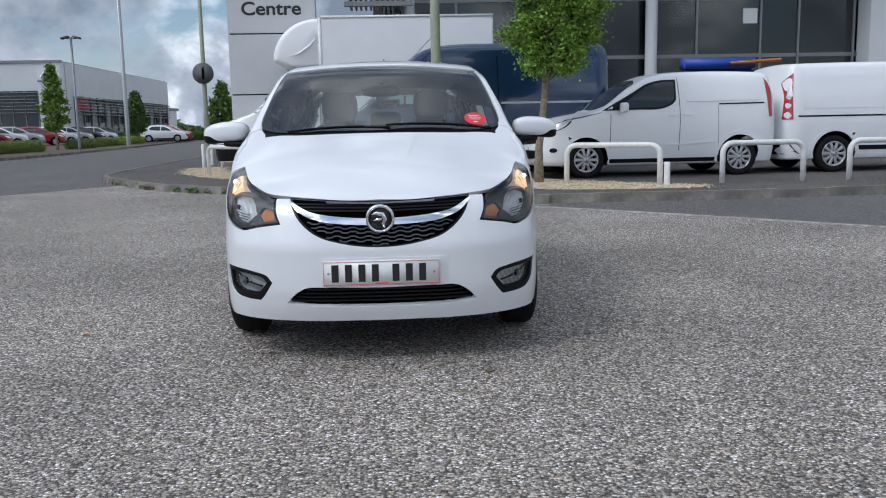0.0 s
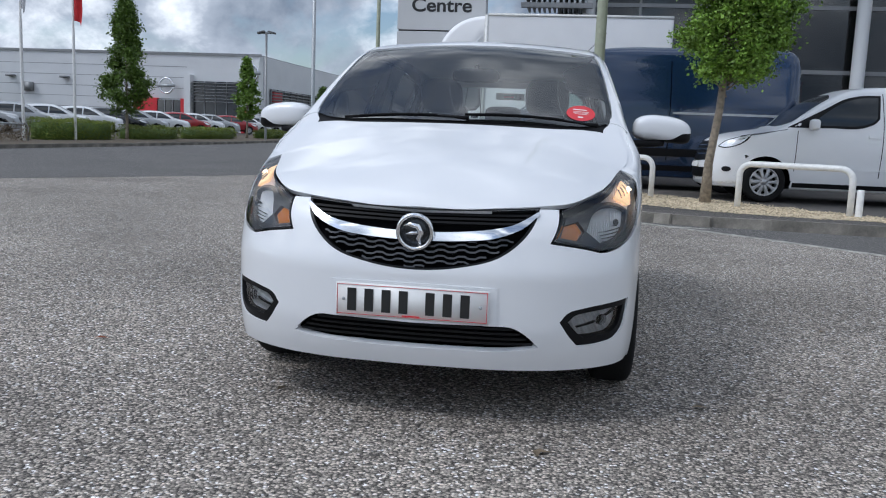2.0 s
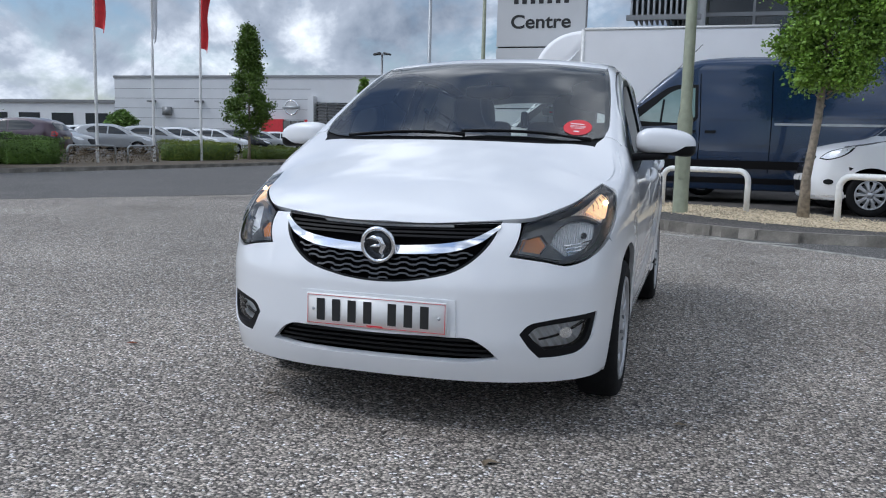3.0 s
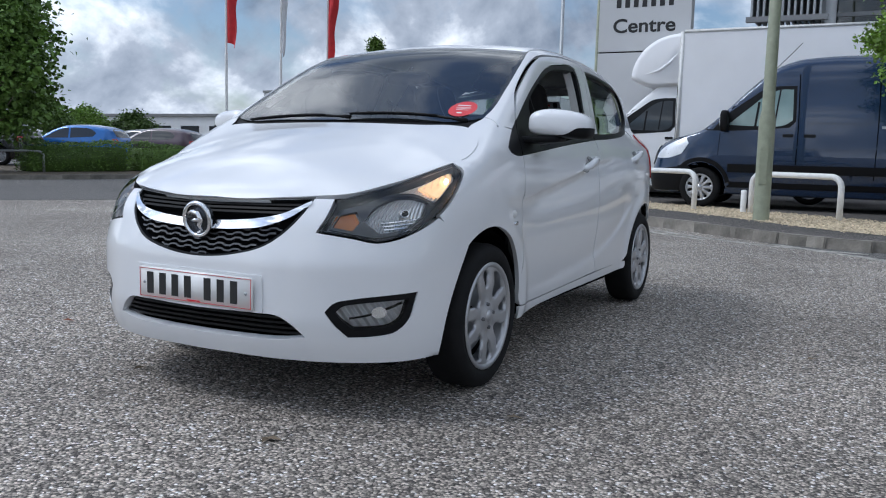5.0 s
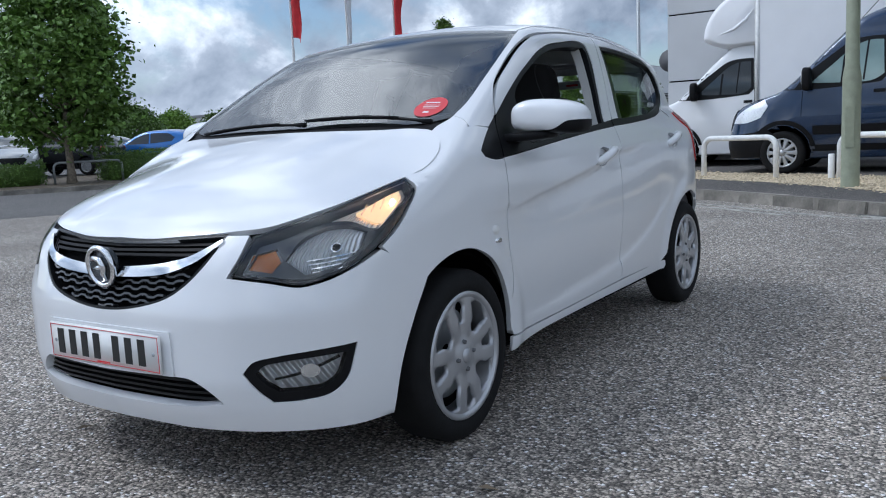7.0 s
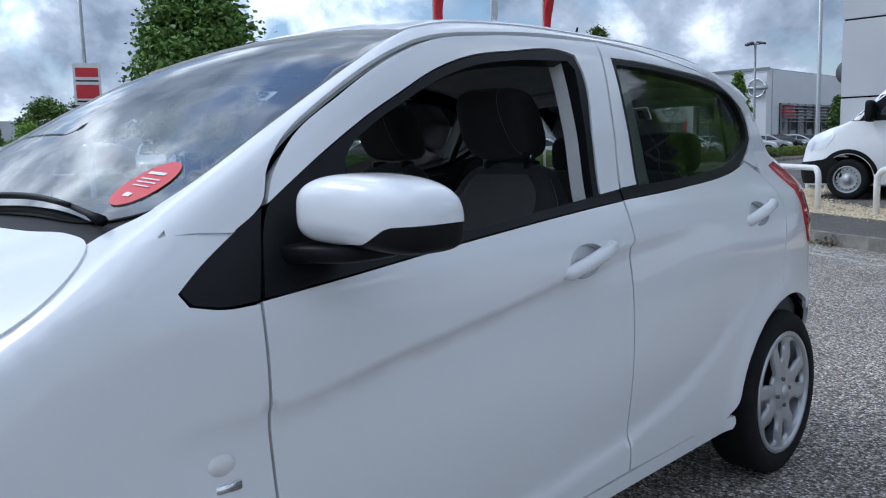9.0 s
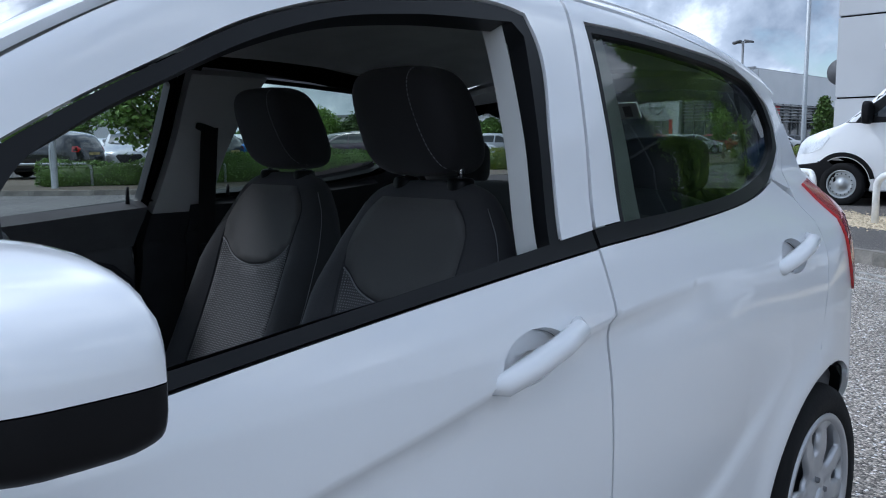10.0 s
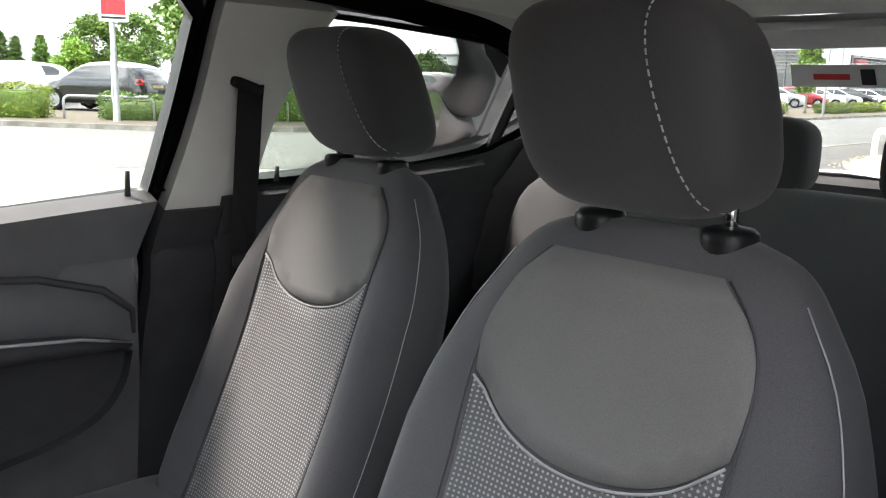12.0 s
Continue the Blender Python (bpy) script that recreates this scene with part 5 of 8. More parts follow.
# ---- cabin ----
panel("headliner", hatch, hatch.over, sym([(0, 1.69), (.3, 1.68), (.54, 1.65), (.57, 1.9), (.575, 2.2), (.56, 2.6), (.53, 3.0), (.50, 3.19), (0, 3.24)]), M["liner"], car, off=-0.035, depth=-0.03, res=0.08)
for s in (1, -1):
    i = 0 if s > 0 else 1
    panel("door_card", hatch, hatch.side, [(1.13, .91), (1.11, .60), (1.14, .32), (2.10, .33), (2.13, .65), (2.14, .96)] + ([(2.10, 1.018), (1.563, .985), (1.30, .955)] if s > 0 else [(2.16, 1.036), (1.9, 1.022), (1.563, .998), (1.30, .96)]), M["grey"], front_doors[i], off=-0.075, depth=-0.05, res=0.05, s=s)
    panel("card_lower", hatch, hatch.side, [(1.20, .70), (1.6, .745), (1.89, .772), (2.0, .765), (2.10, .745), (2.085, .68), (2.05, .63), (1.99, .595), (1.87, .568), (1.5, .54), (1.2, .52)], M["trim"], front_doors[i], off=-0.092, depth=0.03, res=0.03, s=s, corner=85)
    panel("sail_lining", hatch, hatch.side, [(1.12, .93), (1.15, 1.05), (1.29, 1.14), (1.325, 1.13), (1.325, .96)], M["grey"], front_doors[i], off=-0.03, depth=0, s=s)
    part("armrest", tube([(s * .665, 1.30, .775), (s * .650, 1.5, .788), (s * .648, 1.85, .785), (s * .655, 2.0, .770), (s * .672, 2.10, .750)], [.014, .022, .022, .018, .006], 14), M["trim"], front_doors[i])
    # thin pale strip that stands for the highlight along the armrest ledge
    part("armrest_edge", tube([(s * .640, 1.32, .800), (s * .627, 1.5, .810), (s * .626, 1.85, .803), (s * .634, 2.0, .786), (s * .660, 2.10, .756)], [.002, .003, .003, .003, .002], 6), M["steel"], front_doors[i])
    part("card_ridge", tube([(s * .686, 1.30, .935), (s * .684, 1.7, .918), (s * .682, 1.95, .890), (s * .683, 2.06, .855), (s * .686, 2.112, .81), (s * .690, 2.114, .765)], [.004, .007, .007, .007, .006, .004], 8), M["trim"], front_doors[i])
    part("lock_pin", tube([(s * .700, 2.119, 1.02), (s * .699, 2.120, 1.066)], [.006, .0045], 8), M["trim"], front_doors[i])
    panel("door_card", hatch, hatch.side, [(2.27, .34), (2.70, .34), (2.80, .56), (2.96, .70), (3.05, .80), (3.07, 1.0), (2.98, 1.08), (2.9, 1.070), (2.5, 1.035), (2.30, 1.028)], M["trim"], rear_doors[i], off=-0.07, depth=-0.045, res=0.06, s=s)
    part("lock_pin", tube([(s * .683, 2.42, 1.03), (s * .682, 2.422, 1.062)], [.006, .0045], 8), M["trim"], rear_doors[i])
    # middle pillar: pale upper cover, black foot, belt
    panel("pillar_cover", hatch, hatch.side, [(2.055, 1.01), (2.085, 1.18), (2.10, 1.385), (2.39, 1.39), (2.385, 1.20), (2.37, 1.01)] if s > 0 else [(2.185, 1.01), (2.23, 1.18), (2.26, 1.39), (2.50, 1.39), (2.40, 1.18), (2.36, 1.01)], M["lightgrey"], car, off=-0.055, depth=-0.04, res=0.04, s=s, label="pale grey pillar cover")
    panel("pillar_foot", hatch, hatch.side, [(2.09, .28), (2.105 if s > 0 else 2.18, 1.012), (2.375, 1.012), (2.36, .28)], M["trim"], car, off=-0.062, depth=-0.05, res=0.05, s=s)
    belt = empty("seat_belt")
    belt.parent = car
    bm = bmesh.new()
    path = [(.608, 2.325, 1.225), (.612, 2.323, 1.19), (.630, 2.322, 1.05), (.655, 2.32, .85), (.67, 2.32, .60), (.675, 2.33, .42)]
    rows = [[bm.verts.new((s * x, y + w, z)) for w in (-.027, .027)] for x, y, z in path]
    for a, b in zip(rows, rows[1:]):
        bm.faces.new((a[0], a[1], b[1], b[0]))
    bmesh.ops.solidify(bm, geom=bm.faces[:], thickness=0.002)
    part("webbing", bm, M["head_cloth"], belt)
    g = round_box(0, 0, 0, .016, .066, .022, .5, 10)
    g.transform(pose(s * .614, 2.318, 1.222, -18, 0, 0))
    part("guide", g, M["satin"], belt)
    part("buckle", round_box(s * .640, 2.32, .885, .02, .05, .03, .5, 8), M["trim"], belt)
    panel("rear_quarter_lining", hatch, hatch.side, [(3.06, .70), (3.08, 1.0), (3.10, 1.10), (3.17, 1.14), (3.20, 1.22), (3.24, 1.24), (3.40, .95), (3.45, .6)], M["grey"], car, off=-0.05, depth=0, s=s, res=0.06)
    panel("side_lining", hatch, hatch.side, [(2.34, .27), (3.42, .27), (3.45, .7), (3.36, 1.02), (3.2, 1.125), (3.1, 1.118), (3.0, 1.098), (2.9, 1.075), (2.34, 1.03)], M["trim"], car, off=-0.045, depth=0, s=s, res=0.08)
    panel("rear_pillar_lining", hatch, hatch.side, [(3.20, 1.10), (3.21, 1.25), (3.26, 1.23), (3.33, 1.08), (3.36, .98), (3.22, 1.0)], M["lightgrey"], car, off=-0.06, depth=0, s=s, res=0.05)
    panel("quarter_bar", hatch, hatch.side, [(2.995, 1.10), (3.03, 1.108), (3.09, 1.305), (3.055, 1.318)], M["trim"], rear_doors[i], off=-0.03, depth=0.01, s=s)
    # wheel box in recess black: the shade of the rear corner is painted on
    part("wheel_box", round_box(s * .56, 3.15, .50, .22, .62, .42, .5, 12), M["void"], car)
panel("tailgate_lining", hatch, hatch.back, sym([(0, 1.05), (38, 1.065), (41, .95), (41, .58), (0, .58)]), M["grey"], car, u_scale=DEG, off=-0.05, depth=-0.04, res=0.08)
panel("header_lining", hatch, hatch.back, sym([(0, 1.39), (30, 1.375), (46, 1.325), (46, 1.27), (43, 1.30), (30, 1.335), (0, 1.345)]), M["liner"], car, u_scale=DEG, off=-0.03, depth=-0.02, res=0.06)
part("parcel_shelf", box(-.56, .56, 3.06, 3.42, .955, .972, .006), M["grey"], car)


def seat(name, cx, y_top, label):
    """A front seat: bolstered backrest with a plain upper and a dotted lower insert, cushion, headrest on two posts."""
    e = empty(name)
    e.parent = car
    e["label"] = label
    hx = -.020 if cx > 0 else .012
    lean, z0 = math.tan(radians(9)), .46
    half = curve(0, .225, .12, .248, .30, .252, .42, .248, .52, .220, .585, .180, .625, .145, .645, .09)
    thick = curve(0, .15, .3, .135, .5, .11, .6, .085, .645, .03)
    mid = curve(0, 0, .645, 0)

    def slope(h):
        d = 1.105 - z0 - h
        return .20 * d + .26 * d * np.abs(d)

    def front(u, h):
        """Place on the front face: u from -1 to 1 across, h up from the hip."""
        u, h = np.asarray(u, float), np.asarray(h, float)
        w, t = half(h), thick(h)
        x = w * u
        a = np.clip(np.abs(u), 0, 1)
        edge = (1 - a ** 6) ** 0.5
        wing = np.clip((a - .50) / .30, 0, 1)
        wing = wing * wing * (3 - 2 * wing) * np.interp(h, [0, .15, .42, .56], [.05, .06, .045, .0])
        y = y_top - slope(h) + .012 - t / 2 * edge - wing * edge + 0.012 * (1 - a * a) * 0
        return np.stack([cx + x, y, z0 + h], -1)

    nu, nh = 36, 30
    hs = np.concatenate([np.linspace(0, .58, nh - 8), np.linspace(.595, .645, 8)])
    us = np.linspace(-1, 1, nu)
    U, H = np.meshgrid(us, hs)
    F = front(U, H)
    B = F.copy()
    w, t = half(H), thick(H)
    B[..., 1] = y_top - slope(H) + .012 + t / 2 * (1 - np.abs(U) ** 6) ** .5
    V = np.concatenate([F.reshape(-1, 3), B.reshape(-1, 3)])
    n = F.shape[0] * nu
    Q = []
    for i in range(len(hs) - 1):
        for j in range(nu - 1):
            a = i * nu + j
            Q += [(a, a + 1, a + nu + 1, a + nu), (n + a, n + a + nu, n + a + nu + 1, n + a + 1)]
    bm = bmesh.new()
    vs = [bm.verts.new(v) for v in V]
    for q in Q:
        bm.faces.new([vs[i] for i in q])
    top = (len(hs) - 1) * nu
    for j in range(nu - 1):
        bm.faces.new((vs[top + j], vs[top + j + 1], vs[n + top + j + 1], vs[n + top + j]))
    bmesh.ops.remove_doubles(bm, verts=bm.verts[:], dist=2e-4)
    back = part("backrest", bm, M["fabric"], e)

    def patch(nm, outline, mat, lift):
        v, f, spans = tiling(outline, (), .022, 38)
        u = v[:, 0] / half(v[:, 1])
        p = front(u, v[:, 1])
        d = 1e-3
        nrm = np.cross(front(u + d, v[:, 1]) - p, front(u, v[:, 1] + d) - p)
        nrm /= np.linalg.norm(nrm, axis=1)[:, None]
        nrm = np.where((nrm[:, 1] > 0)[:, None], -nrm, nrm)
        a, k = spans[0]
        q = p + nrm * lift
        ring = p[a:a + k] - nrm[a:a + k] * .004
        VV = np.concatenate([q, ring])
        FF = [tuple(t) for t in f] + [(a + i, a + (i + 1) % k, len(q) + (i + 1) % k, len(q) + i) for i in range(k)]
        bmm = bmesh.new()
        vv = [bmm.verts.new(c) for c in VV]
        for t in FF:
            try:
                bmm.faces.new([vv[i] for i in t])
            except ValueError:
                pass
        return part(nm, bmm, mat, back)

    seam = [(-.145, .474), (-.10, .438), (-.05, .420), (0, .415), (.05, .420), (.10, .438), (.145, .474)]
    patch("upper_insert", [(x, h + .004) for x, h in seam] + [(.150, .52), (.132, .575), (.095, .612), (-.095, .612), (-.132, .575), (-.150, .52)], M["plain_cloth"], .004)
    patch("lower_insert", [(x, h - .003) for x, h in seam[::-1]] + [(-.142, .38), (-.142, .22), (-.135, .04), (.135, .04), (.142, .22), (.142, .38)], M["dots"], .003)
    line = np.array([front(x / half(h), h) for x, h in flow(seam, .02, closed=False)])
    part("seam_piping", tube([(p[0], p[1] - .004, p[2]) for p in line], .0016, 6), M["thread"], back)
    edge_x = curve(.05, .140, .22, .146, .38, .147, .474, .151, .53, .150, .58, .132, .612, .10)
    for sg in (1, -1):
        hs2 = np.linspace(.10, .60, 26)
        line = [front(sg * .962, h) for h in hs2]
        part("side_stitch", tube([(p[0], p[1] - .002, p[2]) for p in line], .0009, 5), M["thread"], back)
        line = [front(sg * float(edge_x(h)) / half(h), h) for h in np.linspace(.05, .612, 30)]
        part("bolster_seam", tube([(p[0], p[1] - .001, p[2]) for p in line], .0014, 5), M["trim"], back)
    cush = round_box(cx, y_top - .44, .44, .50, .56, .17, .42, 18)
    for v in cush.verts:
        if v.co.z > .44:
            v.co.z += .035 * min(1, max(0, (abs(v.co.x - cx) - .12) / .1)) + .03 * max(0, (y_top - .44 - v.co.y) / .28)
    part("cushion", cush, M["fabric"], e)
    part("recliner_cover", round_box(cx + (.25 if cx < 0 else -.25), y_top - .22, .50, .035, .16, .09, .5, 10), M["trim"], e)
    # base in recess black, which paints the shade under the cushion
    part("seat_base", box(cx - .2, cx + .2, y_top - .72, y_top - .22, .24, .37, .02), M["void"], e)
    head = round_box(cx, 0, 0, .255, .135, .205, .50, 22)
    for v in head.verts:
        t = (v.co.z + .1025) / .205
        v.co.x = cx + (v.co.x - cx) * (1.03 - .10 * t * t - .12 * (1 - t) ** 3)
        v.co.y *= 1.04 - .15 * t * t
        v.co.y += .075 * (.45 - t)
    head.transform(Matrix.Translation((hx, y_top - .008, 1.216)))
    hr = part("headrest", head, M["head_cloth"], e, "charcoal cloth headrest with pale stitching")
    for sg in (1,):
        ln = []
        for i in range(29):
            t = i / 28
            z = .1025 * math.sin(radians(-62 + 146 * t))
            off = .100 - .040 * math.sin(math.pi * min(1.0, t * .80))
            q = (z + .1025) / .205
            face_y = .0675 * max(0.0, 1 - (off / .1275) ** 4 - abs(z / .1025) ** 4) ** .25
            ln.append((cx + hx + sg * off * (1.03 - .10 * q * q - .12 * (1 - q) ** 3), y_top - .008 - face_y * (1.04 - .15 * q * q) + .075 * (.45 - q) - .0006, 1.216 + z))
        bm = bmesh.new()
        for a, b in zip(ln, ln[1:]):
            a, b = Vector(a), Vector(b)
            tube([a, a.lerp(b, .62)], .0009, 5, bm=bm)
        part("head_stitch", bm, M["thread"], hr)
    for sg in (1, -1):
        part("headrest_post", tube([(cx + sg * .073, y_top + .012, 1.08), (cx + sg * .073, y_top + .008, 1.17)], .0065, 10), M["chrome"], e)
        part("post_collar", lathe([(.0, .010), (.010, .010), (.022, .008), (.026, .004), (.027, -.003), (.026, -.03)], 22), M["satin"], e).location = (cx + sg * .073, y_top + .010, 1.103)
    return e


seat("passenger_seat", .350, 2.215, "charcoal cloth front seat with a dotted insert")
seat("driver_seat", -.325, 2.365, "charcoal cloth front seat with a dotted insert")
bench = empty("rear_bench")
bench.parent = car
bm = round_box(0, 3.02, .78, 1.16, .16, .56, .4, 18)
bm.transform(Matrix.Translation((0, 3.02, .78)) @ Matrix.Rotation(radians(-14), 4, "X") @ Matrix.Translation((0, -3.02, -.78)))
part("bench_back", bm, M["fabric"], bench)
part("bench_cushion", round_box(0, 2.74, .42, 1.16, .5, .18, .4, 16), M["fabric"], bench)
for x in (-.37, 0, .37):
    part("bench_headrest", round_box(x, 3.08, 1.115, .25, .10, .150, .5, 14), M["head_cloth"], bench)
    for dx in (-.06, .06):
        part("headrest_post", tube([(x + dx, 3.10, .98), (x + dx, 3.10, 1.06)], .006, 8), M["chrome"], bench)
part("tunnel", box(-.09, .09, 1.2, 2.6, .22, .42, .03), M["trim"], car)
console = part("console", box(-.08, .08, 1.72, 2.15, .40, .56, .03), M["trim"], car)
dash = empty("dashboard")
dash.parent = car
sec = [(1.02, .99), (1.12, 1.005), (1.28, 1.00), (1.40, .965), (1.455, .90), (1.44, .80), (1.40, .70), (1.38, .52), (1.1, .48)]
bm = bmesh.new()
rows = []
for x in np.linspace(-.70, .70, 15):
    rows.append([bm.verts.new((x, y + .02 * math.cos(x * 4.4), min(z, .99 - .12 * abs(x) ** 3) if z > .9 else z)) for y, z in sec])
for a, b in zip(rows, rows[1:]):
    for i in range(len(sec) - 1):
        bm.faces.new((a[i], a[i + 1], b[i + 1], b[i]))
part("dash_body", bm, M["black"], dash)
hood = round_box(-.36, 1.36, .985, .36, .18, .09, .6, 12)
part("instrument_hood", hood, M["trim"], dash)
part("centre_panel", round_box(0, 1.43, .80, .24, .06, .30, .4, 12), M["satin"], dash)
for x in (-.62, -.11, .11, .62):
    part("air_vent", round_box(x, 1.44, .90, .10, .03, .07, .5, 8), M["trim"], dash)
wheel_e = empty("steering_wheel", pose(-.36, 1.58, .84, 0, 0, 0) @ pose(0, 0, 0, 62, 0, 0))
wheel_e.parent = car
part("wheel_rim", tube([(.178 * math.cos(a), .178 * math.sin(a), 0) for a in np.linspace(0, math.tau, 37)[:-1]], .016, 10, closed=True), M["trim"], wheel_e)
part("wheel_hub", round_box(0, -.01, -.02, .17, .14, .05, .5, 10), M["trim"], wheel_e)
for a in (0, 180, 270):
    part("wheel_spoke", tube([(.06 * math.cos(radians(a)), .06 * math.sin(radians(a)), -.02), (.17 * math.cos(radians(a)), .17 * math.sin(radians(a)), 0)], [.024, .014], 8), M["satin"], wheel_e)
part("steering_column", tube([(-.36, 1.56, .83), (-.36, 1.40, .77)], .045, 12), M["trim"], car)


# ---- island, kerbs, gravel ----
EDGE = [(-7.3, 30), (-6.85, 19.5), (-6.7, 17), (-6.6, 16), (-6.2, 14.8), (-5.57, 13.75), (-4.65, 12.35), (-3.44, 11.1), (-2.2, 10.25), (-.85, 9.5), (.15, 8.78), (1.1, 7.98), (1.95, 7.62), (2.85, 7.58), (4.45, 7.5), (7.0, 7.75), (12, 8.15), (30, 9.5)]
FAR_EDGE = [(-48, -12), (-36, -3), (-24, 5.5), (-20.5, 8.0), (-18.3, 9.8), (-17.0, 12), (-16.5, 15), (-16.2, 22), (-16.2, 34), (-18.0, 55), (-21, 80), (-26, 115)]
near_edge_line, far_edge_line = flow(EDGE, .92, 60, closed=False), flow(FAR_EDGE, 1.0, 60, closed=False)
tagged(part("pavement_island", slab([tuple(p) for p in near_edge_line] + [(60, 12), (60, 70), (-8, 70)], -.05, .115), M["path"], smooth=False), "dark asphalt pavement of the parking island", "pavement", kind="structure")
tagged(part("verge", slab([tuple(p) for p in far_edge_line[::-1]] + [(-200, -30), (-200, 130), (-40, 130)], -.05, .10), M["soil"], smooth=False), "planted verge behind the far kerb", "verge", kind="structure")
tagged(part("car_park", slab([(-190, 40), (-190, -8), (-45, -8), (-33, 5), (-28.5, 11), (-26.5, 14), (-25.5, 30), (-27, 70), (-60, 74), (-190, 74)], 0, .112), M["lane"], smooth=False), "grey asphalt car park of the neighbouring dealer", "car park", kind="structure")
tagged(part("road_lane", slab([(1.0, 7.95), (2.9, 6.3), (4.6, 4.55), (9, .4), (30, -14), (60, -30), (60, 14), (30, 9.6), (7, 7.85), (4.45, 7.6), (2.85, 7.68), (1.95, 7.72)], -.01, .004), M["lane"], smooth=False), "smoother grey asphalt lane beside the kerb", "road", kind="structure")
tagged(part("road_far", slab([(-6.75, 18), (-6.5, 15.9), (-5.5, 13.6), (-7.5, 10.6), (-11, 5.5), (-17, -3), (-26, -16), (-60, -30), (-48, -11.8), (-24, 5.6), (-18.2, 9.9), (-16.4, 15), (-16.1, 34), (-17.9, 55), (-21, 80), (-26, 118), (-14, 118), (-8, 60), (-7.2, 30)], -.01, .004), M["lane"], smooth=False), "worn grey asphalt of the through road", "road", kind="structure")


def kerb_stone(size):
    """A kerb stone 0.9 m long with a rounded upper front edge."""
    bm = box(-.445, .445, -.07, .07, -.06, size, .012)
    for v in bm.verts:
        if v.co.z > size - .02 and v.co.y < 0:
            v.co.y += .018
    return bm


def kerb_run(name, line, top, label):
    run = empty(name, label=label, category="kerb", kind="structure")
    first = None
    pts = flow(line, .905, 60, closed=False)
    for a, b in zip(pts, pts[1:]):
        d = b - a
        ang = math.degrees(math.atan2(d[1], d[0]))
        m = pose((a[0] + b[0]) / 2, (a[1] + b[1]) / 2, random.uniform(-.006, .006), random.uniform(-.5, .5), 0, ang + random.uniform(-.5, .5))
        if first is None:
            first = part("kerb_stone", kerb_stone(top), M["kerb"], run, smooth=False)
            first.matrix_basis = m
            mesh = first.data
        else:
            ob = new("kerb_stone", mesh)
            ob.parent = run
            ob.matrix_basis = m
    return run


kerb_run("kerb_near", EDGE[:-1], .125, "weathered concrete kerb stones round the island")
kerb_run("kerb_far", FAR_EDGE[2:10], .125, "weathered concrete kerb stones along the verge")
GRAVEL = [(-5.2, 18.2), (-4.6, 15.2), (-3.0, 12.85), (-1.67, 11.85), (-.1, 10.7), (.76, 9.85), (1.6, 9.0), (2.3, 8.55), (3.4, 8.25), (4.5, 8.25), (4.7, 8.6), (3.6, 9.6), (2.6, 10.6), (1.6, 11.4), (.2, 12.3), (-1.5, 13.1), (-3.0, 14.4), (-4.0, 16.5), (-4.4, 18.4)]
gp = flow(GRAVEL, .4)
tagged(part("gravel_bed", slab([tuple(p) for p in gp], .09, .122), M["gravel"], smooth=False), "buff gravel bed", "gravel", kind="structure")


def pebbles(n, poly, z, lo, hi, seed, spill=0.0):
    """Many small rough stones scattered over an outline: one joined mesh."""
    rng = np.random.default_rng(seed)
    mn, mx = poly.min(0) - spill, poly.max(0) + spill
    p = rng.uniform(mn, mx, (n * 3, 2))
    ins = within(poly, p)
    if spill:
        ins |= (near_edge(poly, p) < rng.uniform(0, spill, len(p)) * rng.uniform(0, 1, len(p)))
    p = p[ins][:n]
    base = np.array([(1, 0, 0), (-1, 0, 0), (0, 1, 0), (0, -1, 0), (0, 0, 1), (0, 0, -.4)], float)
    face = [(0, 2, 4), (2, 1, 4), (1, 3, 4), (3, 0, 4), (2, 0, 5), (1, 2, 5), (3, 1, 5), (0, 3, 5)]
    k = len(p)
    s = rng.uniform(lo, hi, (k, 1, 1)) * rng.uniform(.6, 1.2, (k, 1, 3))
    a = rng.uniform(0, 6.28, k)
    v = base[None] * s * rng.uniform(.75, 1.2, (k, 6, 1))
    x = v[..., 0] * np.cos(a)[:, None] - v[..., 1] * np.sin(a)[:, None] + p[:, 0:1]
    y = v[..., 0] * np.sin(a)[:, None] + v[..., 1] * np.cos(a)[:, None] + p[:, 1:2]
    V = np.stack([x, y, v[..., 2] * .7 + z], -1).reshape(-1, 3)
    F = (np.array(face)[None] + (np.arange(k) * 6)[:, None, None]).reshape(-1, 3)
    return V, F


tagged(part("gravel_stones", pebbles(14000, gp, .124, .012, .028, 4, .35), M["gravel"], smooth=False), "loose buff gravel stones spilling over the edge", "gravel", kind="stuff")


# ---- hoops, posts, lamps ----
def hoop(a, b, height=.62, r=.043, z=.11):
    d = Vector((b[0] - a[0], b[1] - a[1], 0))
    L, c = d.length, .16
    prof = [(0, -.05), (0, height - c)] + [(c - c * math.cos(t), height - c + c * math.sin(t)) for t in np.linspace(.2, 1.57, 6)] + [(L - c + c * math.sin(t), height - c + c * math.cos(t)) for t in np.linspace(0, 1.4, 6)] + [(L, height - c), (L, -.05)]
    u = d.normalized()
    bm = tube([(a[0] + u.x * s, a[1] + u.y * s, z + h) for s, h in prof], r, 14)
    return tagged(part("hoop_barrier", bm, M["white_plain"]), "white painted steel hoop barrier standing in the gravel", "barrier", group="hoop barriers")


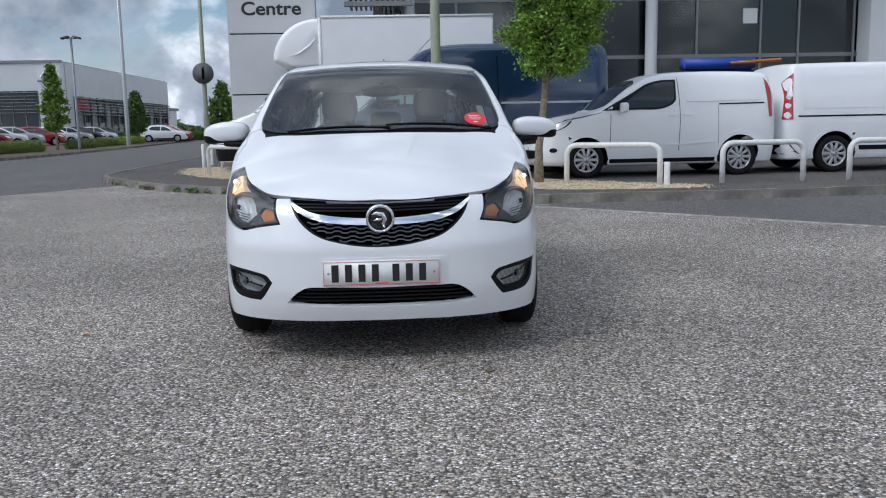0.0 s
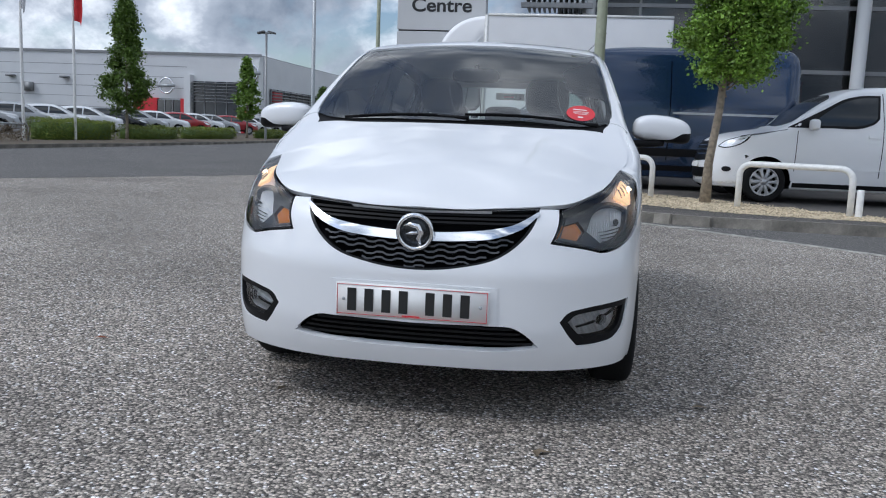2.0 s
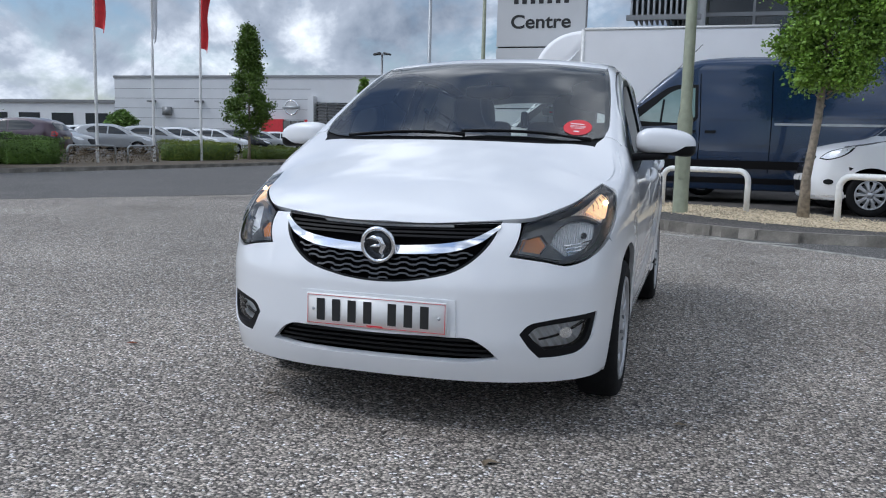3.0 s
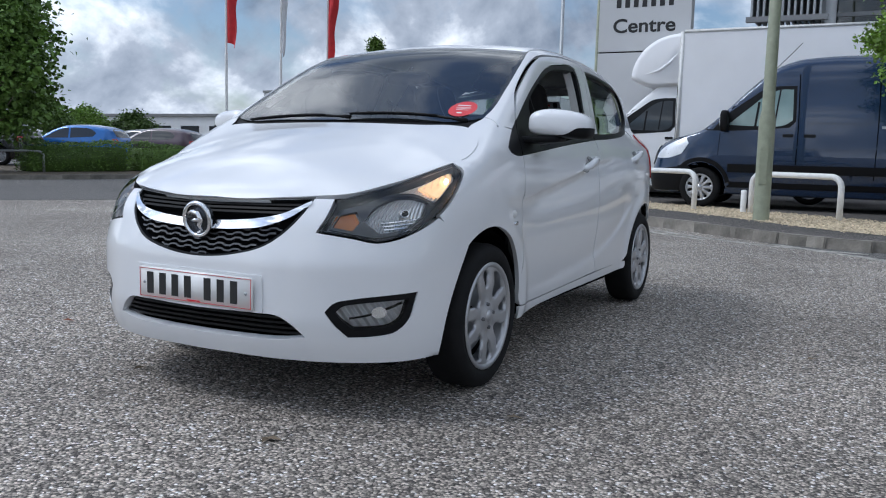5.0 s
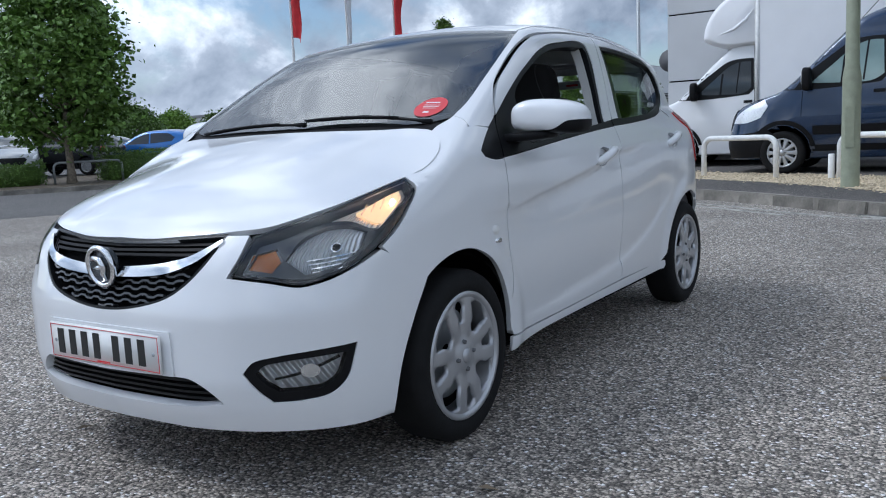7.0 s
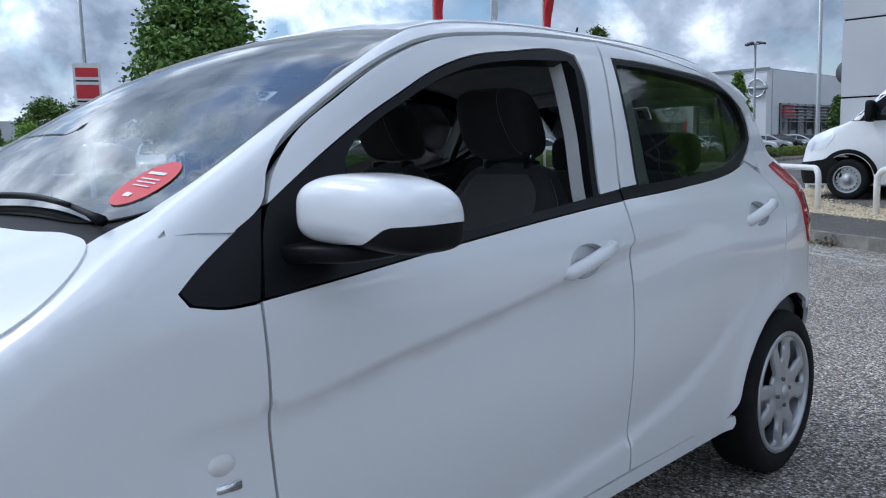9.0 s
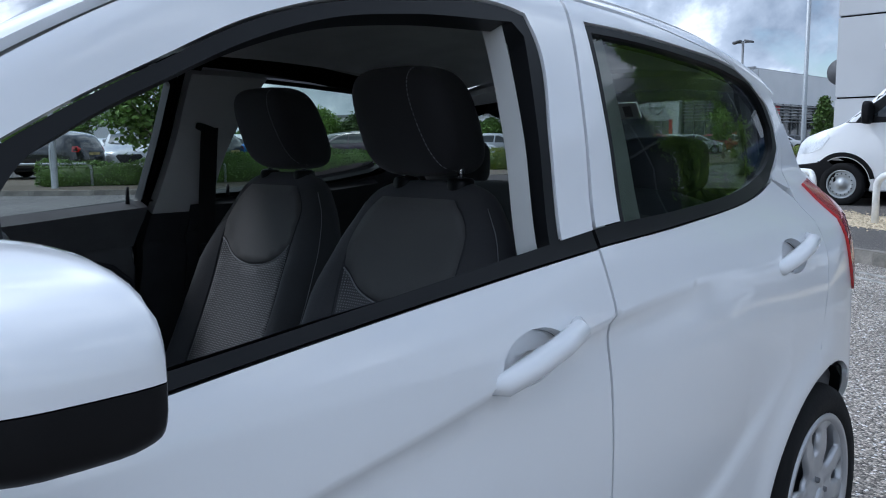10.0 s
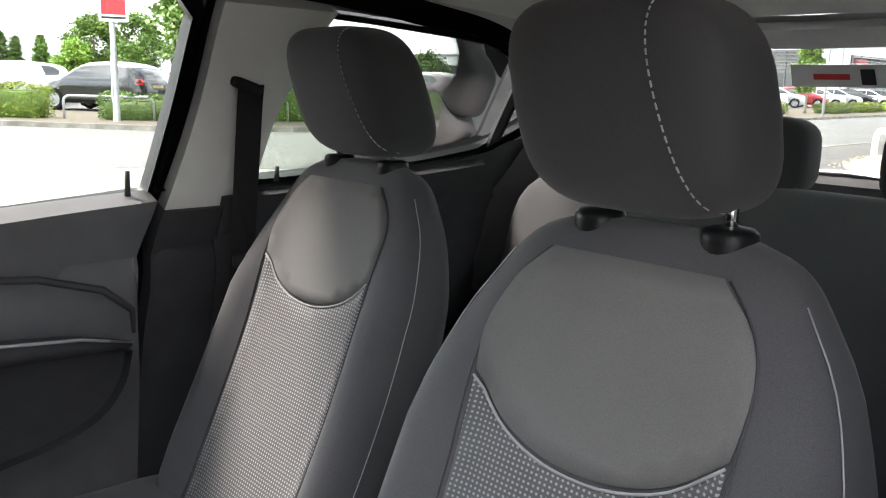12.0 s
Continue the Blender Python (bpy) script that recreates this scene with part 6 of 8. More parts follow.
for a, b in (((2.80, 9.6), (4.08, 8.85)), ((5.09, 8.95), (6.4, 9.02)), ((7.16, 9.05), (8.45, 9.1)), ((.42, 11.55), (1.70, 10.8)), ((-1.75, 12.45), (-.5, 11.85)), ((-3.9, 14.3), (-2.72, 13.0)), ((-4.35, 17.9), (-3.4, 17.0))):
    hoop(a, b)
for x, y, h in ((.30, 11.62, .36), (4.18, 8.82, .36), (-4.95, 18.5, .62), (-5.1, 20.2, .62)):
    tagged(part("bollard", lathe([(.045, 0), (.045, h - .01), (.038, h), (0, h)], 16), M["white_plain"]), "short white painted steel bollard", "bollard", group="bollards").location = (x, y, .11)
for a, b in (((-19.2, 20.2), (-18.9, 22.2)), ((-19.0, 23.0), (-18.9, 24.6)), ((-22.4, 9.2), (-20.9, 11.0)), ((-20.4, 12.6), (-19.6, 14.3))):
    tagged(hoop(a, b, .6, .035, .1), "grey galvanised hoop barrier on the verge").data.materials[0] = M["steel"]


def lamp_post(name, x, y, z, h, r0, r1, step, material, label, head=""):
    e = empty(name, pose(x, y, z), label=label, category="lamp post")
    prof = [(r0 * 1.05, 0), (r0, .02), (r0, step), (r1 * 1.1, step + .12), (r1, step + .16), (r1 * .62, h), (0, h)] if step else [(r0, 0), (r1, h), (0, h)]
    part("shaft", lathe(prof, 20), material, e)
    if step:
        part("service_door", box(-.05, .05, -r0 - .006, -r0 + .01, .5, 1.0, .004), material, e, smooth=False)
    if head == "flood":
        for dx in (-.32, .32):
            hd = round_box(0, 0, 0, .46, .34, .12, .35, 10)
            hd.transform(pose(dx, 0, h - .02, 0, 14 if dx > 0 else -14, 0))
            part("lamp_head", hd, M["grey"], e)
        part("cross_arm", tube([(-.35, 0, h - .08), (.35, 0, h - .08)], .025, 8), material, e)
    if head == "arm":
        part("arm", tube([(0, 0, h - .05), (.25, 0, h + .12), (1.1, 0, h + .2)], .03, 8), material, e)
        part("lamp_head", round_box(1.35, 0, h + .2, .6, .22, .1, .5, 10), M["steel"], e)
    return e


lamp_post("lamp_post", .75, 10.0, .11, 8.0, .108, .082, 1.35, M["post"], "tall sage green steel lamp post on the pavement", "arm")
tall = lamp_post("lamp_post", -6.1, 24.3, .11, 8.0, .10, .075, 1.35, M["post"], "tall sage green lamp post with a round sign", "arm")
disc = tube([(0, -.09, 2.80), (0, -.10, 2.80)], .34, 32)
part("round_sign", disc, M["grey"], tall, "back of a round traffic sign")
part("sign_bracket", box(-.05, .05, -.1, .05, 2.6, 3.0, .01), M["steel"], tall)
lamp_post("lamp_post", -18.4, 55.5, .1, 15.0, .14, .12, 0, M["steel"], "very tall grey steel lamp column beside the road")
lamp_post("lamp_post", -17.6, 44.3, .1, 6.2, .07, .06, 0, M["frame"], "grey lamp column with twin floodlights", "flood")
lamp_post("lamp_post", -24.6, 7.2, .1, 8.0, .14, .10, 1.6, M["steel"], "grey galvanised lamp post behind the hedge", "arm")
lamp_post("lamp_post", -62, 34, .1, 7.5, .07, .06, 0, M["steel"], "distant lamp column with twin floodlights", "flood")
lamp_post("lamp_post", -70, 16, .1, 7.5, .07, .06, 0, M["steel"], "distant lamp column with twin floodlights", "flood")
lamp_post("lamp_post", -14.5, 110, .1, 9, .08, .07, 0, M["steel"], "distant lamp column with twin floodlights", "flood")
sp = lamp_post("sign_post", -20.5, 9.85, .1, 7.0, .085, .07, 1.5, M["steel"], "steel post carrying a red and white parking sign", "")
sp["category"] = "sign post"
part("second_pole", tube([(-.14, .05, 0), (-.14, .05, 7.0)], .035, 10), M["steel"], sp)
board = part("sign_board", box(-.02, .02, -.34, .34, 2.45, 3.55, .005), M["plate"], sp, smooth=False)
board.matrix_basis = pose(.11, 0, 0, 0, 0, -20)
for z0, z1, mt in ((2.62, 2.98, "red_sign"), (3.18, 3.42, "red_sign"), (3.06, 3.10, "ink"), (2.52, 2.57, "ink")):
    bb = part("print_bar", box(.021, .026, -.28, .28, z0, z1), M[mt], sp, smooth=False)
    bb.matrix_basis = pose(.11, 0, 0, 0, 0, -20)


def flag_pole(x, y, material, label, side):
    e = empty("flag_pole", pose(x, y, .1), label=label, category="flag pole", group="flag poles")
    part("pole", lathe([(.055, 0), (.055, 4.3), (.042, 4.35), (.035, 8.6), (.045, 8.62), (0, 8.68)], 14), M["white_plain"], e)
    bm = bmesh.new()
    rows = []
    for j in range(13):
        z = 8.4 - j * .31
        w = .92 * (1 - .25 * (j / 12) ** 2)
        rows.append([bm.verts.new((.05 + side * w * u * (.55 + .2 * math.sin(j * .7)), .18 * math.sin(5 * u + j * .5) * u, z - .25 * u * u)) for u in np.linspace(0, 1, 9)])
    for a, b in zip(rows, rows[1:]):
        for i in range(8):
            bm.faces.new((a[i], a[i + 1], b[i + 1], b[i]))
    part("flag", bm, material, e)
    return e


flag_pole(-19.5, 22.0, M["flag_red"], "white flag pole with a furled red flag", 1)
flag_pole(-19.5, 25.2, M["flag_white"], "white flag pole with a pale flag", .35)
flag_pole(-19.5, 28.4, M["flag_red"], "white flag pole with a furled red flag", .8)


# ---- vans ----
def shell(body, L, W, z0, H, cell, axles, arch):
    """The closed skin of a vehicle: a box grid drawn onto its surface, with the wheel arches cut in. Gives the skin and the arch hollows."""
    nx, ny, nz = (max(4, int(round(v / cell))) for v in (2 * W, L, H - z0))
    core = np.array([(-.35 * W, .9, z0 + .35), (.35 * W, L - .9, H - .6)])
    key, P, quads = {}, [], []

    def vid(i, j, k):
        if (i, j, k) not in key:
            key[(i, j, k)] = len(P)
            P.append((-W + 2 * W * i / nx, L * j / ny, z0 + (H - z0) * k / nz))
        return key[(i, j, k)]

    for i in (0, nx):
        for j in range(ny):
            for k in range(nz):
                quads.append((vid(i, j, k), vid(i, j + 1, k), vid(i, j + 1, k + 1), vid(i, j, k + 1)))
    for j in (0, ny):
        for i in range(nx):
            for k in range(nz):
                quads.append((vid(i, j, k), vid(i + 1, j, k), vid(i + 1, j, k + 1), vid(i, j, k + 1)))
    for k in (0, nz):
        for i in range(nx):
            for j in range(ny):
                quads.append((vid(i, j, k), vid(i + 1, j, k), vid(i + 1, j + 1, k), vid(i, j + 1, k)))
    P = np.array(P)
    side = np.abs(np.abs(P[:, 0]) - W) < 1e-6
    hollow = np.zeros(len(P), bool)
    for ya, za in axles:
        d = P[:, 1:] - (ya, za)
        r = np.linalg.norm(d, axis=1)
        snap = side & (np.abs(r - arch) < cell * .55)
        P[snap, 1:] = np.array((ya, za)) + d[snap] / r[snap, None] * arch
        hollow |= side & (r < arch + 1e-4) | snap
    tgt = np.clip(P, core[0], core[1])
    flat = side & (P[:, 1] > .5) & (P[:, 1] < L - .5) & (P[:, 2] < H - .5)
    own = tgt.copy()
    own[flat, 1:] = P[flat, 1:]
    flat &= body.f(own) < -.12
    tgt[flat, 1:] = P[flat, 1:]
    bad = body.f(tgt) > -.1
    tgt[bad] = tgt[bad] * (.5, 0, 0) + (0, 2.5, z0 + .6)
    S = body.meet(tgt + (P - tgt) * 2.2, tgt)
    inner = hollow.copy()
    for ya, za in axles:
        inner &= ~(np.abs(np.linalg.norm(P[:, 1:] - (ya, za), axis=1) - arch) < 1e-3)
    S[inner, 0] *= .62
    skin = [q for q in quads if not all(hollow[i] for i in q)]
    dark = [q for q in quads if all(hollow[i] for i in q)]
    N = body.normal(S)
    return S, skin, dark, N


def use(S, quads, N=None):
    ids = sorted({i for q in quads for i in q})
    m = {a: b for b, a in enumerate(ids)}
    f = []
    for q in quads:
        a, b, c = S[q[0]], S[q[1]], S[q[2]]
        n = np.cross(b - a, c - a)
        q = q if n @ N[q[0]] > 0 else q[::-1]
        f.append(tuple(m[i] for i in q))
    return S[ids], f, N[ids]


def vehicle(name, label, category, body, L, W, H, axles, wheel_r, color, place, panes, group="", cell=.10, arch=None, lamps=(), trims=(), bumper=None, steel=False, width=.22, z0=.22):
    """A van or car: painted skin, arches, wheels, panes, lamps and trims, laid on its surface."""
    e = empty(name, label=label, category=category, group=group)
    S, skin, dark, N = shell(body, L, W, z0, H, cell, axles, arch or wheel_r + .07)
    v, f, n = use(S, skin, N)
    part("body", (v, f), color, e, "", True, n)
    for ya, za in axles:
        for s in (1, -1):
            mine = [q for q in dark if S[q[0], 0] * s > 0 and abs(S[q[0], 1] - ya) < 1]
            if mine:
                v, f, n = use(S, mine, N)
                part("wheel_arch", (v, f), M["void"], e)
    for ya, za in axles:
        for s in (1, -1):
            wheel("wheel", e, (s * (W - width / 2 - .03), ya, wheel_r), wheel_r, width, wheel_r * .66, s, 10 if not steel else 6, steel=steel)
    rim = arch or wheel_r + .07
    for ya, za in axles:
        for s in (1, -1):
            panel("arch_lip", body, body.side, arc(ya, za, rim + .055, 4, 176, 16) + arc(ya, za, rim - .012, 176, 4, 16), color, e, off=.007, depth=.03, res=.07, s=s)
    for nm, way, outline, mt, both, off in panes:
        for s in ((1, -1) if both else (1,)):
            panel(nm, body, way, outline, M[mt], e, off=off, depth=.012, res=.09, u_scale=DEG if way in (body.wrap, body.back) else 1.0, s=s)
    e.matrix_basis = place
    return e


def sort_of(k=.12, **kw):
    return Body(k=k, **kw)


tall_van = sort_of(
    wide=curve(.2, .93, .5, .985, .9, 1.02, 1.5, 1.01, 2.0, .96, 2.4, .89, 2.6, .80),
    plan=curve(0, 0, .4, .03, .7, .12, .88, .3, .98, .6, 1.04, 1.2), nose=curve(.2, .06, .5, 0, .8, .05, 1.05, .12, 1.25, .25, 2.6, .5),
    top=curve(0, .98, .25, 1.14, .6, 1.26, .95, 1.36, 1.1, 1.47, 1.9, 2.22, 2.2, 2.44, 2.6, 2.55, 3.2, 2.58, 5.8, 2.56, 6.1, 2.5),
    crown=curve(0, .12, 1, .06, 2, .05, 6, .05), tail=curve(.2, 5.90, .5, 5.96, 2.2, 5.93, 2.6, 5.8), tail_plan=curve(0, 0, .8, .03, 1.0, .15, 1.05, .3), bottom=curve(0, .24, 6, .24), pivot=1.6)
VAN_PANES = [
    ("window_surround", tall_van.side, [(1.02, 1.33), (1.42, 1.62), (1.75, 1.86), (2.02, 2.03), (2.22, 2.06), (2.47, 2.06), (2.49, 1.48), (2.40, 1.38), (1.9, 1.34), (1.4, 1.32)], "satin", True, .003),
    ("cab_window", tall_van.side, [(1.42, 1.42), (1.75, 1.70), (2.05, 1.94), (2.22, 2.0), (2.42, 2.0), (2.44, 1.50), (2.36, 1.44), (1.9, 1.40)], "far_glass", True, .008),
    ("window_bar", tall_van.side, band([(1.86, 1.40), (1.90, 1.80)], .018), "satin", True, .012),
    ("window_bar", tall_van.side, band([(2.16, 1.42), (2.22, 2.0)], .012), "satin", True, .012),
        ("side_moulding", tall_van.side, [(1.45, .62), (4.6, .62), (4.6, .76), (1.45, .76)], "black", True, .012),
    ("sill_moulding", tall_van.side, [(1.45, .36), (4.5, .36), (4.5, .46), (1.45, .46)], "black", True, .004),
    ("arch_trim", tall_van.side, arc(1.0, .36, .50, 10, 170, 10) + arc(1.0, .36, .43, 170, 10, 10), "black", True, .012),
    ("windscreen", tall_van.over, sym([(0, 1.06), (.6, 1.12), (.84, 1.22), (.76, 2.0), (.5, 2.08), (0, 2.1)]), "far_glass", False, .006),
    ("headlight", tall_van.wrap, [(27, .84), (31, .98), (38, 1.10), (47, 1.20), (50, 1.10), (46, .92), (38, .84)], "reflector", True, .006),
    ("grille", tall_van.wrap, sym([(0, 1.06), (24, 1.06), (26, .90), (22, .72), (0, .70)]), "satin", False, .008),
    ("front_bumper", tall_van.wrap, sym([(0, .66), (36, .66), (50, .72), (55, .62), (54, .28), (0, .26)]), "black", False, .012),
    ("door_line", tall_van.side, band([(2.52, .55), (2.53, 1.4), (2.5, 2.25)], .008), "void", True, .002),
    ("door_line", tall_van.side, band([(1.28, .9), (1.30, 1.3)], .004), "void", True, .002),
    ("slide_rail", tall_van.side, [(3.75, 1.37), (5.6, 1.37), (5.6, 1.41), (3.75, 1.41)], "steel", True, .006),
    ("load_panel", tall_van.side, [(2.68, 1.46), (3.60, 1.46), (3.60, 2.22), (2.80, 2.22), (2.70, 2.12)], None, True, .004),
    ("load_panel", tall_van.side, [(3.78, 1.50), (5.50, 1.50), (5.45, 2.22), (3.78, 2.22)], None, True, .004),
    ("belt_crease", tall_van.side, band([(1.35, 1.10), (2.5, 1.06), (4.0, 1.06), (5.6, 1.10)], .022), None, True, .008),
    ("door_line", tall_van.side, band([(3.69, .55), (3.70, 1.4), (3.68, 2.30)], .008), "void", True, .002),
    ("door_handle", tall_van.side, [(2.62, 1.22), (2.80, 1.22), (2.80, 1.27), (2.62, 1.27)], "satin", True, .012),
    ("door_handle", tall_van.side, [(2.30, 1.22), (2.46, 1.22), (2.46, 1.27), (2.30, 1.27)], "satin", True, .012),
]


def van_mirror(e, x, y, z, s=1):
    part("door_mirror", round_box(s * (x + .14), y, z, .24, .14, .36, .5, 10), M["black"], e)
    part("mirror_glass", round_box(s * (x + .14), y - .066, z + .02, .16, .02, .22, .5, 8), M["white_plain"], e)


def at_side(x_front, y_near, width, z=.11):
    """Pose of a vehicle whose nose points to -x and whose flank lies along y_near."""
    return pose(x_front, y_near + width, z) @ pose(0, 0, 0, 0, 0, -90)


AX_T = ((1.0, .36), (4.75, .36))
blue_panes = [(a, w, o, ("van_glass" if a == "cab_window" else m or "blue"), b, .012 if a in ("load_panel", "belt_crease") else f) for a, w, o, m, b, f in VAN_PANES]
van = vehicle("panel_van", "dark blue high-roof panel van parked behind the hoops", "van", tall_van, 5.98, 1.04, 2.6, AX_T, .345, M["blue"], at_side(-1.6, 12.75, 1.03), blue_panes, "parked vans", arch=.43, steel=False)
for s in (1, -1):
    van_mirror(van, 1.0, 1.38, 1.48, s)
part("roof_aerial", tube([(.75, 1.95, 2.2), (.95, 2.5, 2.75)], .006, 6), M["black"], van)

# box van: the same cab in white with a tall box that leans over the cab
cab = sort_of(wide=tall_van.wide, plan=tall_van.plan, nose=tall_van.nose, top=tall_van.top, crown=tall_van.crown, tail=curve(.2, 2.66, 2.6, 2.66), tail_plan=curve(0, 0, 1.1, .02), bottom=tall_van.bottom, pivot=1.6)
cab_panes = []
for a, w, o, m, b, f in VAN_PANES:
    if a in ("side_moulding", "sill_moulding", "slide_rail", "load_panel", "door_line", "belt_crease"):
        continue
    cab_panes.append((a, cab.over if a == "windscreen" else cab.wrap if a in ("headlight", "grille", "front_bumper") else cab.side, o, m, b, f))
box_van = vehicle("box_van", "white box van with a rounded box over its cab", "van", cab, 2.7, 1.04, 2.5, ((1.0, .36),), .345, M["van_white"], at_side(-4.1, 15.3, 1.03), cab_panes, "parked vans", arch=.43, steel=True)
for s in (1, -1):
    van_mirror(box_van, 1.0, 1.38, 1.48, s)
    wheel("wheel", box_van, (s * .9, 5.1, .345), .345, .22, .23, s, steel=True)
    part("side_guard", box(s * 1.0 - .02, s * 1.0 + .02, 2.9, 4.5, .45, .60, .01), M["steel"], box_van)


part("load_box", box(-1.07, 1.07, 2.56, 6.4, .95, 3.41, .03), M["box_white"], box_van, smooth=False)
pod = bmesh.new()
outl = flow([(2.57, 2.30), (1.72, 2.34), (1.50, 2.46), (1.52, 2.65), (1.68, 2.98), (1.98, 3.24), (2.35, 3.36), (2.57, 3.38)], .09, 42)
mid_y, mid_z = 2.57, 2.75
rows = []
for x in (-1.04, -1.03, -1.0, -.95, -.87, -.5, 0, .5, .87, .95, 1.0, 1.03, 1.04):
    t = max(0.0, (abs(x) - .84) / .20)
    k = 1 - .16 * (1 - math.sqrt(max(0.0, 1 - t * t)))
    rows.append([pod.verts.new((x, mid_y + (y - mid_y) * k, mid_z + (z - mid_z) * (k if y < 2.5 else 1))) for y, z in outl])
for a, b in zip(rows, rows[1:]):
    for i in range(len(outl)):
        pod.faces.new((a[i], a[(i + 1) % len(outl)], b[(i + 1) % len(outl)], b[i]))
pod.faces.new(rows[0])
pod.faces.new(rows[-1][::-1])
pod_ob = part("over_cab_pod", pod, M["box_white"], box_van, "moulded white pod over the cab")
for s in (1, -1):
    part("pod_swage", tube([(s * 1.035, 2.50, 2.98), (s * 1.04, 2.34, 2.78), (s * 1.04, 2.12, 2.62), (s * 1.035, 1.82, 2.53)], [.004, .03, .03, .004], 10), M["box_white"], pod_ob)
    part("box_seal", box(s * 1.0 - .04, s * 1.0 + .04, 2.50, 2.57, .95, 2.32, .01), M["void"], box_van)
for z in (.98, 3.38):
    part("box_rail", box(-1.085, 1.085, 2.6, 6.4, z - .03, z + .03, .01), M["white_plain"], box_van)
part("box_edge", box(-1.085, 1.085, 2.52, 2.60, .95, 3.38, .01), M["white_plain"], box_van)
part("chassis", box(-.45, .45, 1.0, 6.3, .5, .9, .02), M["void"], box_van)

compact = sort_of(
    wide=curve(.2, .84, .5, .90, .9, .918, 1.2, .90, 1.6, .83, 1.85, .74), k=.09,
    plan=curve(0, 0, .4, .04, .65, .14, .8, .3, .88, .6, .93, 1.1), nose=curve(.2, .06, .45, 0, .7, .05, .95, .14, 1.15, .28, 1.8, .5),
    top=curve(0, .80, .2, .98, .6, 1.09, 1.05, 1.17, 1.2, 1.25, 1.85, 1.68, 2.15, 1.80, 2.6, 1.85, 3.2, 1.86, 4.3, 1.82, 4.5, 1.75),
    crown=curve(0, .15, 1, .08, 5, .06), tail=curve(.2, 4.37, .6, 4.43, 1.2, 4.41, 1.9, 4.23), tail_plan=curve(0, 0, .7, .03, .88, .12, .94, .3), bottom=curve(0, .22, 5, .22), pivot=1.4)
compact_panes = [
    ("cab_window", compact.side, [(1.20, 1.17), (1.75, 1.48), (2.0, 1.62), (2.25, 1.68), (2.52, 1.69), (2.52, 1.34), (2.46, 1.27), (2.36, 1.22), (1.8, 1.18)], "satin", True, .004),
    ("door_glass", compact.side, [(1.52, 1.215), (1.80, 1.45), (2.02, 1.58), (2.25, 1.645), (2.485, 1.655), (2.485, 1.35), (2.43, 1.29), (2.34, 1.25), (1.9, 1.215)], "far_glass", True, .009),
    ("windscreen", compact.over, sym([(0, 1.12), (.6, 1.18), (.74, 1.28), (.66, 1.82), (.4, 1.9), (0, 1.92)]), "far_glass", False, .006),
    ("headlight", compact.wrap, [(29, .84), (33, .93), (42, 1.0), (51, 1.06), (48, .95), (42, .86), (35, .82)], "satin", True, .004),
    ("headlight_lens", compact.wrap, [(30.5, .85), (34, .92), (42, .985), (49, 1.035), (46.5, .95), (41.5, .87), (35, .835)], "reflector", True, .008),
    ("grille", compact.wrap, sym([(0, .92), (20, .93), (25, .86), (22, .62), (0, .60)]), "satin", False, .006),
    ("grille_bar", compact.wrap, band([(-21, .86), (0, .85), (21, .86)], .010), "chrome", False, .012),
    ("grille_bar", compact.wrap, band([(-21, .79), (0, .78), (21, .79)], .008), "chrome", False, .012),
    ("grille_bar", compact.wrap, band([(-20, .72), (0, .71), (20, .72)], .008), "chrome", False, .012),
    ("lower_grille", compact.wrap, sym([(0, .50), (22, .50), (25, .36), (0, .34)]), "satin", False, .006),
    ("fog_lamp", compact.wrap, ring_of(38, .50, 2.6, .04, 14), "satin", True, .008),
    ("bumper_lip", compact.wrap, band([(-48, .30), (0, .27), (48, .30)], .018), "reflector", False, .006),
    ("number_plate", compact.wrap, sym([(0, .58), (10.5, .58), (10.5, .50), (0, .50)]), "plate", False, .02),
    ("tail_light", compact.side, [(4.22, 1.02), (4.28, 1.02), (4.19, 1.62), (4.13, 1.70)], "red", True, .008),
    ("slide_rail", compact.side, [(3.30, 1.245), (4.12, 1.255), (4.12, 1.278), (3.30, 1.268)], "satin", True, .006),
    ("load_panel", compact.side, [(2.70, 1.30), (4.02, 1.32), (4.00, 1.58), (3.9, 1.69), (2.75, 1.69)], "van_white", True, .008),
    ("door_line", compact.side, band([(2.58, .45), (2.59, 1.1), (2.55, 1.72)], .005), "void", True, .002),
    ("door_line", compact.side, band([(3.30, .48), (3.29, .9), (3.28, 1.25)], .004), "grey", True, .002),
    ("door_line", compact.side, band([(1.34, .50), (1.35, 1.12)], .005), "void", True, .002),
    ("bonnet_line", compact.side, band([(.55, 1.02), (.9, 1.08), (1.2, 1.14)], .004), "grey", True, .002),
    ("side_crease", compact.side, band([(1.4, .60), (2.4, .56), (3.2, .60)], .012), "van_white", True, .008),
    ("sill", compact.side, [(1.34, .26), (3.25, .26), (3.25, .33), (1.34, .33)], "black", True, .004),
    ("door_handle", compact.side, [(2.38, 1.05), (2.54, 1.05), (2.54, 1.09), (2.38, 1.09)], "van_white", True, .018),
    ("door_handle", compact.side, [(2.66, 1.07), (2.82, 1.07), (2.82, 1.11), (2.66, 1.11)], "van_white", True, .018),
    ("tailgate_line", compact.back, band([(0, .6), (0, 1.7)], .004), "void", False, .003),
]
cn = vehicle("small_van", "white compact van parked beside the tree", "van", compact, 4.45, .93, 1.86, ((.92, .33), (3.69, .33)), .325, M["van_white"], at_side(2.44, 10.75, .92) @ pose(0, 0, 0, 0, 0, 2), compact_panes, "parked vans", arch=.40)
for s in (1, -1):
    part("door_mirror", round_box(s * 1.02, 1.55, 1.22, .2, .13, .17, .5, 10), M["van_white"], cn)
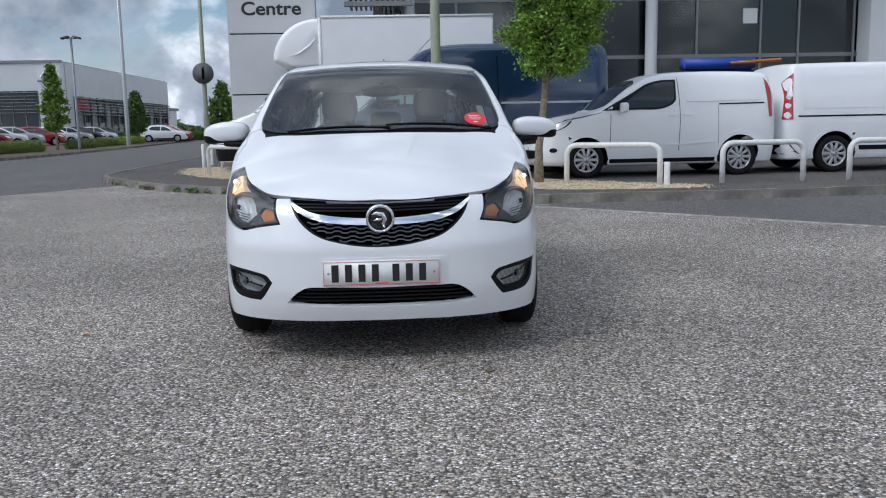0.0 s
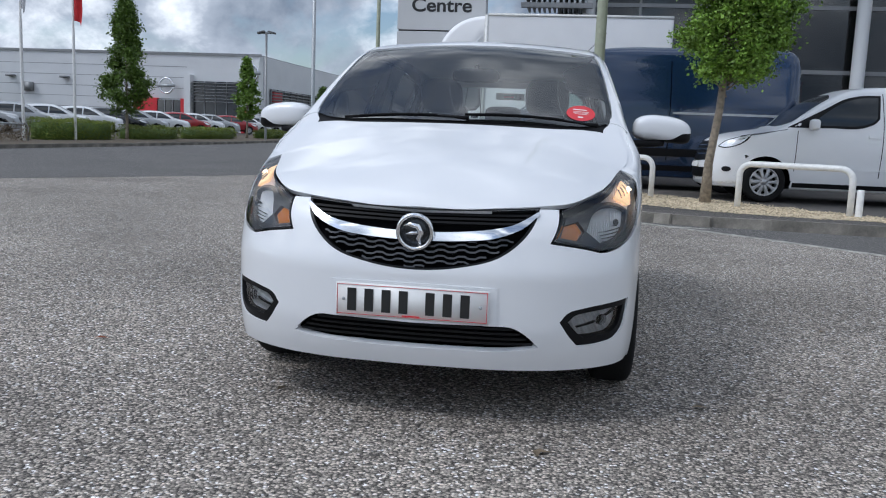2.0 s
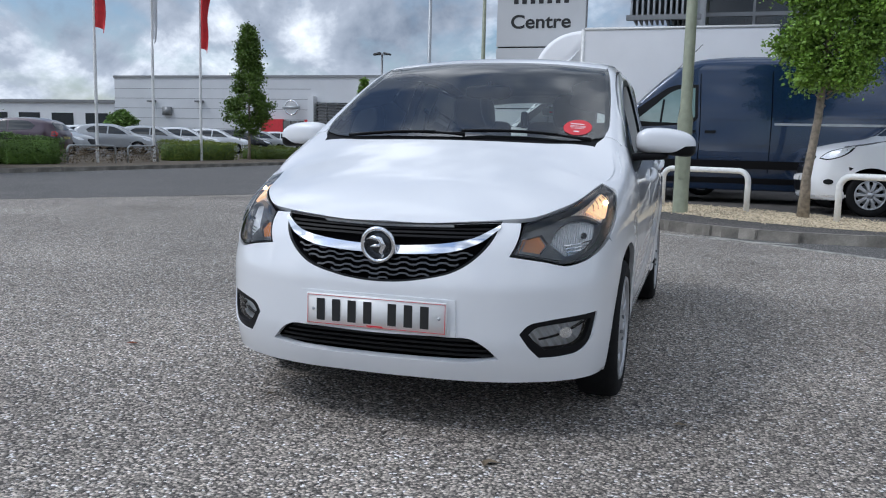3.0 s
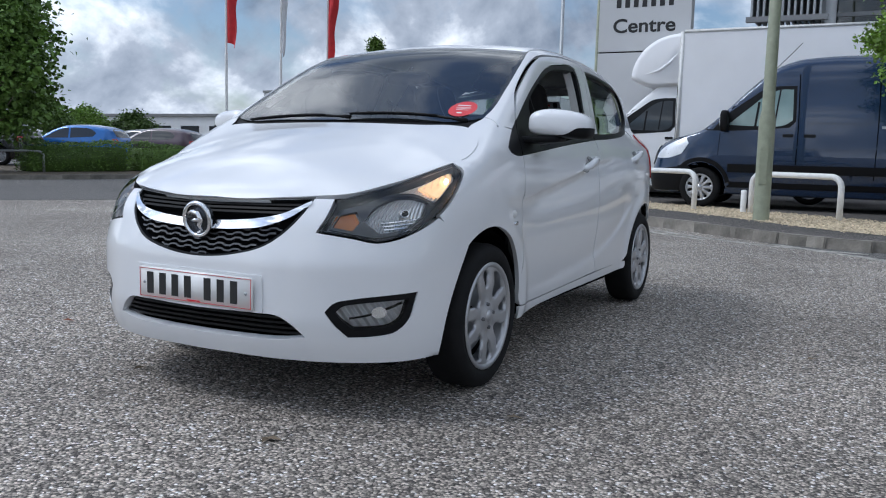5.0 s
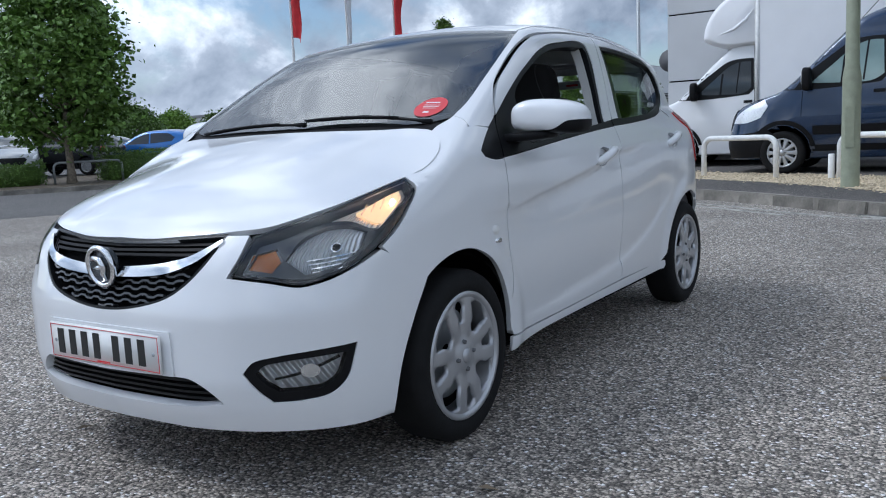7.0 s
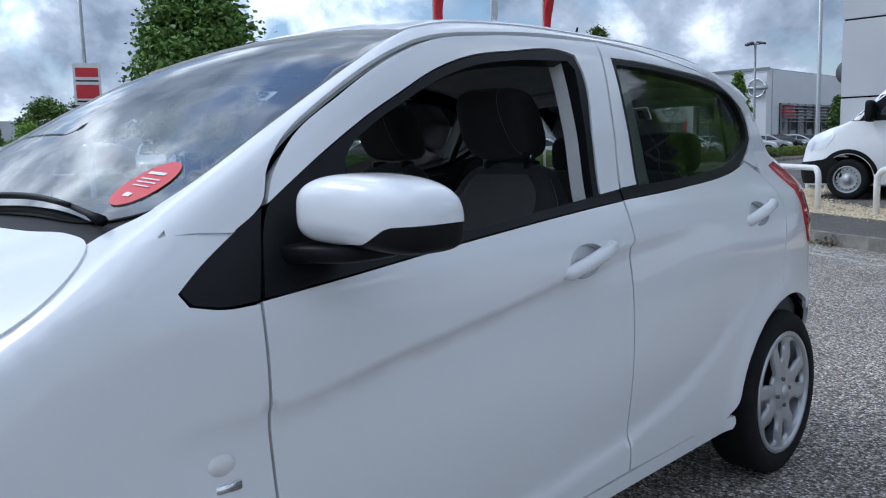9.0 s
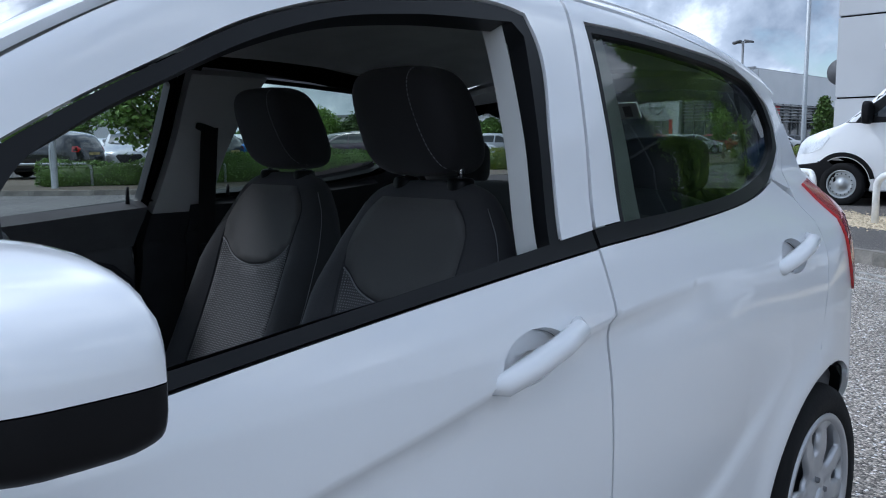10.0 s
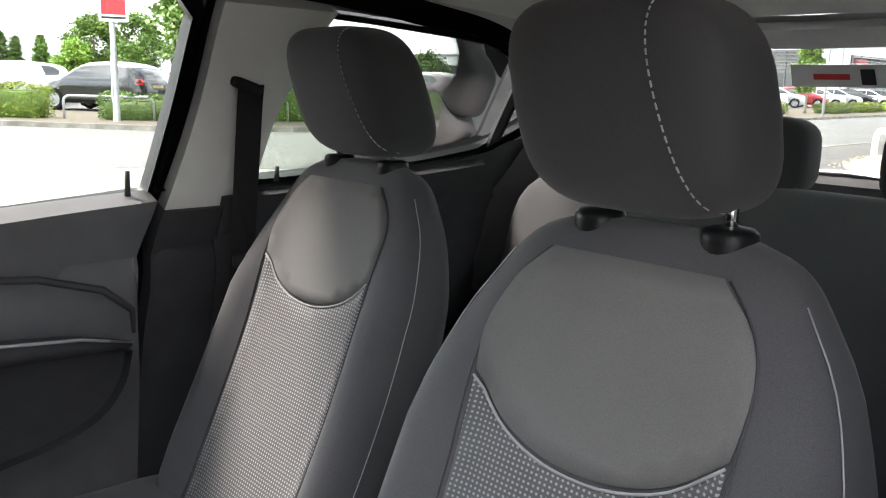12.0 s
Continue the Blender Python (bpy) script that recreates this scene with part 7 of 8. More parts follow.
mid_van = sort_of(
    wide=curve(.2, .92, .5, .97, .9, .99, 1.2, .98, 1.7, .90, 2.0, .80), k=.10,
    plan=curve(0, 0, .4, .04, .7, .14, .88, .3, .96, .6, 1.0, 1.1), nose=curve(.2, .06, .5, 0, .9, .06, 1.1, .2, 2, .5),
    top=curve(0, .95, .3, 1.12, .9, 1.25, 1.1, 1.34, 1.8, 1.84, 2.2, 1.96, 2.8, 2.0, 5.2, 1.97, 5.4, 1.9),
    crown=curve(0, .12, 1, .06, 5, .05), tail=curve(.2, 5.26, .5, 5.32, 1.2, 5.28, 2.0, 5.12), tail_plan=curve(0, 0, .7, .03, .9, .12, 1.0, .3), bottom=curve(0, .24, 5.4, .24), pivot=1.5)
mid_panes = [
    ("cab_window", mid_van.side, [(1.5, 1.28), (1.85, 1.55), (2.1, 1.72), (2.5, 1.76), (2.5, 1.34)], "far_glass", True, .006),
    ("windscreen", mid_van.over, sym([(0, 1.06), (.6, 1.12), (.8, 1.22), (.72, 1.85), (0, 1.95)]), "far_glass", False, .006),
    ("tail_light", mid_van.side, [(5.08, .96), (5.23, .96), (5.20, 1.30), (5.14, 1.70), (5.06, 1.78), (5.09, 1.40)], "red", True, .008),
    ("tail_lens", mid_van.side, [(5.09, 1.36), (5.17, 1.36), (5.15, 1.52), (5.10, 1.56)], "reflector", True, .012),
    ("load_panel", mid_van.side, [(2.8, 1.15), (4.9, 1.15), (4.8, 1.78), (2.85, 1.80)], "van_white", True, .004),
    ("sill", mid_van.side, [(1.3, .40), (4.0, .40), (4.0, .48), (1.3, .48)], "black", True, .006),
    ("slide_rail", mid_van.side, [(3.2, 1.0), (5.0, 1.0), (5.0, 1.03), (3.2, 1.03)], "satin", True, .004),
    ("rear_line", mid_van.back, band([(0, .5), (0, 1.8)], .004), "void", False, .003),
    ("rear_bumper", mid_van.back, sym([(0, .58), (20, .58), (22, .35), (0, .32)]), "black", False, .01),
]
vehicle("medium_van", "white panel van with tall red tail lights", "van", mid_van, 5.34, 1.0, 2.0, ((1.0, .345), (4.3, .345)), .335, M["van_white"], pose(12.26, 12.1, .11) @ pose(0, 0, 0, 0, 0, 91), mid_panes, "parked vans", arch=.41)
# things laid on the vans' far side
tb = empty("flatbed_truck", pose(8.32, 17.5, .11), label="blue flatbed body with an orange roof bar", category="truck")
part("bed_side", box(-.93, .93, -.06, .3, 2.27, 2.54, .02), paint("bright_blue_panel", (.02, .07, .35), .45), tb)
bar = box(-.65, .65, -.06, .06, -.04, .04, .02)
bar.transform(pose(.86, -.2, 2.43, 0, -3, 0))
part("beacon_bar", bar, M["amber"], tb)
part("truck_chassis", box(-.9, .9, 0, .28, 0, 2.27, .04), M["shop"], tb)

# ---- parked cars ----
suv = sort_of(
    wide=curve(.2, .80, .5, .88, .8, .90, 1.0, .875, 1.2, .80, 1.5, .68, 1.6, .6), k=.09,
    plan=curve(0, 0, .3, .03, .55, .12, .72, .26, .84, .55, .9, 1.0), nose=curve(.2, .07, .45, 0, .65, .03, .85, .12, 1.0, .25, 1.6, .5),
    top=curve(0, .76, .15, .88, .5, .98, .95, 1.06, 1.15, 1.14, 1.85, 1.48, 2.2, 1.57, 2.8, 1.59, 3.5, 1.54, 3.95, 1.42, 4.3, 1.15),
    crown=curve(0, .25, 1, .10, 2.5, .10, 4.4, .15), tail=curve(.2, 4.18, .6, 4.32, .9, 4.30, 1.1, 4.2, 1.5, 3.92), tail_plan=curve(0, 0, .5, .05, .7, .16, .84, .4, .9, .7), bottom=curve(0, .22, 4.4, .24), pivot=1.3)
suv_panes = [
    ("side_window", suv.side, [(1.36, 1.04), (1.75, 1.28), (2.05, 1.41), (2.30, 1.45), (2.33, 1.06)], "far_glass", True, .005),
    ("side_window", suv.side, [(2.40, 1.06), (2.37, 1.45), (2.8, 1.45), (3.2, 1.40), (3.42, 1.26), (3.3, 1.12)], "far_glass", True, .005),
    ("windscreen", suv.over, sym([(0, 1.08), (.5, 1.14), (.70, 1.26), (.60, 1.85), (.3, 1.95), (0, 1.97)]), "far_glass", False, .005),
    ("rear_window", suv.back, sym([(0, 1.44), (15, 1.42), (21, 1.36), (20, 1.12), (0, 1.10)]), "far_glass", False, .005),
    ("headlight", suv.wrap, [(29, .72), (33, .80), (44, .86), (52, .88), (46, .78), (38, .71)], "reflector", True, .006),
    ("grille", suv.wrap, sym([(0, .76), (17, .77), (20, .70), (12, .48), (0, .46)]), "satin", False, .006),
    ("number_plate", suv.wrap, sym([(0, .47), (11, .47), (11, .38), (0, .38)]), "plate", False, .012),
    ("tail_light", suv.back, [(19, .98), (22, 1.06), (27.5, 1.04), (28.5, .88), (22, .86)], "red", True, .006),
    ("rear_plate", suv.back, sym([(0, .86), (9, .86), (9, .77), (0, .77)]), "yellow", False, .006),
    ("sill_trim", suv.side, [(1.15, .26), (2.95, .26), (2.95, .36), (1.15, .36)], "black", True, .005),
]
SUV_AX = ((.86, .33), (3.46, .33))
TINTS = {
    "silver": ((.42, .43, .44), .35), "white": ((.74, .75, .76), .35), "grey": ((.10, .105, .115), .3), "red": ((.32, .012, .018), .3),
    "blue": ((.015, .13, .42), .3), "black": ((.012, .013, .015), .25), "plum": ((.06, .03, .045), .3),
}
fleet = {}
for tint, (col, ro) in TINTS.items():
    m = paint(tint + "_car_paint", col, ro, metal=.3 if tint in ("silver", "grey", "blue") else 0, vary=.03, coat=.8)
    fleet[tint] = vehicle("parked_car", f"{tint} family hatchback parked on the dealer's forecourt", "car", suv, 4.33, .905, 1.6, SUV_AX, .33, m, pose(-60, 20, -30), suv_panes, "parked cars", cell=.14, arch=.39, width=.2)
spots = [
    # (tint, x, y, turn): nose direction turned from -y
    ("silver", -27.3, 36.0, 118), ("silver", -27.2, 39.4, 118), ("white", -27.4, 42.6, 118), ("white", -27.3, 45.8, 118), ("black", -27.4, 49.0, 118),
    ("silver", -27.6, 52.2, 118), ("white", -27.6, 55.4, 118), ("red", -27.5, 58.6, 118), ("white", -27.7, 61.8, 118), ("silver", -27.8, 65.0, 118),
    ("red", -27.4, 68, 118), ("white", -27.3, 71, 118), ("silver", -27.2, 74, 118), ("black", -27.1, 77, 118), ("white", -27.0, 80, 118), ("grey", -26.9, 83, 118),
    ("grey", -25.8, 27.0, 100), ("silver", -27.6, 31.5, 105), ("plum", -27.2, 23.4, -75), ("blue", -28.0, 19.8, -70), ("black", -29.5, 17.0, -70), ("silver", -25.6, 14.4, 60), ("silver", -31.0, 13.4, 60),
    ("white", -33.5, 30, 110), ("grey", -34, 34, 110), ("white", -33, 26, 110), ("black", -36, 22, 110), ("white", -38, 18, 80), ("black", -29.4, 11.2, -60), ("white", -33.0, 9.6, 30),
    ("grey", -30.5, 7.0, 62), ("black", -36.4, 6.6, 100), ("silver", -29.6, 9.6, 62), ("red", -41, 3.4, 100), ("white", -44, 9, 95), ("silver", -46, 5, 95), ("plum", -43, 13, 95), ("white", -40, 14.5, 95),
    ("red", -20.5, 83, 95), ("white", -19.8, 78, 95), ("black", -30.3, 68.6, 118), ("red", -32.3, 62.4, 118), ("white", -33, 48, 118), ("silver", -33, 55, 118), ("white", -33, 41, 118),
    ("white", -50, 22, 90), ("silver", -52, 27, 90), ("grey", -48, 32, 90), ("red", -52, 8, 90), ("white", -55, 13, 90), ("black", -53, 3, 90),
]
seen = set()
for tint, x, y, turn in spots:
    m = pose(x, y, .115, 0, 0, turn + random.uniform(-3, 3))
    if tint not in seen:
        seen.add(tint)
        fleet[tint].matrix_basis = m
    else:
        copy_thing(fleet[tint], m)


# ---- showroom behind the vans ----
show = empty("showroom", label="glass-fronted showroom with a white end wall and a slatted canopy", category="building")
part("floor_slab", box(-1.0, 40, 24.7, 44, .05, .16), M["path"], show, smooth=False)
part("rear_wall", box(-1.0, 40, 43.6, 44, .1, 9), M["clad_dark"], show, smooth=False)
# wall colour near black: the showroom's dim interior is painted, not lit
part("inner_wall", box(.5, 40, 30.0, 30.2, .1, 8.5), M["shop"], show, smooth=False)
part("upper_floor", box(-.2, 40, 25.4, 40, 3.2, 3.45), M["clad_dark"], show, smooth=False)
part("roof", box(-2.4, 42, 22.6, 44.2, 8.6, 9.2, .03), M["clad_white"], show, smooth=False)
part("white_end_wall", box(16.05, 40, 24.2, 25.0, .1, 8.6), M["clad_white"], show, smooth=False)
for x in np.arange(17.6, 40, 1.6):
    part("cladding_joint", box(x - .012, x + .012, 24.185, 24.21, .1, 8.6), M["frame"], show, smooth=False)
for x in (-.3, 2.2, 4.4, 6.6, 10.4, 12.62, 13.95, 15.9):
    part("mullion", box(x - .035, x + .035, 24.93, 25.08, .1, 8.6), M["frame"], show, smooth=False)
for z in (3.28, 5.2, 6.9, 8.4):
    part("transom", box(-.4, 16.1, 24.945, 25.065, z - .06, z + .06), M["frame"], show, smooth=False)
part("white_column", lathe([(.2, .1), (.2, 8.6)], 24), M["clad_white"], show).location = (8.72, 24.6, 0)
part("white_column", lathe([(.2, .1), (.2, 8.6)], 24), M["clad_white"], show).location = (.6, 24.6, 0)
xs = (-.3, 2.2, 4.4, 6.6, 8.7, 10.4, 12.62, 13.95, 15.9)
for a, b in zip(xs, xs[1:]):
    for z0, z1 in ((.12, 3.25), (3.33, 5.15), (5.25, 6.85), (6.95, 8.38)):
        part("window_pane", box(a + .04, b - .04, 24.995, 25.007, z0, z1), M["shop_glass"], show, smooth=False)
part("notice", box(12.0, 12.5, 24.96, 24.975, 4.35, 4.85), M["plate"], show, smooth=False)
part("reception_wall", box(4.2, 8.0, 28, 28.2, .1, 3.2), M["red_sign"], show, smooth=False)
for k in range(9):
    lt = part("ceiling_lamp", box(2 + k * 1.5 - .2, 2 + k * 1.5 + .2, 26.6, 26.7, 6.1, 6.13), M["plate"], show, smooth=False)
# slatted canopy at the corner
for k in range(12):
    part("canopy_slat", box(-1.3 + k * .16, -1.24 + k * .16, 22.8, 24.9, 4.9 + .09 * k * 0, 5.9, .01), M["steel"], show, smooth=False)
part("canopy_frame", box(-1.4, .7, 22.7, 22.85, 4.75, 4.9, .01), M["frame"], show, smooth=False)
part("canopy_frame", box(-1.4, .7, 22.7, 22.85, 5.9, 6.05, .01), M["frame"], show, smooth=False)
part("canopy_post", tube([(.7, 22.8, .1), (.1, 24.6, 6)], .07, 10), M["frame"], show)

# ---- pylon sign ----
pylon = empty("pylon_sign", pose(-2.86, 17.3, .11), label="tall pale grey pylon sign with dark lettering", category="sign")
for z0, z1 in ((.05, 1.80), (1.83, 3.25), (3.28, 5.6)):
    part("sign_panel", box(-1.06, 1.06, 0, .32, z0, z1, .01), M["sign"], pylon, smooth=False)
part("sign_core", box(-1.03, 1.03, .03, .29, 0, 5.58), M["void"], pylon, smooth=False)
words("lettering", "Centre", .44, pose(0, -.003, 3.71, 90, 0, 0) @ Matrix.Diagonal((1.14, 1, 1, 1)), M["ink"], pylon, .004)
for k in range(7):
    x = -.60 + k * .20
    part("word_bar", box(x - .055, x + .055, -.006, .002, 4.27, 4.56 if k in (0, 6) else 4.49), M["ink"], pylon, smooth=False)

# ---- neighbouring dealership ----
deal = empty("dealership", label="pale grey clad dealership with glazing and a red entrance", category="building")
part("wall_front", box(-62, -30.5, 76, 77, .1, 7.6), M["clad"], deal, smooth=False)
part("wall_side", box(-31.4, -30.4, 77, 112, .1, 7.6), M["clad"], deal, smooth=False)
part("wall_back", box(-62, -31, 111, 112, .1, 7.5), M["clad"], deal, smooth=False)
part("wall_west", box(-62, -61, 77, 111, .1, 7.5), M["clad"], deal, smooth=False)
part("roof", box(-61.9, -30.6, 76.2, 111.8, 7.35, 7.7), M["clad_dark"], deal, smooth=False)
for z in np.arange(1.1, 7.4, 1.05):
    part("cladding_joint", box(-62, -38.0, 75.985, 76.02, z - .02, z + .02), M["clad_dark"], deal, smooth=False)
part("parapet", box(-62.1, -30.3, 75.9, 76.1, 7.5, 7.75), M["frame"], deal, smooth=False)
part("entrance_panel", box(-43.5, -41.0, 75.6, 76.02, .1, 3.25), M["red_sign"], deal, smooth=False)
part("entrance_panel", box(-38.5, -37.9, 75.6, 76.02, .1, 3.25), M["red_sign"], deal, smooth=False)
part("entrance_glass", box(-41.0, -38.5, 75.7, 76.02, .1, 3.1), M["far_glass"], deal, smooth=False)
for x in (-40.2, -39.35):
    part("entrance_mullion", box(x - .05, x + .05, 75.62, 75.72, .1, 3.1), M["frame"], deal, smooth=False)
part("entrance_tower", box(-37.95, -37.3, 75.2, 76.05, .1, 5.6), M["clad_white"], deal, smooth=False)
part("front_glazing", box(-37.3, -32.5, 75.8, 76.02, .1, 5.0), M["far_glass"], deal, smooth=False)
for z in np.arange(3.0, 5.0, .3):
    part("sun_louvre", box(-37.2, -32.6, 75.3, 75.8, z, z + .06), M["frame"], deal, smooth=False)
for x in np.arange(-37.2, -32.4, 1.15):
    part("mullion", box(x - .04, x + .04, 75.72, 75.82, .1, 5.0), M["frame"], deal, smooth=False)
part("front_pier", box(-32.4, -30.35, 75.5, 76.6, .1, 7.0), M["clad_white"], deal, smooth=False)
part("pier_panel", box(-32.1, -31.5, 75.4, 75.55, .1, 2.2), M["red_sign"], deal, smooth=False)
part("side_glazing", box(-30.42, -30.25, 78.5, 110.5, .1, 4.6), M["far_glass"], deal, smooth=False)
for y in np.arange(78.5, 110.6, 2.0):
    part("side_mullion", box(-30.27, -30.15, y - .06, y + .06, .1, 4.6), M["frame"], deal, smooth=False)
for z in (1.6, 2.9, 3.2, 3.5, 3.8, 4.1, 4.4):
    part("side_louvre", box(-30.27, -29.8, 78.5, 110.5, z - .04, z + .04), M["frame"], deal, smooth=False)
part("red_sign_bar", box(-30.2, -30.05, 78.7, 81.3, 3.3, 4.3), M["red_sign"], deal, smooth=False)
for x, z, r in ((-39.85, 4.45, .72), (-31.2, 5.9, .8)):
    ring = part("round_emblem", tube([(x + r * math.cos(a), 75.35, z + r * math.sin(a)) for a in np.linspace(0, math.tau, 33)[:-1]], r * .13, 8, closed=True), M["chrome"], deal)
    part("emblem_bar", box(x - r * 1.35, x + r * 1.35, 75.2, 75.4, z - r * .2, z + r * .2, .02), M["steel"], deal)
for x in (-57, -51):
    part("wall_floodlight", box(x - .4, x + .4, 75.4, 76, 4.9, 5.1, .02), M["frame"], deal)
part("wall_unit", box(-55.6, -54.6, 75.6, 76.0, 3.5, 4.4, .02), M["frame"], deal)
far = empty("far_sheds", label="low grey industrial sheds in the distance", category="building")
for x0, x1, y0, y1, h in ((-27, -17, 128, 150, 5.2), (-12, 8, 150, 170, 6.5), (-120, -75, 92, 110, 5.5), (-60, -34, 118, 130, 4.2)):
    sh = part("shed", box(x0, x1, y0, y1, 0, h), M["clad_white"], far, smooth=False)
    part("shed_roof", box(x0 - .3, x1 + .3, y0 - .3, y1 + .3, h, h + .4), M["clad_dark"], sh, smooth=False)
    for k in range(8):
        w = x0 + (x1 - x0) * (k + .5) / 8
        part("shed_window", box(w - (x1 - x0) * .04, w + (x1 - x0) * .04, y0 - .06, y0 + .02, h * .45, h * .75), M["far_glass"], sh, smooth=False)
glass_house = part("west_block", box(-170, -110, 30, 60, 0, 6), M["clad"], far, smooth=False)

# ---- leaves ----
def leaves(points, size, seed, flat=.6):
    """Small bent leaves, two faces each, at the given places: one joined mesh."""
    rng = np.random.default_rng(seed)
    n = len(points)
    d = rng.normal(size=(n, 3))
    d[:, 2] *= flat
    d /= np.linalg.norm(d, axis=1)[:, None]
    o = np.cross(d, rng.normal(size=(n, 3)))
    o /= np.linalg.norm(o, axis=1)[:, None] + 1e-9
    u = np.cross(d, o)
    s = size * rng.uniform(.6, 1.3, (n, 1))
    a, b = points - d * s * .5, points + d * s * .5
    c1, c2 = points + o * s * .36 + u * s * .1, points - o * s * .36 + u * s * .1
    V = np.stack([a, c1, b, c2], 1).reshape(-1, 3)
    i = np.arange(n)[:, None] * 4
    F = np.concatenate([i + (0, 1, 2), i + (0, 2, 3)])
    return V, F


def tree(name, x, y, z, height, trunk_h, trunk_r, crown_r, n, size, mat, seed, label, tall=1.0, tips=90, lean=0.0):
    """A tree: tapered trunk, limbs, and a crown of separate leaves in uneven clumps round the twigs."""
    rng = np.random.default_rng(seed)
    e = empty(name, pose(x, y, z), label=label, category="tree")
    bm = bmesh.new()
    top = height * .93
    trunk = [(0, 0, -.1), (.01, .01, trunk_h * .3), (lean * .3 + .03, -.02, trunk_h * .7), (lean * .6, .0, trunk_h), (lean, .05, (trunk_h + top) / 2), (lean, .02, top)]
    tube(trunk, [trunk_r * 1.5, trunk_r, trunk_r * .88, trunk_r * .8, trunk_r * .5, trunk_r * .12], 12, bm=bm)
    clumps = []
    ch = height - trunk_h
    for k in range(tips):
        t = rng.uniform(0, 1) ** .9
        zz = trunk_h * .95 + t * ch * .97
        prof = (math.sin(math.pi * min(1, (t * .86 + .14))) ** .65 if tall < 1.5 else (min(1, t * 3.2 + .35) * (1 - t) ** .8 * 1.25 * rng.uniform(.75, 1.2)))
        a = rng.uniform(0, math.tau)
        r = crown_r * prof * rng.uniform(.35, 1.0) ** .6
        tip = np.array((lean + r * math.cos(a), r * math.sin(a), zz))
        clumps.append(tip)
        if k % 3 == 0:
            zb = max(trunk_h * .8, zz - r * rng.uniform(.5, 1.0))
            b0 = np.array((lean * min(1, zb / trunk_h), 0, zb))
            m1 = b0 * .5 + tip * .5 + (0, 0, -.06 * r)
            tube([b0, m1, tip], [trunk_r * .28, trunk_r * .16, .006], 6, bm=bm)
    part("trunk", bm, M["bark"], e)
    clumps = np.array(clumps)
    pick = rng.integers(0, len(clumps), n)
    sp = crown_r * .15
    pts = clumps[pick] + rng.normal(size=(n, 3)) * (sp, sp, sp * .8)
    part("crown", leaves(pts, size, seed + 1), M[mat], e, smooth=False)
    return e


tree("street_tree", 2.42, 10.05, .11, 5.3, 1.95, .062, .80, 62000, .058, "leaf", 11, "young street tree with fresh green leaves and a slim trunk", tips=120, lean=.22)
tree("street_tree", -19.9, 33.0, .1, 6.4, 1.3, .07, 1.0, 24000, .11, "leaf", 12, "upright columnar tree behind the hedge", tall=2, tips=120)
tree("street_tree", -20.8, 49.3, .1, 5.2, 1.3, .07, .75, 7000, .16, "leaf", 13, "upright columnar tree behind the hedge", tall=2, tips=100)
tree("street_tree", -21.8, 69, .1, 4.4, 1.0, .08, .9, 5000, .24, "leaf_dark", 14, "upright columnar tree beside the road", tall=2)
tree("street_tree", -17.6, 84, .1, 5.8, 1.0, .09, 1.5, 5000, .3, "leaf_dark", 15, "broad young tree beside the road", tall=2)
tree("street_tree", -15.2, 100, .1, 5.8, 1.0, .09, 1.7, 5000, .32, "leaf_dark", 16, "broad young tree beside the road", tall=2)
tree("verge_tree", -20.2, 13.0, .1, 5.9, 1.35, .11, 1.85, 20000, .18, "leaf_dark", 17, "broad round tree in full leaf on the verge", tips=130)
for i, (x, y, h, r) in enumerate(((-75, 44, 5.5, 3.4), (-72, 54, 5.0, 3.2), (-68, 62, 4.4, 2.2), (-90, 35, 7.6, 2.7), (-90, 39.8, 7.9, 2.8), (-87, 37.4, 4.6, 2.0), (-88, 32.2, 4.6, 1.9), (-90, 52, 6.5, 3.5), (-58, 72, 3.6, 1.6), (-80, 66, 5, 3.0))):
    tree("far_tree", x, y, 0, h, h * .2, .16, r, 9000, .30, "leaf_dark" if i % 3 else "leaf", 30 + i, "loose spreading tree at the edge of the car park", tips=70)
for i in range(10):
    x, y = -92 - (i % 3) * 1.2, 13.0 + i * 1.75 + (1.6 if i > 6 else 0)
    tree("poplar", x, y, 0, 4.9 + (i * 37 % 5) * .14, .3, .12, 1.0, 5200, .24, "leaf_dark", 60 + i, "dark poplar in a row behind the car park", tall=2, tips=110)


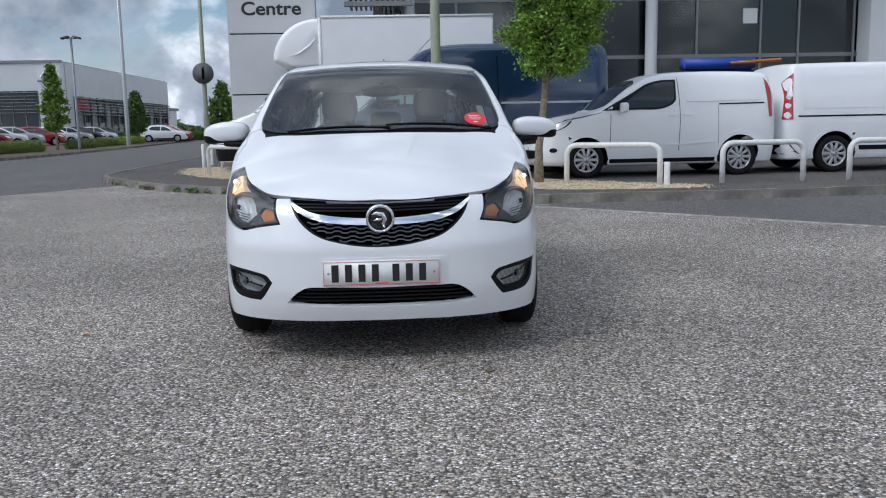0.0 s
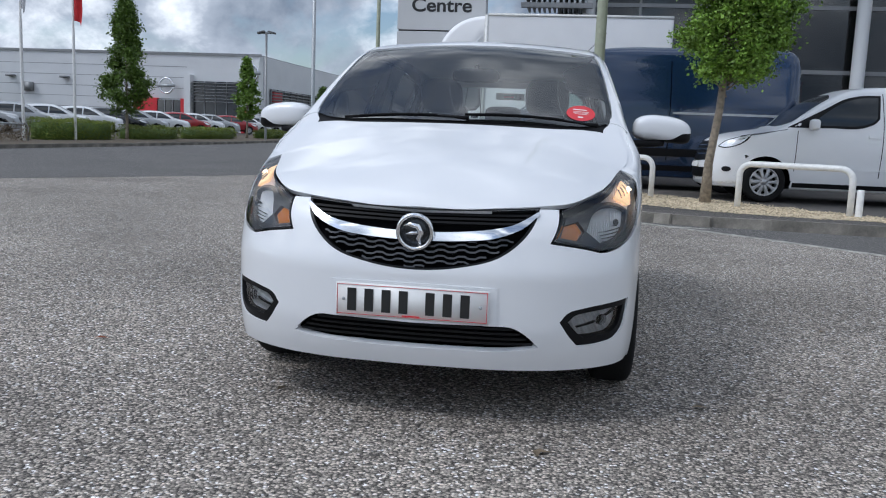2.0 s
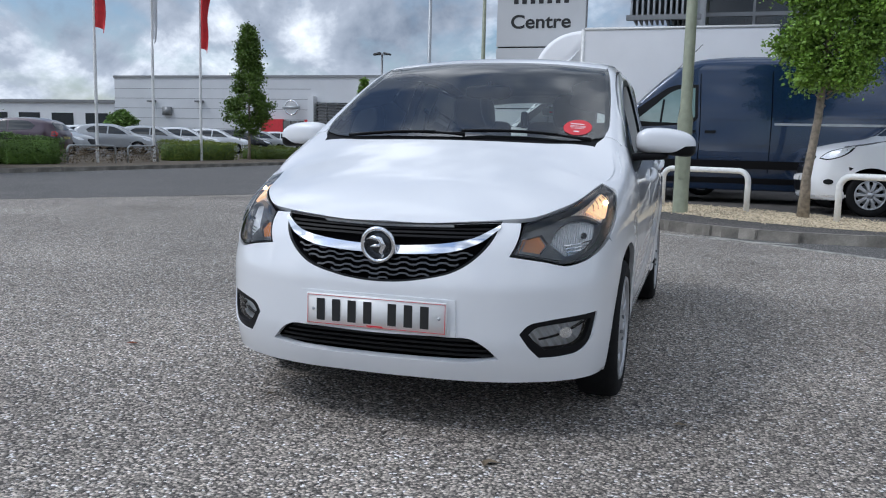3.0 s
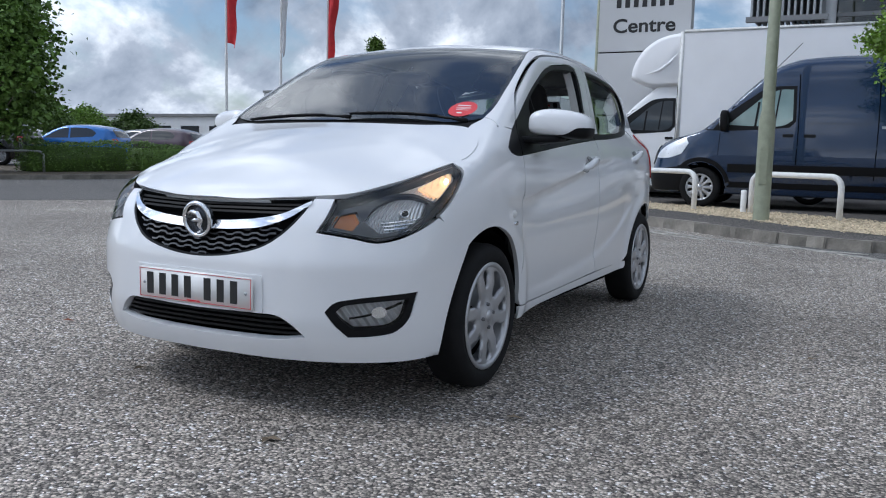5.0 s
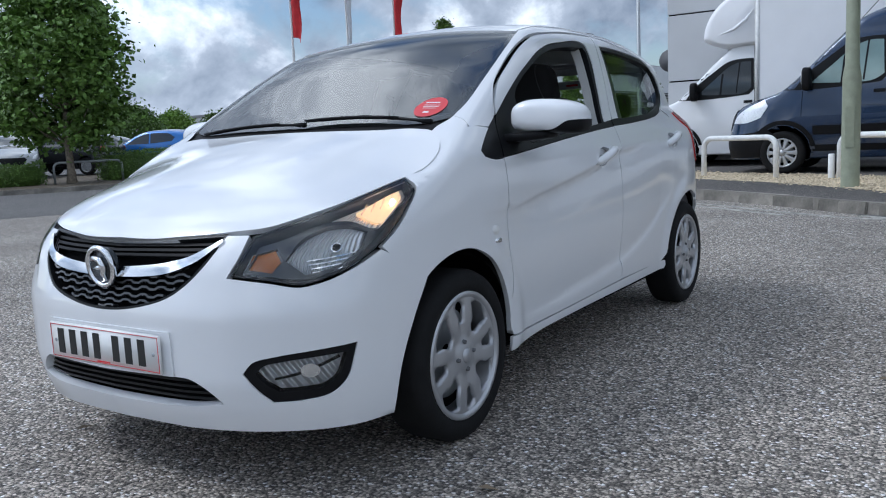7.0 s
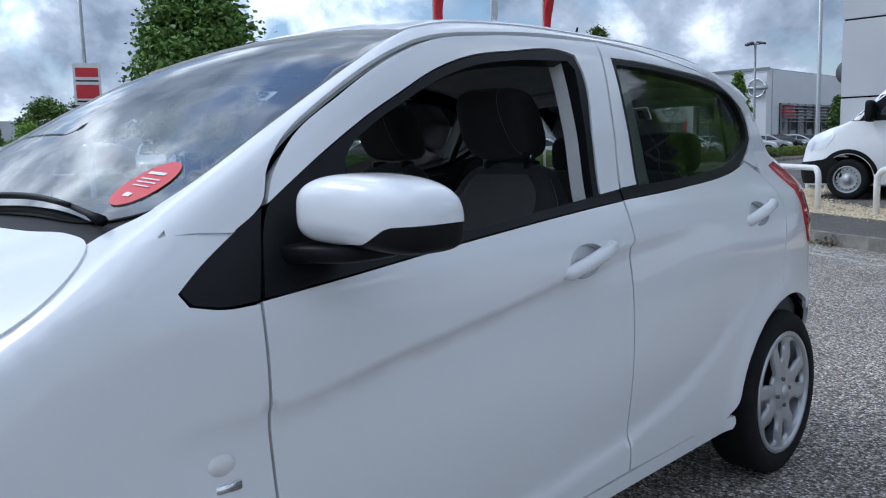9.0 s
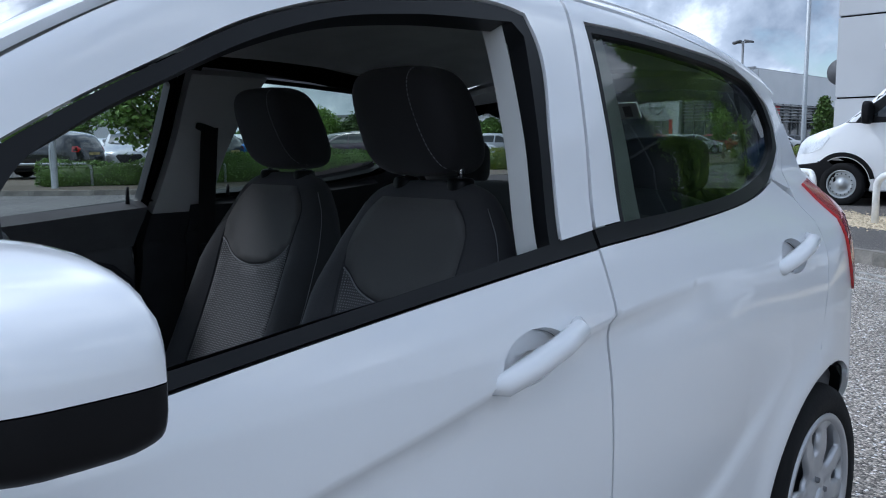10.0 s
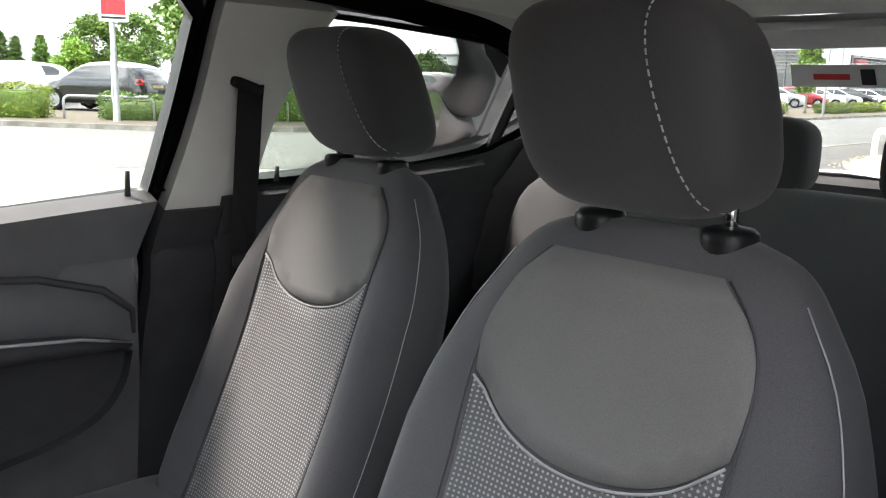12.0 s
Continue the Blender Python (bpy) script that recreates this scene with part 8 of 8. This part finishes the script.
def hedge(pts, width, height, seed, mat="leaf_hedge", density=520, size=.06, z=.1):
    """A clipped hedge along a line: a shell of leaves round an added core, its dark green standing for the inner shade,
    with a slightly wavy top.
    """
    rng = np.random.default_rng(seed)
    a, b = np.array(pts[0], float), np.array(pts[1], float)
    L = np.linalg.norm(b - a)
    e = empty("hedge", pose(a[0], a[1], z, 0, 0, math.degrees(math.atan2(b[1] - a[1], b[0] - a[0]))), label="clipped green hedge along the verge" if mat != "leaf_dry" else "bare brown shrubs along the verge", category="hedge", group="hedges")
    areas = np.array([height * L, height * L, width * L, height * width, height * width])
    n = int(density * areas.sum())
    face = rng.choice(5, n, p=areas / areas.sum())
    u = np.where(face == 3, rng.normal(0, .04, n), np.where(face == 4, L + rng.normal(0, .04, n), rng.uniform(0, L, n)))
    v, v2 = rng.uniform(0, 1, n), rng.uniform(0, 1, n)
    wob = .05 * np.sin(u * 2.3 + seed) + .04 * np.sin(u * 5.1)
    y = np.where(face == 0, -width / 2, np.where(face == 1, width / 2, (v2 - .5) * width)) + rng.normal(0, .035, n)
    zz = np.where(face == 2, height + wob, v * height * .98 + .02) + rng.normal(0, .03, n)
    if mat == "leaf_dry":
        zz *= .5 + .5 * np.abs(np.sin(u * 3.1))
    part("foliage", leaves(np.stack([u, y, zz], 1), size, seed), M[mat], e, smooth=False)
    if mat != "leaf_dry":
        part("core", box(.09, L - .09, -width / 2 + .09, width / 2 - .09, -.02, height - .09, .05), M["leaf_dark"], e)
    return e


H = hedge
H(((-19.95, 33.0), (-19.95, 37.4)), .9, .56, 1)
H(((-19.95, 26.6), (-19.95, 31.3)), .9, .76, 2)
H(((-19.95, 39.0), (-20.0, 44.6)), .9, .56, 3)
H(((-20.1, 49.8), (-20.4, 53.9)), .9, .52, 4)
H(((-20.8, 56), (-21.3, 61)), .9, .52, 5, density=300, size=.09)
H(((-21.6, 64), (-22.6, 72)), .9, .55, 6, density=250, size=.1)
H(((-19.6, 17.6), (-19.4, 19.8)), 1.0, .85, 7, "leaf_dark")
H(((-20.1, 14.0), (-19.6, 17.2)), 1.0, .85, 8, "leaf_dark")
H(((-19.2, 20.0), (-19.2, 22.2)), .7, .55, 9, "leaf_dry", 300)
H(((-19.0, 22.6), (-19.0, 24.4)), .7, .55, 10, "leaf_dry", 300)
H(((-26.8, 5.9), (-23.0, 8.9)), .95, .80, 11)
H(((-33.5, .8), (-27.4, 5.4)), .95, .80, 12)
H(((-21.9, 10.0), (-20.6, 12.4)), .9, .62, 13, "leaf_dark")
H(((-30.5, 78), (-20, 90)), 1.2, .9, 14, "leaf_dark", 150, .14)
bank = empty("distant_hedgerow", label="long dark hedgerow closing the view", category="hedgerow")
bank["kind"] = "stuff"
rng = np.random.default_rng(77)
n = 26000
ang = rng.uniform(radians(-75), radians(118), n)
rad = rng.uniform(165, 190, n)
hh = 3.2 + 1.6 * np.sin(ang * 23) + 1.2 * np.sin(ang * 51 + 1) + .8 * np.sin(ang * 97)
pts = np.stack([-np.sin(ang) * rad, np.cos(ang) * rad, rng.uniform(0, 1, n) ** .7 * np.maximum(hh, 1.2)], 1)
part("foliage", leaves(pts, 1.3, 78), M["far_tree"], bank, smooth=False)
tagged(part("field", slab([(-900, -900), (900, -900), (900, -160), (-900, -160)], -.02, .01), M["grass"], smooth=False), "rough grass beyond the yard", "field", kind="structure")
tagged(part("field_north", slab([(-900, 162), (900, 162), (900, 900), (-900, 900)], -.02, .01), M["grass"], smooth=False), "rough grass beyond the yard", "field", kind="structure")

# ---- litter and marks on the yard ----
rng = np.random.default_rng(5)
for x, y, a in ((-1.58, .72, 20), (-.54, .24, 70), (.47, -.16, 10), (1.9, 2.0, 50), (.45, -.17, 100), (1.04, .45, 10)):
    bm = bmesh.new()
    vs = [bm.verts.new(p) for p in ((-.035, 0, .006), (-.01, .014, .012), (.03, .003, .004), (-.005, -.013, .010))]
    bm.faces.new(vs)
    lf = tagged(part("dead_leaf", bm, M["leafred"] if a == 20 else M["leaf_dry"], smooth=False), "small dry fallen leaf on the asphalt", "leaf", group="fallen leaves")
    lf.matrix_basis = pose(x, y, 0, 0, 0, a)
# weeds in the joint at the kerb's foot
rng = np.random.default_rng(9)
foot_line = flow([(-6.0, 14.35), (-5.5, 13.6), (-4.6, 12.2), (-3.4, 10.95), (-2.2, 10.1), (-1.2, 9.55)], .1, closed=False)
for k in range(22):
    p = foot_line[int(rng.uniform(.05, .98) * len(foot_line))]
    n = int(rng.uniform(25, 80))
    w = rng.uniform(.04, .14)
    spots_w = np.stack([rng.normal(0, w, n), rng.normal(0, .03, n), np.abs(rng.normal(0, .035, n)) + .01], 1)
    weed = tagged(part("weed_tuft", leaves(spots_w, .045, 200 + k, 1.2), M["leaf_dark"] if k % 3 else M["leaf_dry"], smooth=False), "small green weeds growing in the kerb joint", "weed", group="kerb weeds")
    weed.matrix_basis = pose(p[0], p[1], 0, 0, 0, -45)
for pts in ([(1.15, 7.72), (2.2, 6.85), (3.0, 6.12), (4.65, 4.45), (8.9, .4)],):
    tagged(part("lane_line", slab(band([tuple(p) for p in flow(pts, .3, closed=False)], .045), -.005, .008), M["line"], smooth=False), "worn pale line at the lane's edge", "road marking", kind="structure")
for pts in ([(-1.6, 9.35), (-.5, 8.7), (.5, 7.9), (1.3, 7.45), (2.1, 7.3)], [(-1.7, 9.2), (-.6, 8.5), (.4, 7.72)]):
    tagged(part("kerb_line", slab(band([tuple(p) for p in flow(pts, .3, closed=False)], .03), -.005, .007), M["line"], smooth=False), "worn pale line along the kerb", "road marking", kind="structure")
